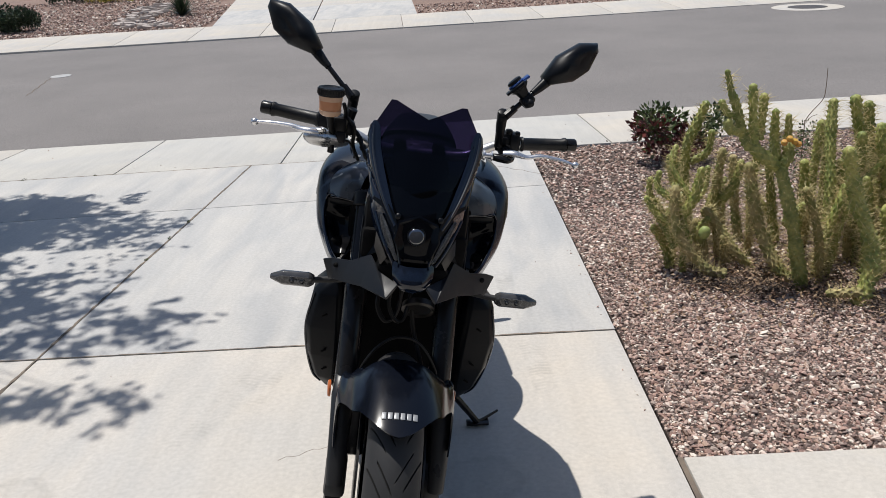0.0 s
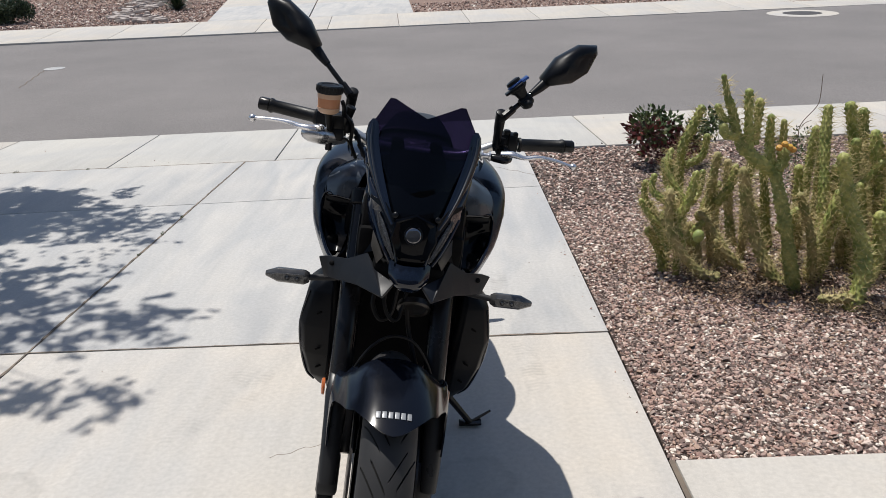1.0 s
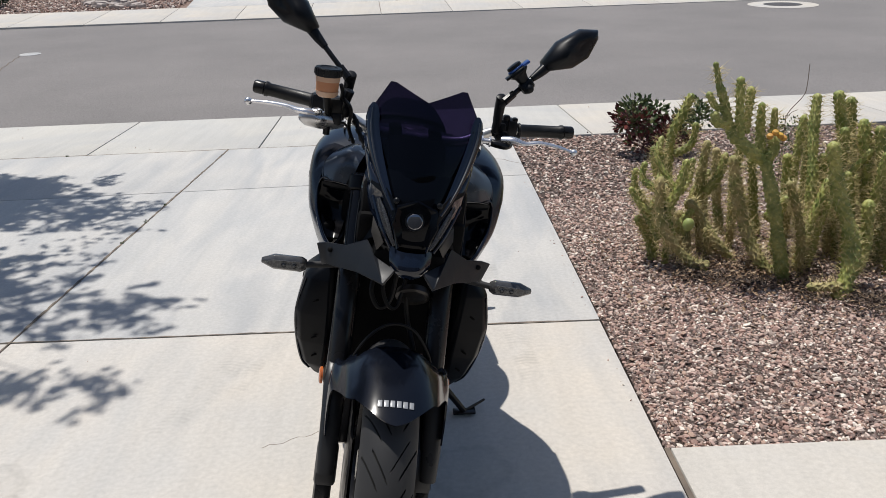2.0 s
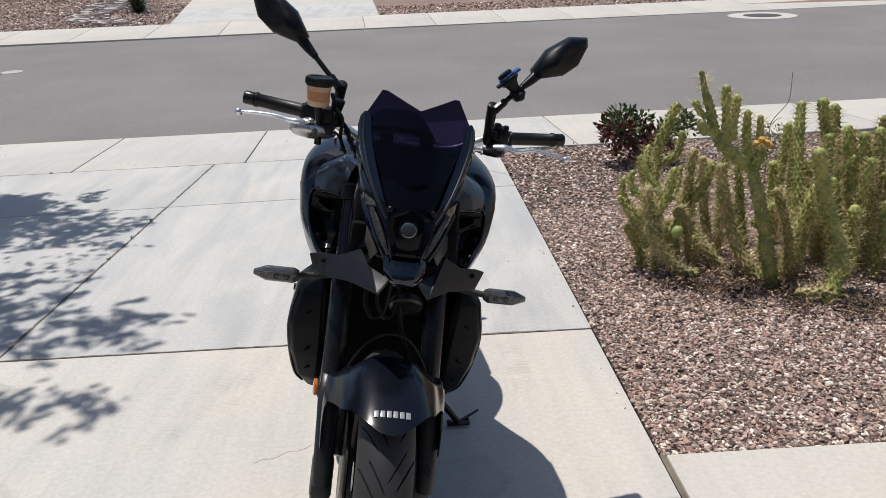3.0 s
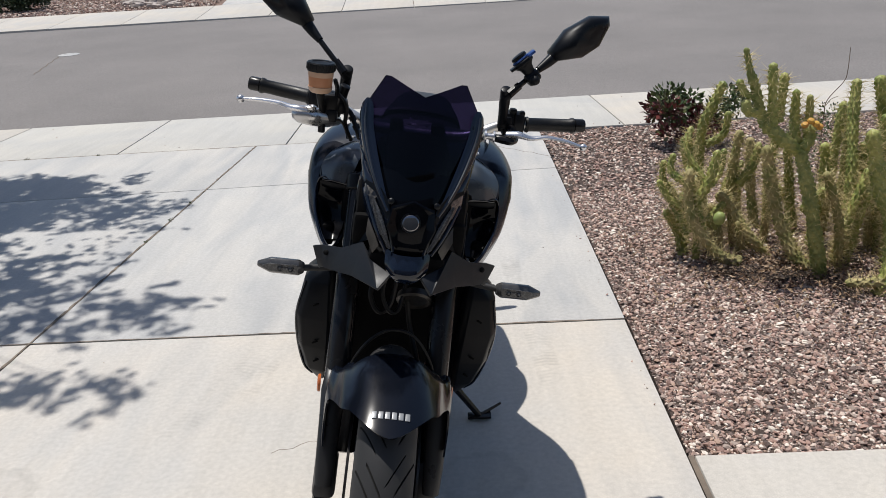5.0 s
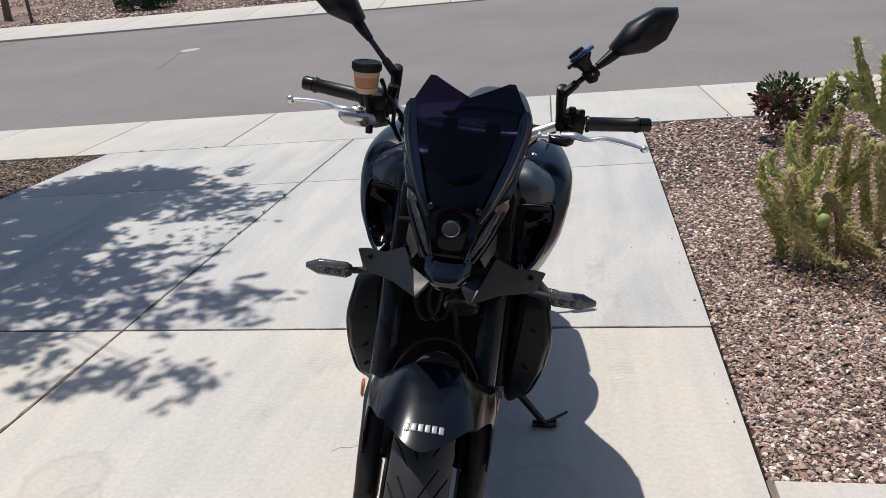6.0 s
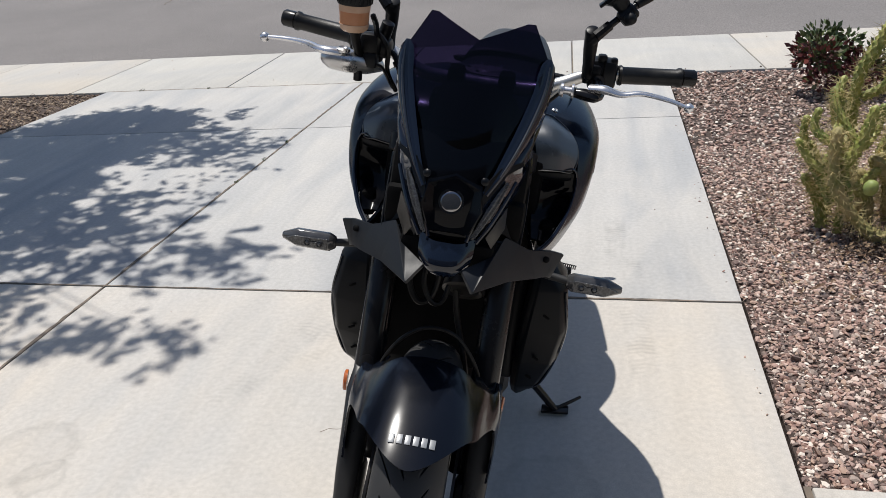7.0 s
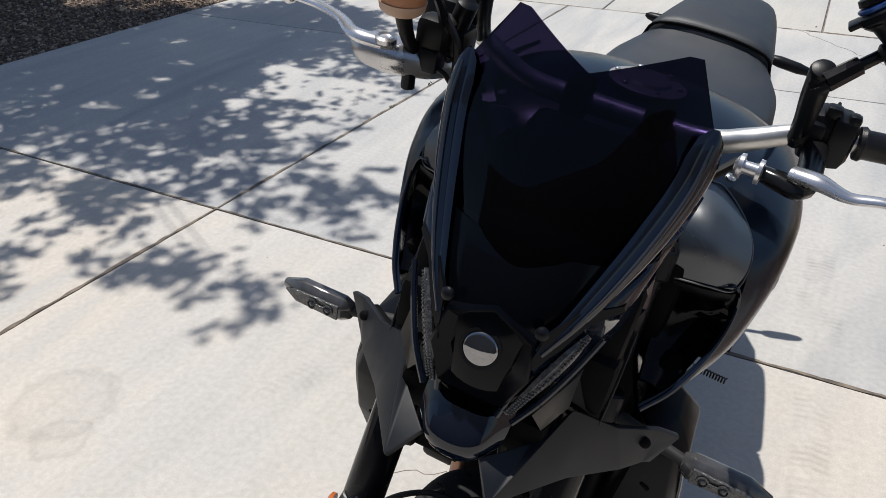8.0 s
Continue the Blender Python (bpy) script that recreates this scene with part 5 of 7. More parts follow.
rows = []
for i in range(29):
    k = i / 28
    a = radians(49 + 41 * k)
    half = 0.099 - 0.008 * k * k
    ring = []
    for j in range(21):
        u = -1 + 2 * j / 20
        aa = a + 0.26 * (abs(u) ** 1.6) * max(0.0, 1 - k * 1.87)
        r = guard_r(aa) + 0.016 * (1 - u * u) + 0.026 * u ** 4 - 0.046 * abs(u) ** 3.6
        ring.append((half * u * (1 - 0.06 * abs(u)), -r * math.cos(aa), 0.30 + r * math.sin(aa)))
    rows.append(ring)
fender = bike("front_mudguard", shell(rows, 0.004), M_FENDER, "gloss black front mudguard", sharp=70)
for sx in (-1, 1):
    # shoulder that joins the mudguard to the fork guard
    pts = [[(sx * 0.084, -0.128, 0.55), (sx * 0.086, -0.05, 0.575), (sx * 0.085, 0.02, 0.575), (sx * 0.08, 0.07, 0.56)],
           [(sx * 0.1, -0.105, 0.538), (sx * 0.102, -0.035, 0.56), (sx * 0.102, 0.025, 0.56), (sx * 0.096, 0.07, 0.548)],
           [(sx * 0.115, -0.06, 0.523), (sx * 0.117, 0.0, 0.541), (sx * 0.116, 0.035, 0.542), (sx * 0.109, 0.07, 0.532)],
           [(sx * 0.132, -0.02, 0.50), (sx * 0.136, 0.012, 0.518), (sx * 0.134, 0.045, 0.53), (sx * 0.128, 0.08, 0.532)],
           [(sx * 0.136, -0.024, 0.45), (sx * 0.140, 0.005, 0.455), (sx * 0.138, 0.04, 0.46), (sx * 0.13, 0.07, 0.47)],
           [(sx * 0.134, -0.045, 0.40), (sx * 0.138, -0.02, 0.40), (sx * 0.136, 0.01, 0.40), (sx * 0.128, 0.04, 0.41)]]
    bike("mudguard_shoulder", shell(spread(pts), 0.004), M_FENDER, "black mudguard shoulder", fender, sharp=80)
# badge on the mudguard: six plain bars in place of a maker's name
for k in range(6):
    x = -0.033 + 0.0132 * k
    a = radians(57.6)
    r = guard_r(a) + 0.0165
    m = Matrix.Translation((x, -r * math.cos(a), 0.30 + r * math.sin(a))) @ Matrix.Rotation(radians(22), 4, "X") @ Matrix.Rotation(x * 3.2, 4, "Y")
    bm = box(0, 0, -x * x * 1.6, 0.0092, 0.0165, 0.0016, 0.0004)
    bm.transform(m)
    bike("badge_bar", bm, M_LETTER, "silver badge bar", fender)

# brake hose over the mudguard, cables
bike("brake_hose", tube([(-0.10, 0.06, 0.50), (-0.088, 0.035, 0.57), (-0.055, 0.032, 0.628), (-0.012, 0.04, 0.652), (0.04, 0.05, 0.635), (0.085, 0.05, 0.57), (0.095, 0.06, 0.50)], 0.0036, 8, 6), M_CABLE, "black brake hose")
bike("cable", tube([(0.15, 0.3, 1.04), (0.11, 0.27, 1.0), (0.06, 0.25, 0.92), (0.03, 0.27, 0.8)], 0.0055, 8, 6), M_CABLE)
bike("brake_hose", tube([(0.015, 0.16, 0.70), (0.03, 0.15, 0.62), (0.055, 0.12, 0.55), (0.075, 0.10, 0.47)], 0.006, 8, 6), M_CABLE, "black brake hose")
bike("cable", tube([(-0.058, 0.15, 0.74), (-0.066, 0.13, 0.69), (-0.045, 0.12, 0.655), (-0.02, 0.13, 0.67), (-0.01, 0.15, 0.74)], 0.006, 8, 6), M_CABLE)
bike("cable", tube([(-0.03, 0.15, 0.75), (-0.04, 0.13, 0.70), (-0.022, 0.12, 0.66), (0.0, 0.13, 0.66), (0.012, 0.15, 0.72)], 0.005, 8, 6), M_CABLE)


# nose cowl, headlamp, day lights
def nose_rows():
    rows = []
    for w, hw, vc, ve in ((0.842, 0.04, 0.008, 0.02), (0.87, 0.05, 0.004, 0.022), (0.90, 0.058, 0.008, 0.028), (0.935, 0.066, 0.016, 0.04), (0.97, 0.076, 0.034, 0.06), (1.0, 0.086, 0.055, 0.082)):
        rows.append([(hw * s, ve + (vc - ve) * (1 - abs(s) ** 2.2), w) for s in np.linspace(-1, 1, 13)])
    return rows


nose = bike("headlamp_cowl", shell(nose_rows(), 0.006), M_COWL, "gloss black headlamp cowl", sharp=60)
# six-sided hood round the lens
hexa = [(0.0, 0.952), (0.044, 0.935), (0.05, 0.90), (0.034, 0.857), (-0.034, 0.857), (-0.05, 0.90), (-0.044, 0.935)]
bm = bmesh.new()
ring = [[Vector((x * k, 0.002 + d + 0.35 * max(0, z - 0.9), 0.9 + (z - 0.9) * k)) for x, z in hexa] for k, d in ((1.0, 0.012), (1.0, 0.001), (0.95, -0.001), (0.62, 0.008), (0.55, 0.018))]
add_loft(bm, ring, True, True)
bike("lamp_hood", bm, M_COWL, "black six-sided lamp surround", nose)
lens = bike("headlamp_lens", turned([(-0.004, 0.0178), (0, 0.0174), (0.0006, 0.0145), (0.0012, 0.011), (0.0017, 0.0065), (0.002, 0.001)], (-0.002, 0.008, 0.908), (0, -0.956, 0.292), 36), M_LENS, "round glassy projector lens over a bright reflector", nose, sharp=80)
bike("lens_ring", turned([(-0.004, 0.0205), (0.004, 0.0205), (0.004, 0.0175), (-0.002, 0.0172)], (-0.002, 0.012, 0.908), (0, -0.94, 0.34), 28), M_PLASTIC, "", lens)


def day_light():
    pts = smooth_path([(0.083, 0.052, 0.938), (0.070, 0.036, 0.912), (0.053, 0.018, 0.878), (0.039, 0.006, 0.85)], 5)
    return add_tube(bmesh.new(), pts, [0.004, 0.0085, 0.0095, 0.007, 0.003], 8, 0.6, (0.7, -0.7, 0))


pair("day_light", day_light, M_LEDCLEAR, "ribbed clear daytime running light strip", parents=(nose, nose))


def day_beads():
    bm = bmesh.new()
    pts = smooth_path([(0.081, 0.046, 0.936), (0.070, 0.031, 0.912), (0.053, 0.0125, 0.878), (0.041, 0.003, 0.855)], 9)
    for k, p in enumerate(pts):
        for dx in (-0.0034, 0.0, 0.0034):
            add_turned(bm, [(0, 0.0015), (0.001, 0.0012), (0.0015, 0.0003)], p + Vector((dx, 0, 0.001 * (dx > 0))), (0.1, -1, 0.35), 8)
    return bm


pair("led_bead", day_beads, M_BEAD, "clear ribbed beads of the light strip", parents=(nose, nose))


def day_rim():
    bm = bmesh.new()
    for dx, r in ((0.013, 0.0035), (-0.013, 0.0035)):
        pts = smooth_path([(0.083 + dx, 0.050, 0.943), (0.070 + dx, 0.032, 0.912), (0.053 + dx, 0.013, 0.878), (0.039 + dx * 0.6, 0.002, 0.846)], 5)
        add_tube(bm, pts, r, 8)
    return bm


pair("light_rim", day_rim, M_BLACK, "", parents=(nose, nose))


def cheek():
    # gloss black flank between the brow and the day light, then down the side
    return shell(spread([[(0.043, 0.006, 0.903), (0.080, 0.047, 0.955), (0.104, 0.076, 0.964), (0.112, 0.152, 0.986)],
                         [(0.044, 0.012, 0.884), (0.082, 0.06, 0.93), (0.104, 0.09, 0.945), (0.117, 0.15, 0.96)],
                         [(0.044, 0.02, 0.862), (0.082, 0.072, 0.875), (0.104, 0.105, 0.905), (0.121, 0.136, 0.934)]], 3, 2), 0.004)


def flank():
    return shell(spread([[(0.120, 0.132, 0.933), (0.097, 0.096, 0.893), (0.073, 0.06, 0.852)], [(0.122, 0.135, 0.92), (0.112, 0.105, 0.876), (0.10, 0.075, 0.832)], [(0.121, 0.128, 0.907), (0.121, 0.105, 0.862), (0.121, 0.083, 0.816)]], 3, 3), 0.004)


cheeks = pair("cowl_cheek", cheek, M_BLACK, "gloss black side of the headlamp cowl", sharp=60, parents=(nose, nose))
pair("cowl_flank", flank, M_SHROUD, "matte black cowl flank", sharp=60, parents=(nose, nose))
pair("flank_edge", lambda: tube([(0.120, 0.131, 0.934), (0.097, 0.094, 0.894), (0.072, 0.058, 0.851)], [0.0012, 0.0024, 0.0012], 8, 5), M_WING, "", parents=cheeks)
pair("flank_edge", lambda: tube([(0.121, 0.126, 0.908), (0.122, 0.102, 0.862), (0.121, 0.081, 0.815)], 0.0013, 6, 5), M_WING, "", parents=cheeks)


def cowl_side():
    return shell(spread([[(0.053, 0.022, 0.925), (0.078, 0.054, 0.95), (0.098, 0.088, 0.978), (0.114, 0.125, 1.01), (0.126, 0.17, 1.05)],
                         [(0.050, 0.018, 0.92), (0.072, 0.046, 0.952), (0.09, 0.074, 0.975), (0.11, 0.105, 0.995), (0.121, 0.163, 1.02)],
                         [(0.047, 0.012, 0.912), (0.060, 0.032, 0.943), (0.077, 0.052, 0.960), (0.103, 0.082, 0.967), (0.113, 0.156, 0.988)]], 3, 3), 0.004)


pair("cowl_side", cowl_side, M_BLACK, "gloss black panel below the screen rail", sharp=60, parents=(nose, nose))


def brow():
    # folded blade over the day light
    low = [(0.043, 0.004, 0.903), (0.066, 0.025, 0.932), (0.080, 0.043, 0.955), (0.104, 0.072, 0.964), (0.112, 0.149, 0.986)]
    top = [(0.045, 0.007, 0.916), (0.051, 0.019, 0.945), (0.069, 0.039, 0.966), (0.102, 0.070, 0.971), (0.110, 0.149, 0.992)]
    return shell([low, top], 0.004)


pair("cowl_brow", brow, M_SHROUD, "satin dark grey blade over the day light", sharp=20, parents=(nose, nose))


def stay_fin():
    return tube([(0.060, 0.07, 0.972), (0.072, 0.085, 0.985), (0.086, 0.12, 1.006), (0.108, 0.168, 1.04)], [0.004, 0.008, 0.008, 0.004], 10, 5, 0.5, (0.7, -0.7, 0))


pair("screen_fin", stay_fin, M_WING, "satin black fin below the screen rail", parents=(nose, nose))
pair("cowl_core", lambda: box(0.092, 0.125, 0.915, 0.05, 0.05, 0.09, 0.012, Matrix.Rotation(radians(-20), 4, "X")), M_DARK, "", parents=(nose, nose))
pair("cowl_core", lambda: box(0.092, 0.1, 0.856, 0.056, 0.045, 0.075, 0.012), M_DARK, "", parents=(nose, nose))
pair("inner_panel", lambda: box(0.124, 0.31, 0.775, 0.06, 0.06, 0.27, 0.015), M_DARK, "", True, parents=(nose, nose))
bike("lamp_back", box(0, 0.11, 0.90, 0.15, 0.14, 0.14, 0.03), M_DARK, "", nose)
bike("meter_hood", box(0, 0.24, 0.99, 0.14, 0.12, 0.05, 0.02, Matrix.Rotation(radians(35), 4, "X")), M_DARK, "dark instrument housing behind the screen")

# smoked screen with a notched top
rows = []
NS = 21
for k in range(13):
    t = k / 12
    row = []
    for j in range(NS):
        s = -1 + 2 * j / (NS - 1)
        q = abs(s)
        top = 1.142 + (1.176 - 1.142) * q / 0.68 if q < 0.68 else 1.176 - (1.176 - 1.107) * (q - 0.68) / 0.32
        hw = np.interp(t, [0, 0.3, 0.55, 0.8, 1], [0.05, 0.082, 0.108, 0.122, 0.1225])
        w = 0.925 + (top - 0.925) * t
        vc = np.interp(w, [0.92, 1.0, 1.06, 1.11, 1.18], [0.02, 0.05, 0.084, 0.114, 0.152])
        vb = np.interp(t, [0, 0.4, 1], [0.018, 0.036, 0.04])
        row.append((hw * s, vc + vb * q ** 1.8, w))
    rows.append(row)
screen = bike("windscreen", shell(rows, 0.003), M_SCREEN, "dark purple-smoked windscreen with a notched top edge", sharp=60)


def stay():
    """A rounded, folded rail: broad beside the screen's top, narrow towards the lamp."""
    ridge = [(0.117, 0.148, 1.124), (0.115, 0.130, 1.078), (0.103, 0.102, 1.034), (0.086, 0.069, 0.993), (0.068, 0.038, 0.956), (0.05, 0.015, 0.926)]
    pts = smooth_path(ridge, 5)
    wide = np.interp(np.linspace(0, 1, len(pts)), [0, 0.04, 0.12, 0.4, 0.7, 1], [0.004, 0.013, 0.0175, 0.0165, 0.012, 0.006])
    rings = []
    for p, w, (d, a, b) in zip(pts, wide, frames_along(pts, (1, 0, 0))):
        side = Vector((0.86, 0.45, -0.25))
        side = (side - d * side.dot(d)).normalized()
        out = d.cross(side).normalized()
        if out.y > 0:
            out = -out
        sect = [(-1.0, -0.02), (-0.75, 0.28), (-0.4, 0.30), (-0.22, 0.62), (0.1, 0.78), (0.5, 0.62), (0.85, 0.2), (1.0, -0.35), (0.8, -0.75), (0.2, -0.5), (-0.5, -0.3)]
        rings.append([p + side * (w * u) + out * (w * 0.62 * v) for u, v in sect])
    return add_loft(bmesh.new(), rings)


# a thin strip added on the rail to draw its highlight line
def stay_lip():
    pts = smooth_path([(0.119, 0.138, 1.114), (0.117, 0.119, 1.076), (0.105, 0.091, 1.032), (0.088, 0.059, 0.990), (0.069, 0.031, 0.954)], 5)
    return add_tube(bmesh.new(), pts, [0.001, 0.0024, 0.0026, 0.002, 0.0008], 8)


stays = pair("screen_stay", stay, M_BLACK, "gloss black screen side rail", sharp=42)
pair("stay_lip", stay_lip, M_GLINT, "", parents=stays)
for sx, st in ((1, stays[0]), (-1, stays[1])):
    for p, r in (((0.121 * sx, 0.130, 1.056), 0.006), ((0.046 * sx, 0.018, 0.947), 0.0065)):
        bike("screw", turned([(0, r), (0.003, r), (0.0055, r * 0.6), (0.006, 0.001)], p, (0.3 * sx, -1, 0.4), 14), M_PLASTIC, "black round-head screw", st)


# winglets under the lamp
def wing():
    bm = bmesh.new()
    corner = dict(A=(0.205, 0.147, 0.785), A2=(0.184, 0.137, 0.793), M=(0.14, 0.098, 0.806), B=(0.094, 0.06, 0.840), T=(0.055, -0.046, 0.781),
                  N=(0.112, 0.04, 0.768), R=(0.159, 0.098, 0.752), O2=(0.179, 0.13, 0.744), O=(0.188, 0.147, 0.733), I=(0.070, 0.022, 0.814), L=(0.031, -0.018, 0.805))
    v = {k: bm.verts.new(p) for k, p in corner.items()}
    for f in (("A", "A2", "O2", "O"), ("A2", "M", "R", "O2"), ("M", "B", "N", "R"), ("B", "T", "N"), ("B", "I", "T"), ("I", "L", "T")):
        bm.faces.new([v[k] for k in f])
    bmesh.ops.recalc_face_normals(bm, faces=bm.faces)
    bmesh.ops.solidify(bm, geom=list(bm.faces), thickness=0.007)
    bmesh.ops.bevel(bm, geom=list(bm.edges), offset=0.0018, segments=2, affect="EDGES", profile=0.6)
    return bm


wings = pair("winglet", wing, M_WING, "matte dark grey pointed winglet under the lamp", sharp=25)


def wing_back():
    return shell(spread([[(0.18, 0.15, 0.775), (0.15, 0.125, 0.785), (0.10, 0.09, 0.80)], [(0.175, 0.145, 0.75), (0.15, 0.115, 0.757), (0.10, 0.06, 0.765)]], 2, 2), 0.01)


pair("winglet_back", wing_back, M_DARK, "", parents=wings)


def lamp_plate():
    return slab([(0.089, 0.05, 0.897), (0.061, 0.016, 0.852), (0.073, 0.024, 0.83), (0.090, 0.03, 0.868)], 0.004, 0.001)


pair("lamp_plate", lamp_plate, M_PLATE, "satin metal lamp bracket plate", parents=wings)
for sx, wg in ((1, wings[0]), (-1, wings[1])):
    bike("screw", turned([(0, 0.006), (0.003, 0.006), (0.005, 0.003)], (0.172 * sx, 0.121, 0.782), (0.2 * sx, -1, 0.5), 12), M_DARK, "", wg)
bike("chin", shell(spread([[(-0.046, 0.022, 0.846), (-0.024, 0.0, 0.842), (0.0, -0.004, 0.842), (0.024, 0.0, 0.842), (0.046, 0.022, 0.846)],
                           [(-0.045, 0.004, 0.82), (-0.026, -0.02, 0.814), (0.0, -0.026, 0.812), (0.026, -0.02, 0.814), (0.045, 0.004, 0.82)],
                           [(-0.038, 0.0, 0.800), (-0.022, -0.016, 0.792), (0.0, -0.02, 0.789), (0.022, -0.016, 0.792), (0.038, 0.0, 0.800)],
                           [(-0.032, 0.03, 0.784), (-0.02, 0.014, 0.778), (0.0, 0.01, 0.776), (0.02, 0.014, 0.778), (0.032, 0.03, 0.784)]], 4, 4), 0.006), M_BLACK, "gloss black chin panel between the winglets", sharp=70)
bike("lamp_bracket", box(0, 0.07, 0.81, 0.16, 0.1, 0.05, 0.012), M_DARK)


# indicators
def indicator_body():
    pts = [(0.224, 0.197, 0.709), (0.236, 0.195, 0.709), (0.30, 0.195, 0.709), (0.33, 0.197, 0.708)]
    rings = []
    for (x, y, z), h, d in zip(pts, (0.013, 0.0195, 0.0195, 0.007), (0.009, 0.016, 0.015, 0.006)):
        rings.append([(x, y + d * math.sin(q), z + h * math.cos(q)) for q in [2 * math.pi * i / 8 + 0.39 for i in range(8)]])
    bm = add_loft(bmesh.new(), rings)
    bmesh.ops.bevel(bm, geom=list(bm.edges), offset=0.0015, segments=1, affect="EDGES")
    return bm


inds = pair("indicator", indicator_body, M_SMOKE, "smoked slim turn indicator", sharp=30)
pair("indicator_stalk", lambda: tube([(0.14, 0.215, 0.715), (0.19, 0.205, 0.711), (0.226, 0.197, 0.709)], [0.009, 0.0075], 10, 4), M_RUBBER, "", parents=inds)


def ind_face():
    return slab([(0.238, 0.1785, 0.720), (0.302, 0.1785, 0.718), (0.322, 0.183, 0.709), (0.302, 0.1785, 0.700), (0.238, 0.1785, 0.698)], 0.004, 0.001, up=(0, -1, 0))


pair("indicator_lens", ind_face, M_LEDCLEAR, "clear ribbed indicator lens", parents=inds)
for sx, ind in ((1, inds[0]), (-1, inds[1])):
    for dx in (0.0, 0.024):
        bike("led", turned([(0, 0.0078), (0.0015, 0.0078), (0.002, 0.0058), (0.0005, 0.005), (0.0025, 0.0025), (0.003, 0.001)], ((0.252 + dx) * sx, 0.1775, 0.709), (0, -1, 0.1), 16), M_LEDCLEAR, "", ind)
    bike("led_rib", box(0.264 * sx, 0.1765, 0.709, 0.012, 0.002, 0.006, 0.0005), M_LEDCLEAR, "", ind)

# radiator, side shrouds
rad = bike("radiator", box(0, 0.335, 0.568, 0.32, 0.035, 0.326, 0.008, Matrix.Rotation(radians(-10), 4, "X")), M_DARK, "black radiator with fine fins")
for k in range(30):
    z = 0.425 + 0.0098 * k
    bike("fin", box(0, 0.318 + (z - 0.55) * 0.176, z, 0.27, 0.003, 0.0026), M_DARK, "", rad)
for x in (-0.145, 0.145):
    bike("radiator_tank", box(x, 0.328, 0.568, 0.035, 0.05, 0.326, 0.01, Matrix.Rotation(radians(-10), 4, "X")), M_PLASTIC, "", rad)


bike("radiator_bracket", box(-0.097, 0.345, 0.375, 0.065, 0.03, 0.06, 0.012), M_SHROUD, "", rad)


def shroud():
    rows = []
    for z, inn, out, y0, y1 in ((0.69, 0.168, 0.212, 0.25, 0.36), (0.655, 0.165, 0.240, 0.235, 0.385), (0.56, 0.160, 0.256, 0.232, 0.39), (0.48, 0.158, 0.248, 0.24, 0.39), (0.405, 0.160, 0.228, 0.262, 0.385), (0.37, 0.168, 0.206, 0.285, 0.37)):
        rows.append([(inn, y0 + 0.012, z), (inn + 0.012, y0, z), (out - 0.016, y0 + 0.012, z), (out, y0 + 0.04, z), (out, y1 - 0.02, z), (out - 0.02, y1, z), (inn, y1, z)])
    bm = add_loft(bmesh.new(), rows)
    bmesh.ops.bevel(bm, geom=[e for e in bm.edges], offset=0.003, segments=1, affect="EDGES")
    return bm


shr = pair("radiator_shroud", shroud, M_SHROUD, "matte black radiator side shroud", sharp=25)


def shroud_rim():
    return tube([(0.236, 0.262, 0.65), (0.252, 0.272, 0.56), (0.244, 0.28, 0.48), (0.226, 0.298, 0.405), (0.205, 0.315, 0.372)], [0.003, 0.005, 0.004], 8, 5)


pair("shroud_rim", shroud_rim, M_BLACK, "", parents=shr)
shr[1].location = (0.012, 0, 0)
for sx, s_ in ((1, shr[0]), (-1, shr[1])):
    for z, x in ((0.60, 0.205), (0.50, 0.2), (0.44, 0.195)):
        bike("slot", box(x * sx, 0.238 + 0.018 * (z < 0.46), z, 0.015, 0.003, 0.005, 0.001, Matrix.Rotation(radians(30 * sx), 4, "Y")), M_DARK, "", s_)

# engine, frame, exhaust
eng = bike("engine", box(0, 0.56, 0.42, 0.33, 0.34, 0.34, 0.04), M_STEEL, "dark engine block", None, True)
for k in range(3):
    x = -0.045 + 0.075 * k
    bike("exhaust_pipe", tube([(x, 0.38, 0.5), (x, 0.31, 0.43), (x * 0.9, 0.31, 0.3), (x * 0.6, 0.38, 0.2), (x * 0.4, 0.6, 0.16)], 0.019, 10, 6), M_EXHAUST, "browned steel exhaust header", eng, True)
bike("engine_cover", turned([(0, 0.10), (0.03, 0.095), (0.045, 0.07), (0.047, 0.01)], (0.16, 0.62, 0.38), (1, 0, 0), 28), M_FORK, "", eng, True)
bike("engine_cover", turned([(0, 0.10), (0.03, 0.095), (0.045, 0.07), (0.047, 0.01)], (-0.16, 0.62, 0.38), (-1, 0, 0), 28), M_FORK, "", eng, True)
bike("silencer", box(0.0, 0.78, 0.2, 0.26, 0.32, 0.13, 0.03), M_STEEL, "", eng, True)
frame_rails = pair("frame_beam", lambda: tube([(0.06, 0.33, 0.86), (0.17, 0.42, 0.8), (0.19, 0.65, 0.66), (0.17, 0.9, 0.5), (0.15, 0.98, 0.36)], [0.035, 0.045, 0.04, 0.035], 10, 6, 0.6), M_FORK, "black cast frame beam", True)
pair("swingarm", lambda: tube([(0.13, 0.95, 0.38), (0.13, 1.2, 0.36), (0.12, 1.43, 0.315)], [0.045, 0.035, 0.03], 10, 6, 0.6), M_FORK, "black swingarm", True)
pair("foot_peg", lambda: tube([(0.15, 0.93, 0.36), (0.24, 0.95, 0.37), (0.29, 0.95, 0.372)], [0.012, 0.012, 0.013], 8, 4), M_STEEL, "steel foot peg", True)
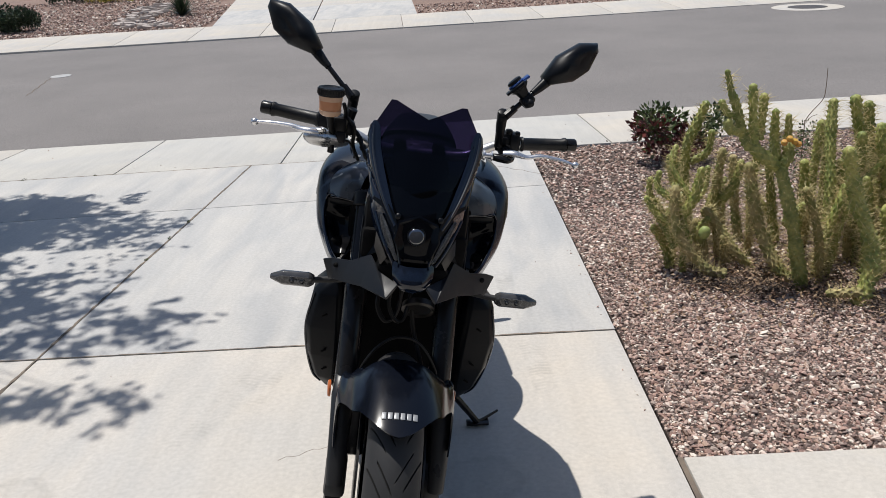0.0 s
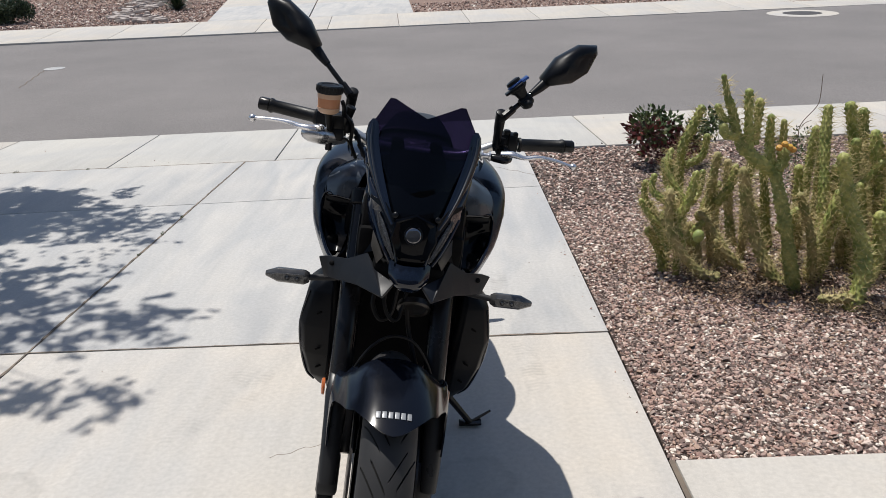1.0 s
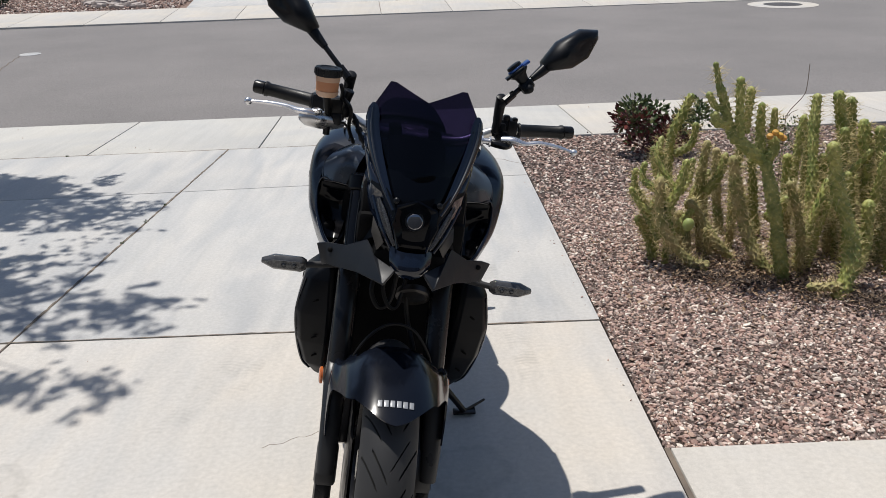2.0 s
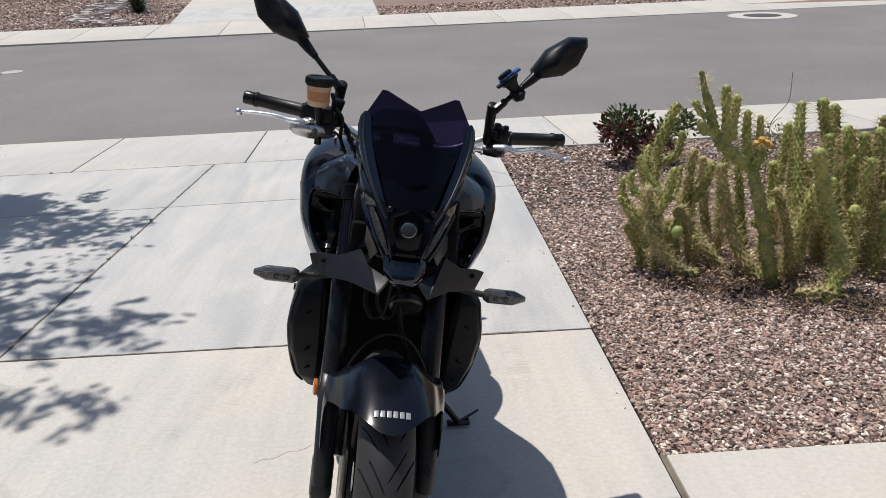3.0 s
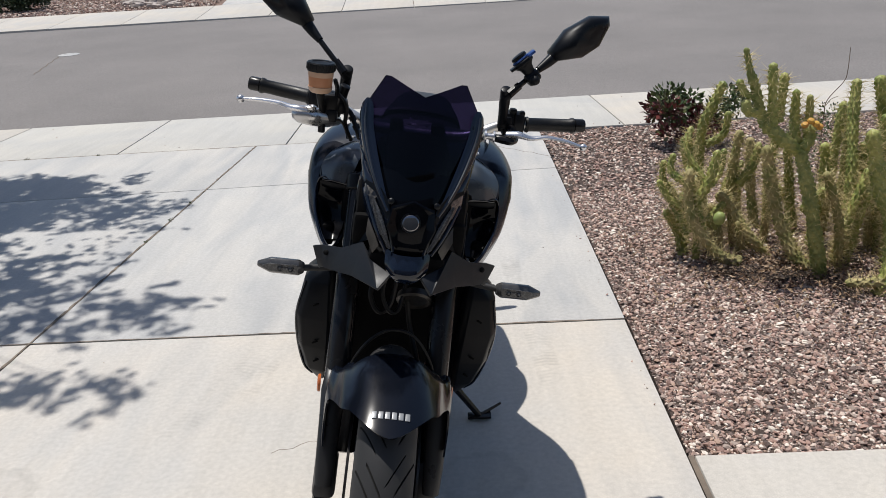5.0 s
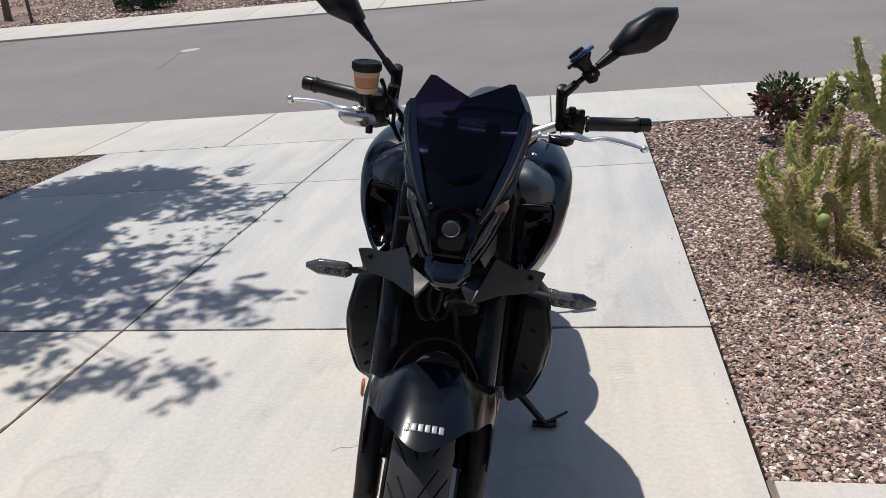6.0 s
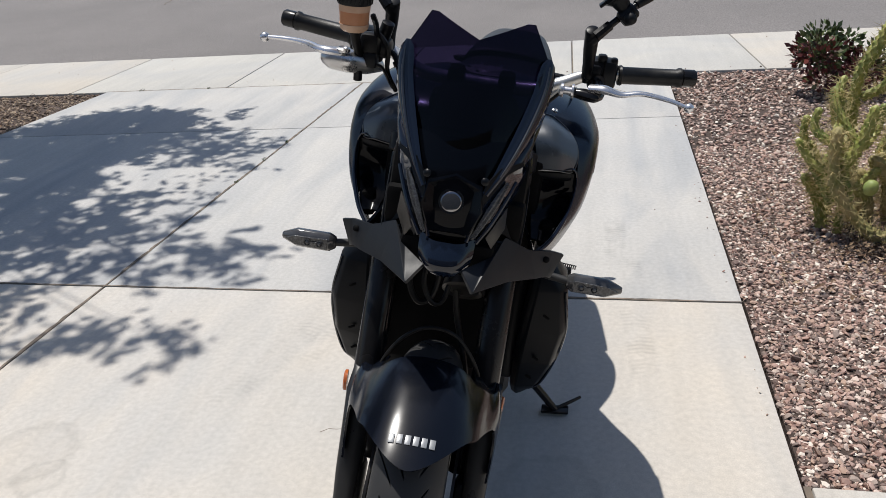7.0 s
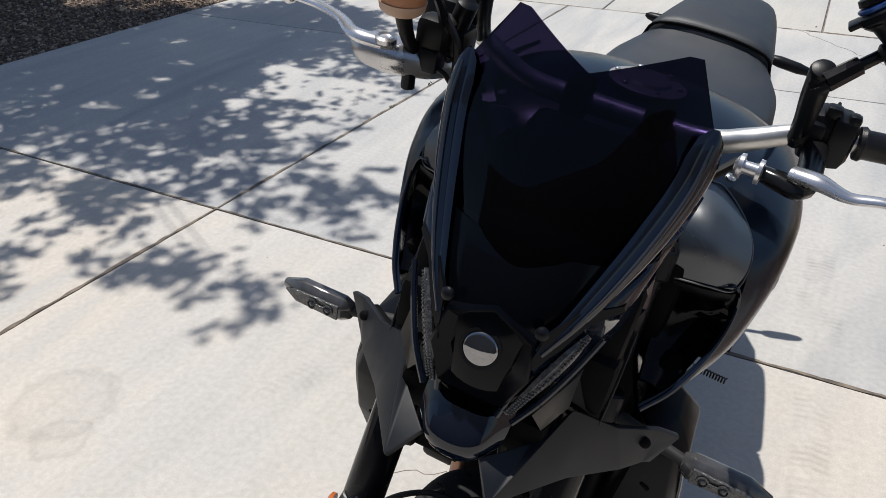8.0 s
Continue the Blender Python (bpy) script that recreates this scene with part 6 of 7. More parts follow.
bike("shift_lever", tube([(0.2, 0.72, 0.3), (0.24, 0.68, 0.3), (0.27, 0.68, 0.3)], 0.008, 8, 4), M_STEEL, "", None, True)

# side stand: foot on the ground to the machine's left
inv = (BIKE @ BODY).inverted()
foot = inv @ Vector((0.185, 2.125, 0.012))
hinge = Vector((0.13, 0.66, 0.26))
st = bike("side_stand", tube([tuple(hinge), tuple(hinge.lerp(foot, 0.5)), tuple(foot)], [0.015, 0.012, 0.01], 10, 4), M_FORK, "black steel side stand", None, True)
bm = box(0, 0, 0, 0.075, 0.035, 0.008, 0.003)
bm.transform(inv.to_3x3().to_4x4())
bm.transform(Matrix.Translation(foot))
bike("stand_foot", bm, M_FORK, "", st, True)
tip = inv @ Vector((0.255, 2.165, 0.03))
bike("stand_tang", tube([tuple(foot), tuple(tip)], [0.006, 0.004], 8), M_FORK, "", st, True)

winv = BIKE.inverted()
s0, s1 = winv @ Vector((0.19, 2.02, 0.518)), winv @ Vector((0.245, 2.03, 0.50))
coil = []
axis = (s1 - s0).normalized()
e1 = axis.orthogonal().normalized()
e2 = axis.cross(e1)
for i in range(97):
    q = i / 8 * 2 * math.pi
    coil.append(s0.lerp(s1, i / 96) + (e1 * math.cos(q) + e2 * math.sin(q)) * 0.005)
bike("return_spring", add_tube(bmesh.new(), coil, 0.0013, 5), M_STEEL, "steel return spring", eng)

# tank: glossy body with satin front covers and dark intake scoops
rows = []
NT = 36
for v, hw, top, mid, bot in ((0.345, 0.12, 0.93, 0.88, 0.80), (0.36, 0.165, 0.948, 0.89, 0.77), (0.385, 0.212, 0.966, 0.89, 0.74), (0.43, 0.236, 0.985, 0.895, 0.72), (0.50, 0.242, 1.0, 0.895, 0.71), (0.60, 0.24, 1.0, 0.885, 0.71), (0.69, 0.21, 0.975, 0.865, 0.71), (0.77, 0.165, 0.935, 0.84, 0.71), (0.85, 0.125, 0.895, 0.815, 0.72)):
    ring = []
    for i in range(NT):
        q = 2 * math.pi * i / NT
        cx, sz = math.cos(q), math.sin(q)
        ex = 0.72
        x = hw * math.copysign(abs(cx) ** ex, cx)
        z = mid + ((top - mid) if sz > 0 else (mid - bot)) * math.copysign(abs(sz) ** 0.85, sz)
        if sz < 0:
            x *= 1 - 0.38 * (-sz) ** 1.5
        ring.append((x, v, z))
    rows.append(ring)
tank = bike("fuel_tank", add_loft(bmesh.new(), eased(rows, 3)), M_TANK, "deep gloss blue-black fuel tank", None, True, 60)
capo = bike("filler_cap", turned([(0, 0.055), (0.005, 0.055), (0.007, 0.05), (0.007, 0.034), (0.011, 0.03), (0.012, 0.002)], (0, 0.541, 1.0), (0, 0.03, 1), 36), M_CAP, "round grey fuel filler cap", tank, True)
for k in range(6):
    a = k * math.pi / 3
    bike("cap_bolt", turned([(0, 0.004), (0.003, 0.004), (0.004, 0.002)], (0.045 * math.cos(a), 0.541 + 0.045 * math.sin(a), 1.008), (0, 0, 1), 8), M_SILVER, "", capo, True)


def cover():
    return shell(spread([[(0.116, 0.374, 0.968), (0.134, 0.378, 0.974), (0.152, 0.380, 0.971)],
                         [(0.113, 0.345, 0.966), (0.146, 0.352, 0.972), (0.181, 0.360, 0.958)],
                         [(0.118, 0.316, 0.960), (0.158, 0.320, 0.963), (0.203, 0.336, 0.942)],
                         [(0.128, 0.293, 0.938), (0.170, 0.297, 0.940), (0.211, 0.316, 0.918)],
                         [(0.139, 0.284, 0.893), (0.178, 0.289, 0.896), (0.206, 0.304, 0.893)]], 4, 4), 0.006)


def cover_lip():
    return shell(spread([[(0.139, 0.2835, 0.889), (0.178, 0.288, 0.8915), (0.206, 0.303, 0.889)], [(0.141, 0.287, 0.880), (0.178, 0.291, 0.881), (0.206, 0.305, 0.88)], [(0.143, 0.297, 0.873), (0.178, 0.301, 0.873), (0.205, 0.312, 0.873)]], 3, 3), 0.003)


covers = pair("tank_cover", cover, M_COVER, "satin dark grey tank shoulder cover", True, 80)


def scoop():
    return shell(spread([[(0.154, 0.383, 0.972), (0.176, 0.420, 0.984), (0.190, 0.52, 0.994), (0.190, 0.62, 0.984)],
                         [(0.184, 0.362, 0.957), (0.211, 0.392, 0.966), (0.226, 0.48, 0.971), (0.222, 0.60, 0.957)],
                         [(0.206, 0.339, 0.937), (0.236, 0.366, 0.940), (0.248, 0.45, 0.939), (0.244, 0.58, 0.917)],
                         [(0.213, 0.319, 0.913), (0.244, 0.352, 0.908), (0.254, 0.44, 0.902), (0.252, 0.56, 0.878)],
                         [(0.218, 0.30, 0.87), (0.240, 0.325, 0.87), (0.252, 0.40, 0.865), (0.250, 0.50, 0.84)],
                         [(0.214, 0.276, 0.82), (0.228, 0.30, 0.81), (0.240, 0.36, 0.80), (0.246, 0.44, 0.78)],
                         [(0.192, 0.238, 0.775), (0.198, 0.26, 0.765), (0.208, 0.31, 0.745), (0.216, 0.38, 0.72)],
                         [(0.166, 0.208, 0.752), (0.170, 0.225, 0.738), (0.176, 0.26, 0.715), (0.182, 0.32, 0.69)]], 3, 3), 0.006)


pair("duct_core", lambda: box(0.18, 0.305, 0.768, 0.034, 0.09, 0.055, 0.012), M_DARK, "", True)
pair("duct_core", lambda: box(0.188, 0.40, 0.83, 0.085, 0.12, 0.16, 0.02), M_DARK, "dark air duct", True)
scoops = pair("air_scoop", scoop, M_TANK, "blue-black tank shoulder with an air intake", True, 60)


def scoop_inner():
    return shell(spread([[(0.138, 0.286, 0.895), (0.14, 0.34, 0.89), (0.145, 0.4, 0.88)],
                         [(0.132, 0.276, 0.84), (0.136, 0.33, 0.83), (0.14, 0.4, 0.82)],
                         [(0.140, 0.246, 0.79), (0.142, 0.30, 0.775), (0.145, 0.38, 0.76)],
                         [(0.164, 0.208, 0.754), (0.165, 0.25, 0.73), (0.165, 0.32, 0.70)]], 3, 3), 0.005)


pair("scoop_wall", scoop_inner, M_COWL, "", True, 60, parents=scoops)


def scoop_hole():
    return shell(spread([[(0.140, 0.292, 0.886), (0.175, 0.300, 0.886), (0.212, 0.314, 0.888)], [(0.138, 0.300, 0.84), (0.178, 0.318, 0.84), (0.214, 0.312, 0.84)], [(0.142, 0.285, 0.795), (0.172, 0.296, 0.795), (0.200, 0.276, 0.795)], [(0.150, 0.240, 0.765), (0.165, 0.245, 0.762), (0.182, 0.240, 0.762)]], 4, 4), 0.006)


pair("intake_mouth", scoop_hole, M_COWL, "dark intake opening", True, parents=scoops)


def scoop_rim():
    return tube([(0.140, 0.286, 0.893), (0.18, 0.292, 0.893), (0.210, 0.303, 0.897), (0.219, 0.299, 0.865), (0.213, 0.275, 0.82), (0.191, 0.237, 0.775), (0.166, 0.207, 0.752)], [0.0012, 0.0016, 0.0025, 0.004, 0.003], 8, 6)


pair("scoop_rim", scoop_rim, M_BLACK, "", True, parents=scoops)
# a thin tube added round the cover to give its edge a highlight
def cover_edge():
    return tube([(0.134, 0.379, 0.975), (0.152, 0.381, 0.972), (0.182, 0.361, 0.958), (0.204, 0.338, 0.939), (0.212, 0.319, 0.915), (0.206, 0.303, 0.892), (0.178, 0.287, 0.8945), (0.139, 0.282, 0.891)], 0.0013, 6, 6)


pair("cover_lip", cover_lip, M_SHROUD, "", True, 60, parents=covers)
pair("cover_edge", cover_edge, M_GLINT, "", True, parents=covers)
for sx, cv in ((1, covers[0]), (-1, covers[1])):
    bike("tank_bolt", turned([(0, 0.0065), (0.003, 0.0065), (0.005, 0.004), (0.003, 0.002)], (0.152 * sx, 0.395, 0.9795), (0.25 * sx, -0.25, 1), 14), M_SILVER, "bright cap screw", cv, True)
    bike("side_clip", box(0.2465 * sx, 0.385, 0.882, 0.009, 0.03, 0.02, 0.003), M_BLACK, "", cv, True)
bike("meter_back", box(-0.005, 0.335, 0.982, 0.17, 0.06, 0.045, 0.015), M_DARK, "dark back of the instrument panel")
bike("neck_cover", box(0, 0.30, 0.93, 0.16, 0.12, 0.08, 0.025), M_DARK, "dark plastic over the steering head", None, True)

# seat, pillion seat, tail, rear pegs
rows = []
for v, hw, top, bot in ((0.78, 0.085, 0.885, 0.80), (0.84, 0.12, 0.888, 0.78), (0.92, 0.162, 0.886, 0.77), (1.0, 0.178, 0.886, 0.77), (1.07, 0.170, 0.895, 0.79), (1.12, 0.150, 0.908, 0.80), (1.145, 0.134, 0.916, 0.82)):
    ring = []
    for i in range(22):
        q = 2 * math.pi * i / 22
        cx, sz = math.cos(q), math.sin(q)
        ring.append((hw * math.copysign(abs(cx) ** 0.65, cx), v, (top + bot) / 2 + (top - bot) / 2 * math.copysign(abs(sz) ** 0.7, sz)))
    rows.append(ring)
seat = bike("rider_seat", add_loft(bmesh.new(), eased(rows)), M_SEAT, "grey-black vinyl rider seat", None, True, 60)
rows = []
for v, hw, top, bot in ((1.15, 0.128, 0.925, 0.83), (1.17, 0.132, 0.938, 0.83), (1.25, 0.122, 0.945, 0.84), (1.38, 0.104, 0.948, 0.86), (1.47, 0.085, 0.945, 0.88), (1.50, 0.06, 0.935, 0.90)):
    ring = []
    for i in range(22):
        q = 2 * math.pi * i / 22
        cx, sz = math.cos(q), math.sin(q)
        ring.append((hw * math.copysign(abs(cx) ** 0.6, cx), v, (top + bot) / 2 + (top - bot) / 2 * math.copysign(abs(sz) ** 0.7, sz)))
    rows.append(ring)
bike("pillion_seat", add_loft(bmesh.new(), eased(rows)), M_SEAT2, "black vinyl pillion seat with a seam at its front", None, True, 60)
bike("seat_seam", tube([(-0.135, 1.14, 0.88), (-0.11, 1.146, 0.917), (0, 1.15, 0.928), (0.11, 1.146, 0.917), (0.135, 1.14, 0.88)], 0.0035, 8, 5), M_DARK, "", seat, True)
bike("tail", add_loft(bmesh.new(), [[(-0.1, 1.1, 0.83), (0.1, 1.1, 0.83), (0.12, 1.1, 0.72), (-0.12, 1.1, 0.72)], [(-0.09, 1.4, 0.88), (0.09, 1.4, 0.88), (0.08, 1.4, 0.82), (-0.08, 1.4, 0.82)], [(-0.05, 1.55, 0.92), (0.05, 1.55, 0.92), (0.045, 1.55, 0.86), (-0.045, 1.55, 0.86)], [(-0.03, 1.63, 0.84), (0.03, 1.63, 0.84), (0.03, 1.64, 0.76), (-0.03, 1.64, 0.76)]]), M_BLACK, "gloss black tail unit", None, True, 20)
# slim turn indicators on stalks at the tail
for inner, outer in (((0.09, 1.606, 0.788), (0.284, 1.62, 0.774)), ((0.03, 1.60, 0.792), (-0.164, 1.60, 0.80))):
    a, b = Vector(inner), Vector(outer)
    pod = bike("rear_indicator", add_tube(bmesh.new(), [a.lerp(b, q) for q in (0.42, 0.46, 0.55, 0.8, 0.95, 1.0)], [0.009, 0.015, 0.018, 0.0175, 0.012, 0.005], 12, 0.8), M_PLASTIC, "black slim rear turn indicator", sharp=60)
    bike("indicator_stalk", add_tube(bmesh.new(), [a, a.lerp(b, 0.25), a.lerp(b, 0.45)], [0.009, 0.008, 0.008], 10), M_RUBBER, "", pod)
bike("tail_light", box(0, 1.56, 0.88, 0.09, 0.02, 0.03, 0.006), M_ORANGE, "red tail light", None, True)

# handlebar, grips, levers, switches
bar = bike("handlebar", tube([(-0.27, 0.392, 1.068), (-0.20, 0.382, 1.058), (-0.155, 0.375, 1.038), (-0.115, 0.378, 1.020), (-0.05, 0.385, 1.014), (0.05, 0.385, 1.014), (0.115, 0.378, 1.020), (0.155, 0.375, 1.038), (0.20, 0.382, 1.058), (0.27, 0.392, 1.068)], [0.011, 0.0115, 0.014, 0.014, 0.014, 0.014, 0.014, 0.0115, 0.011], 16, 6), M_BAR, "satin silver tapered handlebar")
for x in (-0.05, 0.05):
    bike("bar_clamp", box(x, 0.385, 1.016, 0.032, 0.052, 0.05, 0.008), M_DARK, "", bar)


def grip():
    bm = bmesh.new()
    prof = [(0, 0.0125), (0.001, 0.0185), (0.006, 0.0195), (0.010, 0.0165), (0.11, 0.0158), (0.115, 0.0185), (0.121, 0.0185), (0.123, 0.014)]
    return add_turned(bm, prof, (0.258, 0.390, 1.0665), (0.137, 0.012, 0.012), 20)


grips = pair("grip", grip, M_GRIP, "black rubber handlebar grip", parents=(bar, bar))


pair("bar_end", lambda: turned([(0, 0.0135), (0.003, 0.0165), (0.024, 0.0165), (0.028, 0.014), (0.028, 0.006), (0.02, 0.005)], (0.378, 0.4005, 1.077), (0.137, 0.012, 0.012), 20), M_FORK, "black bar-end weight", parents=grips)

# brake side (machine's right): perch, lever, cup
perch = bike("brake_master_cylinder", tube([(-0.185, 0.285, 1.04), (-0.205, 0.262, 1.046), (-0.235, 0.238, 1.052), (-0.262, 0.228, 1.056), (-0.272, 0.232, 1.057)], [0.013, 0.022, 0.025, 0.023, 0.014], 14, 5, 0.85), M_SILVER, "cast silver brake master cylinder")
bike("perch_clamp", tube([(-0.212, 0.262, 1.05), (-0.215, 0.32, 1.056), (-0.215, 0.38, 1.062)], [0.009, 0.010, 0.016], 10, 4), M_PLASTIC, "", perch)
bike("brake_lever", tube([(-0.245, 0.222, 1.068), (-0.266, 0.215, 1.070), (-0.285, 0.222, 1.070), (-0.31, 0.243, 1.071), (-0.345, 0.262, 1.069), (-0.375, 0.269, 1.067), (-0.395, 0.272, 1.065)], [0.012, 0.011, 0.009, 0.0075, 0.007, 0.006, 0.005], 12, 6, 0.7), M_CHROME, "polished silver brake lever", perch)
bike("lever_ball", turned([(-0.0095, 0.002), (-0.007, 0.0065), (0, 0.0095), (0.007, 0.0065), (0.0095, 0.002)], (-0.400, 0.2725, 1.064), (1, 0, 0), 16), M_CHROME, "", perch, sharp=90)
bike("pivot_bolt", turned([(0, 0.0125), (0.005, 0.0125), (0.007, 0.009), (0.005, 0.007)], (-0.240, 0.220, 1.072), (0, -0.1, 1), 16), M_SILVER, "blue-grey pivot bolt", perch)
bike("adjuster", turned([(0, 0.008), (0.02, 0.008), (0.022, 0.006)], (-0.215, 0.24, 1.02), (0, -0.1, 1), 14), M_PLASTIC, "", perch)
bike("brake_switch", box(-0.196, 0.25, 1.058, 0.026, 0.03, 0.028, 0.006), M_PLASTIC, "", perch)
bike("brake_hose", tube([(-0.185, 0.285, 1.07), (-0.158, 0.28, 1.064), (-0.136, 0.26, 1.024), (-0.108, 0.25, 0.978), (-0.085, 0.24, 0.9)], 0.0055, 8, 6), M_CABLE, "", perch)
for q in np.linspace(0.15, 0.75, 4):
    c = Vector((-0.158, 0.28, 1.064)).lerp(Vector((-0.108, 0.25, 0.978)), q)
    bike("hose_collar", turned([(-0.006, 0.0055), (-0.005, 0.0082), (0.005, 0.0082), (0.006, 0.0055)], tuple(c), (0.5, -0.3, -0.86), 10), M_CABLE, "", perch)
CUP = Vector((-0.222, 0.212, 1.112))
UP = (-0.03, -0.05, 1)
cup = bike("reservoir_cup", turned([(0, 0.019), (0.003, 0.023), (0.010, 0.0245), (0.042, 0.0265), (0.044, 0.0265)], CUP, UP, 32), M_FLUID, "translucent cup of amber brake fluid")
bike("cup_band", turned([(0, 0.0268), (0.011, 0.0274), (0.0115, 0.026)], CUP + Vector(UP) * 0.034, UP, 32), M_CUP, "", cup)
bike("cup_foot", turned([(0, 0.0195), (0.004, 0.0240), (0.013, 0.0260)], CUP - Vector(UP) * 0.0006, UP, 32), M_CUP, "milky rim of the cup", cup)
capr = bike("reservoir_cap", turned([(0, 0.029), (0.002, 0.030), (0.016, 0.030), (0.0185, 0.028), (0.0185, 0.020), (0.0172, 0.019), (0.0172, 0.001)], CUP + Vector(UP) * 0.045, UP, 36), M_PLASTIC, "ribbed black reservoir cap", cup)
for k in range(24):
    q = 2 * math.pi * k / 24
    bike("cap_rib", box(CUP.x - 0.0016 + 0.0302 * math.cos(q), CUP.y - 0.0027 + 0.0302 * math.sin(q), CUP.z + 0.054, 0.002, 0.002, 0.013, 0.0005), M_PLASTIC, "", capr)
bike("cup_stalk", tube([tuple(CUP + Vector((0, 0, 0.004))), tuple(CUP + Vector((0.003, 0.01, -0.022))), (-0.215, 0.24, 1.062)], [0.010, 0.007], 10, 3), M_CABLE, "", cup)
bike("cup_bracket", tube([(-0.193, 0.222, 1.14), (-0.188, 0.235, 1.12), (-0.19, 0.27, 1.08), (-0.2, 0.33, 1.065)], [0.005, 0.006], 6, 4), M_PLASTIC, "", cup)
bike("banjo_bolt", turned([(-0.008, 0.006), (-0.008, 0.009), (0.0, 0.009), (0.0, 0.006), (0.012, 0.006)], (-0.186, 0.27, 1.062), (0.2, -0.3, 1), 8), M_STEEL, "", perch)
bike("clamp_screw", turned([(0, 0.005), (0.012, 0.005), (0.014, 0.003)], (-0.2, 0.345, 1.078), (0, -0.6, 0.8), 10), M_SILVER, "", perch)
bike("wire", tube([(-0.2, 0.25, 1.045), (-0.175, 0.24, 1.05), (-0.16, 0.26, 1.02), (-0.16, 0.3, 1.0)], 0.003, 6, 5), M_CABLE, "", perch)
sw = bike("switch_box", box(-0.238, 0.385, 1.063, 0.05, 0.05, 0.055, 0.012), M_PLASTIC, "black switch housing")
bike("switch", box(-0.215, 0.385, 1.078, 0.04, 0.03, 0.02, 0.006), M_PLASTIC, "", sw)
bike("switch", turned([(0, 0.009), (0.025, 0.009), (0.027, 0.007)], (-0.215, 0.352, 1.075), (0.9, -0.3, 0.1), 12), M_PLASTIC, "", sw)

# bundle of fittings round the brake perch
bike("lever_bracket", box(-0.2, 0.256, 1.082, 0.036, 0.034, 0.045, 0.01), M_CABLE, "", perch)
bike("hose_union", turned([(-0.012, 0.007), (-0.01, 0.0115), (0.01, 0.0115), (0.012, 0.007)], (-0.19, 0.265, 1.092), (0.2, -0.3, 1), 8), M_STEEL, "", perch)
bike("perch_cover", box(-0.185, 0.285, 1.075, 0.04, 0.045, 0.035, 0.01), M_PLASTIC, "", perch)
bike("perch_cover", turned([(-0.02, 0.008), (-0.018, 0.012), (0.018, 0.012), (0.02, 0.008)], (-0.178, 0.275, 1.105), (0.3, -0.2, 1), 12), M_PLASTIC, "", perch)
bike("wire", tube([(-0.19, 0.25, 1.11), (-0.165, 0.24, 1.085), (-0.165, 0.255, 1.04), (-0.15, 0.28, 1.0)], 0.0045, 6, 5), M_CABLE, "", perch)

# clutch side (machine's left)
perch2 = bike("clutch_perch", tube([(0.165, 0.27, 1.05), (0.19, 0.262, 1.05), (0.215, 0.262, 1.05), (0.22, 0.36, 1.058)], [0.009, 0.013, 0.012, 0.014], 10, 4, 0.8), M_FORK, "black clutch lever perch")
bike("cable_adjuster", turned([(0, 0.006), (0.004, 0.013), (0.008, 0.013), (0.009, 0.007), (0.022, 0.007), (0.023, 0.013), (0.027, 0.013), (0.028, 0.005)], (0.146, 0.262, 1.052), (0.9, -0.1, 0.05), 16), M_CHROME, "bright knurled cable adjuster", perch2)
bike("clutch_lever", tube([(0.20, 0.262, 1.062), (0.225, 0.252, 1.066), (0.255, 0.25, 1.062), (0.29, 0.25, 1.069), (0.335, 0.246, 1.066), (0.367, 0.241, 1.06)], [0.012, 0.0125, 0.008, 0.007, 0.0065, 0.005], 12, 6, 0.65), M_CHROME, "polished silver clutch lever", perch2)
bike("lever_ball", turned([(-0.009, 0.002), (-0.0065, 0.006), (0, 0.009), (0.0065, 0.006), (0.009, 0.002)], (0.373, 0.24, 1.059), (1, 0, 0), 16), M_CHROME, "", perch2, sharp=90)
bike("lever_pivot", turned([(0, 0.008), (0.024, 0.008)], (0.205, 0.258, 1.044), (0, 0, 1), 12), M_SILVER, "", perch2)
sw2 = bike("switch_box", box(0.228, 0.388, 1.065, 0.055, 0.052, 0.062, 0.014), M_PLASTIC, "black switch housing with buttons")
bike("switch", box(0.222, 0.372, 1.098, 0.018, 0.02, 0.014, 0.005), M_PLASTIC, "", sw2)
bike("switch", box(0.245, 0.376, 1.094, 0.014, 0.018, 0.014, 0.005), M_PLASTIC, "", sw2)
bike("switch", box(0.208, 0.366, 1.07, 0.03, 0.02, 0.03, 0.006), M_PLASTIC, "", sw2)
bike("switch_seam", box(0.228, 0.388, 1.065, 0.004, 0.054, 0.064, 0.002), M_DARK, "", sw2)


# mirrors
def housing():
    """Six-sided pod: a blunt inner end, a long upper edge and a pointed outer tip."""
    out = [(0.276, 1.246), (0.308, 1.298), (0.365, 1.336), (0.414, 1.341), (0.420, 1.322), (0.402, 1.272), (0.362, 1.241), (0.286, 1.224)]
    cx, cz = 0.352, 1.284
    rings = []
    for k, dy in ((0.97, 0.022), (1.0, 0.018), (1.0, 0.004), (0.96, -0.010), (0.86, -0.021), (0.62, -0.031), (0.3, -0.035)):
        rings.append([(cx + (x - cx) * k, 0.378 + dy + (x - cx) * 0.37, cz + (z - cz) * k) for x, z in out])
    return add_loft(bmesh.new(), rings)


mirrors = pair("mirror", housing, M_PLASTIC, "matte black angular mirror housing", sharp=62)
pair("mirror_glass", lambda: slab([(x, 0.4005 + (x - 0.358) * 0.37, z + 0.008) for x, z in ((0.284, 1.236), (0.312, 1.282), (0.366, 1.318), (0.408, 1.324), (0.413, 1.31), (0.396, 1.266), (0.36, 1.236), (0.292, 1.222))], 0.004, 0.0, up=(0, 1, 0)), M_MIRROR, "mirror glass", parents=mirrors)
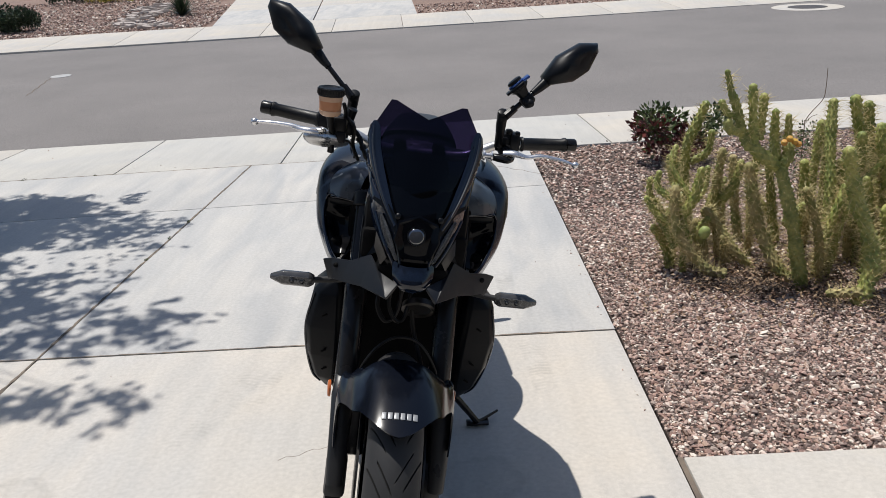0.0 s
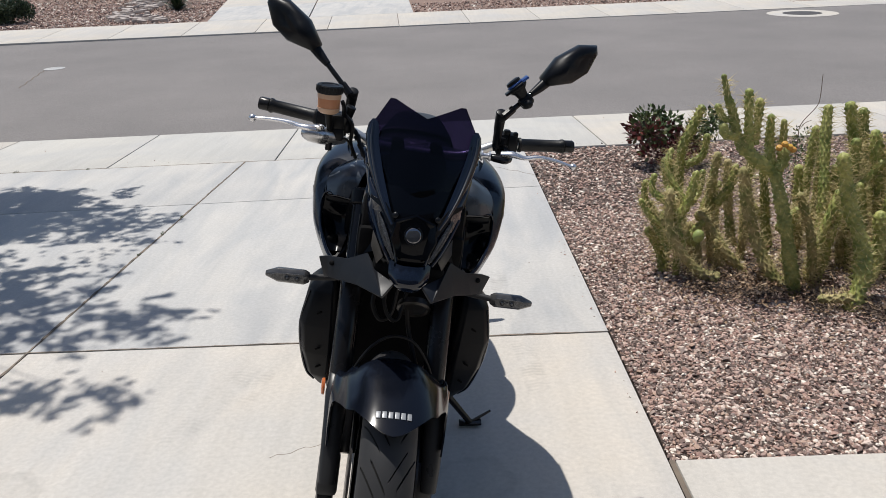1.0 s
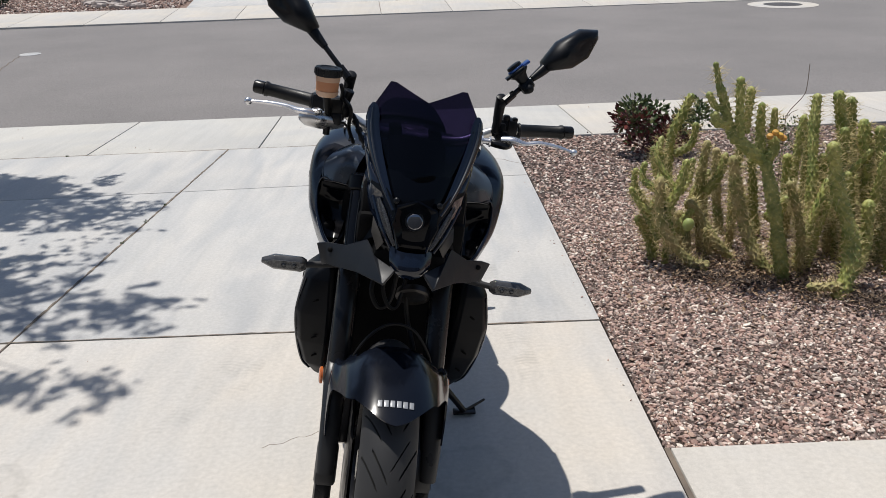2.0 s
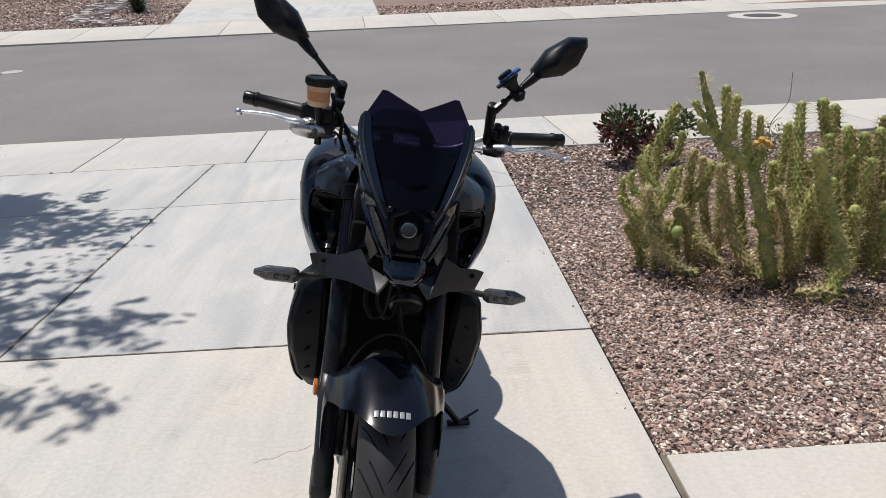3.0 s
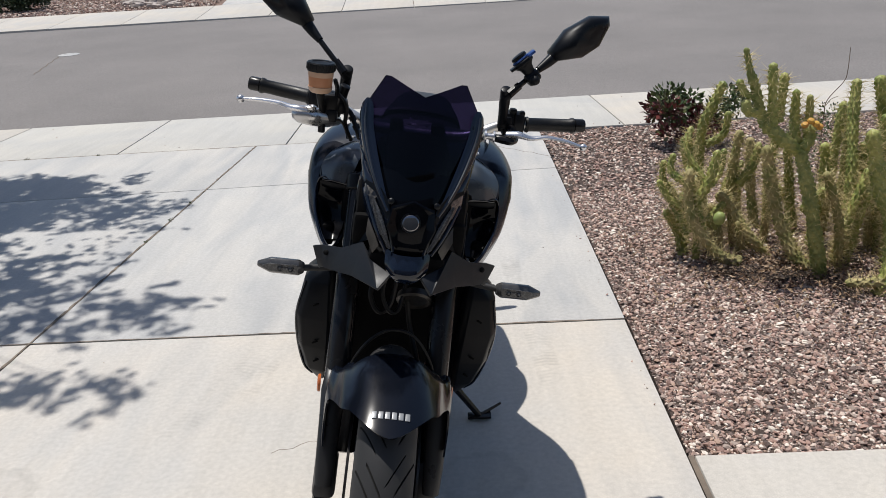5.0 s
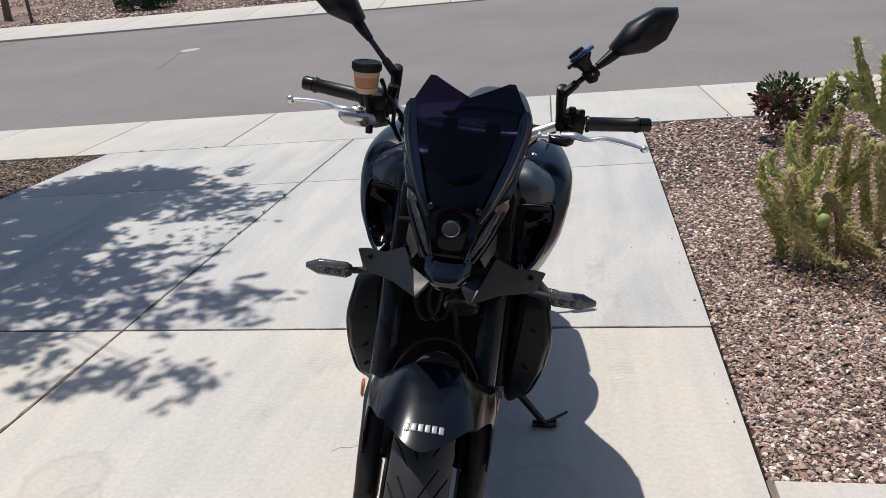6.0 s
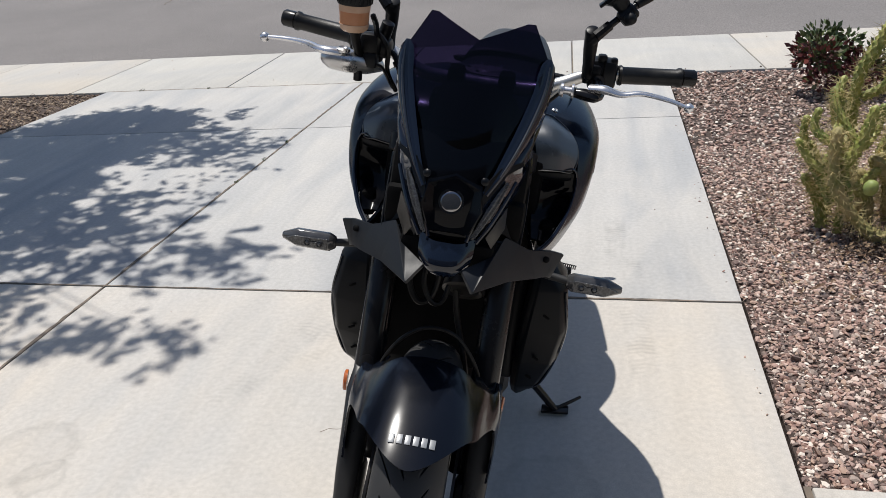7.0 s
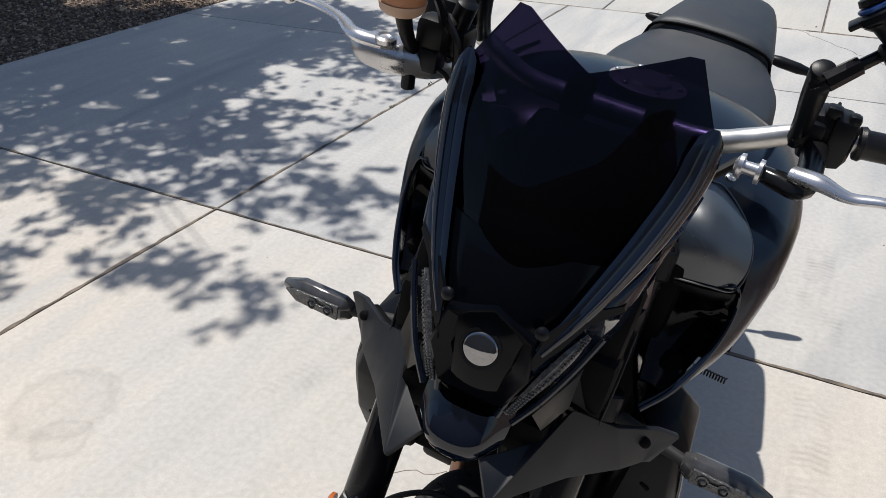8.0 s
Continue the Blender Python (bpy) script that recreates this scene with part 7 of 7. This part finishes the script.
pair("mirror_neck", lambda: tube([(0.294, 0.352, 1.240), (0.275, 0.340, 1.222), (0.256, 0.328, 1.206)], [0.014, 0.0115, 0.008], 12, 4), M_PLASTIC, "", parents=mirrors)
pair("mirror_stem", lambda: tube([(0.262, 0.332, 1.211), (0.225, 0.312, 1.176), (0.200, 0.300, 1.152)], [0.0062, 0.0062, 0.0065], 12, 3), M_FORK, "thin black mirror stem", parents=mirrors)
pair("stem_nut", lambda: tube([(0.216, 0.308, 1.168), (0.194, 0.298, 1.146)], [0.0095, 0.0105], 8), M_FORK, "", parents=mirrors)
pair("mirror_post", lambda: tube([(0.199, 0.378, 1.052), (0.196, 0.352, 1.085), (0.192, 0.33, 1.118), (0.188, 0.306, 1.154)], [0.010, 0.0105, 0.0125, 0.013], 16, 3), M_PLASTIC, "black mirror clamp post", parents=mirrors)
pair("post_cap", lambda: turned([(-0.003, 0.0130), (0.001, 0.0128), (0.003, 0.0115), (0.0042, 0.008), (0.0046, 0.001)], (0.188, 0.306, 1.154), (-0.07, -0.54, 0.84), 18), M_PLASTIC, "", parents=mirrors)
pair("stem_elbow", lambda: tube([(0.189, 0.312, 1.138), (0.198, 0.303, 1.150)], [0.012, 0.0105], 10), M_PLASTIC, "", parents=mirrors)

for o in mirrors[1:]:
    o.location = (0.014, 0, 0.0)

# phone mount on the mirror stem: ball clamp, round base and a blue-trimmed quick lock
mount = tagged(empty("phone_mount", BIKE @ pose(0.243, 0.31, 1.19)), "black phone mount with blue trim clamped to a mirror stem", "phone mount")
part("clamp", turned([(-0.016, 0.012), (-0.012, 0.0155), (0.012, 0.0155), (0.016, 0.012)], (0, 0, 0), (0.62, 0.15, 0.77), 18), M_PLASTIC, mount)
part("ball", turned([(-0.012, 0.003), (-0.008, 0.009), (0, 0.012), (0.008, 0.009), (0.012, 0.003)], (0.004, -0.016, -0.004), (0.3, -1, 0), 16), M_PLASTIC, mount)
part("socket", turned([(0, 0.009), (0.008, 0.013), (0.02, 0.016), (0.026, 0.022)], (-0.004, 0.0, 0.006), (-0.7, 0.1, 0.7), 18), M_PLASTIC, mount)
part("base", turned([(0, 0.022), (0.004, 0.026), (0.010, 0.026), (0.012, 0.023)], (-0.022, 0.003, 0.024), (-0.7, 0.1, 0.7), 8), M_PLASTIC, mount, sharp=30)
part("blue_ring", turned([(0, 0.02), (0.002, 0.0215), (0.004, 0.0215), (0.006, 0.018)], (-0.031, 0.0045, 0.033), (-0.7, 0.1, 0.7), 24), M_BLUE, mount, "blue anodised lock ring")
part("lock_head", turned([(0, 0.019), (0.006, 0.018), (0.008, 0.013), (0.0085, 0.001)], (-0.036, 0.005, 0.038), (-0.7, 0.1, 0.7), 20), M_PLASTIC, mount)
bm = box(0, 0, 0, 0.02, 0.03, 0.006, 0.002)
bm.transform(Matrix.Translation((-0.012, 0.004, 0.052)) @ Matrix.Rotation(radians(-45), 4, "Y"))
part("release_lever", bm, M_BLUE, mount, "blue edged release lever")
bm = box(0, 0, 0, 0.016, 0.024, 0.006, 0.002)
bm.transform(Matrix.Translation((-0.045, 0.004, 0.012)) @ Matrix.Rotation(radians(-45), 4, "Y"))
part("release_lever", bm, M_PLASTIC, mount)
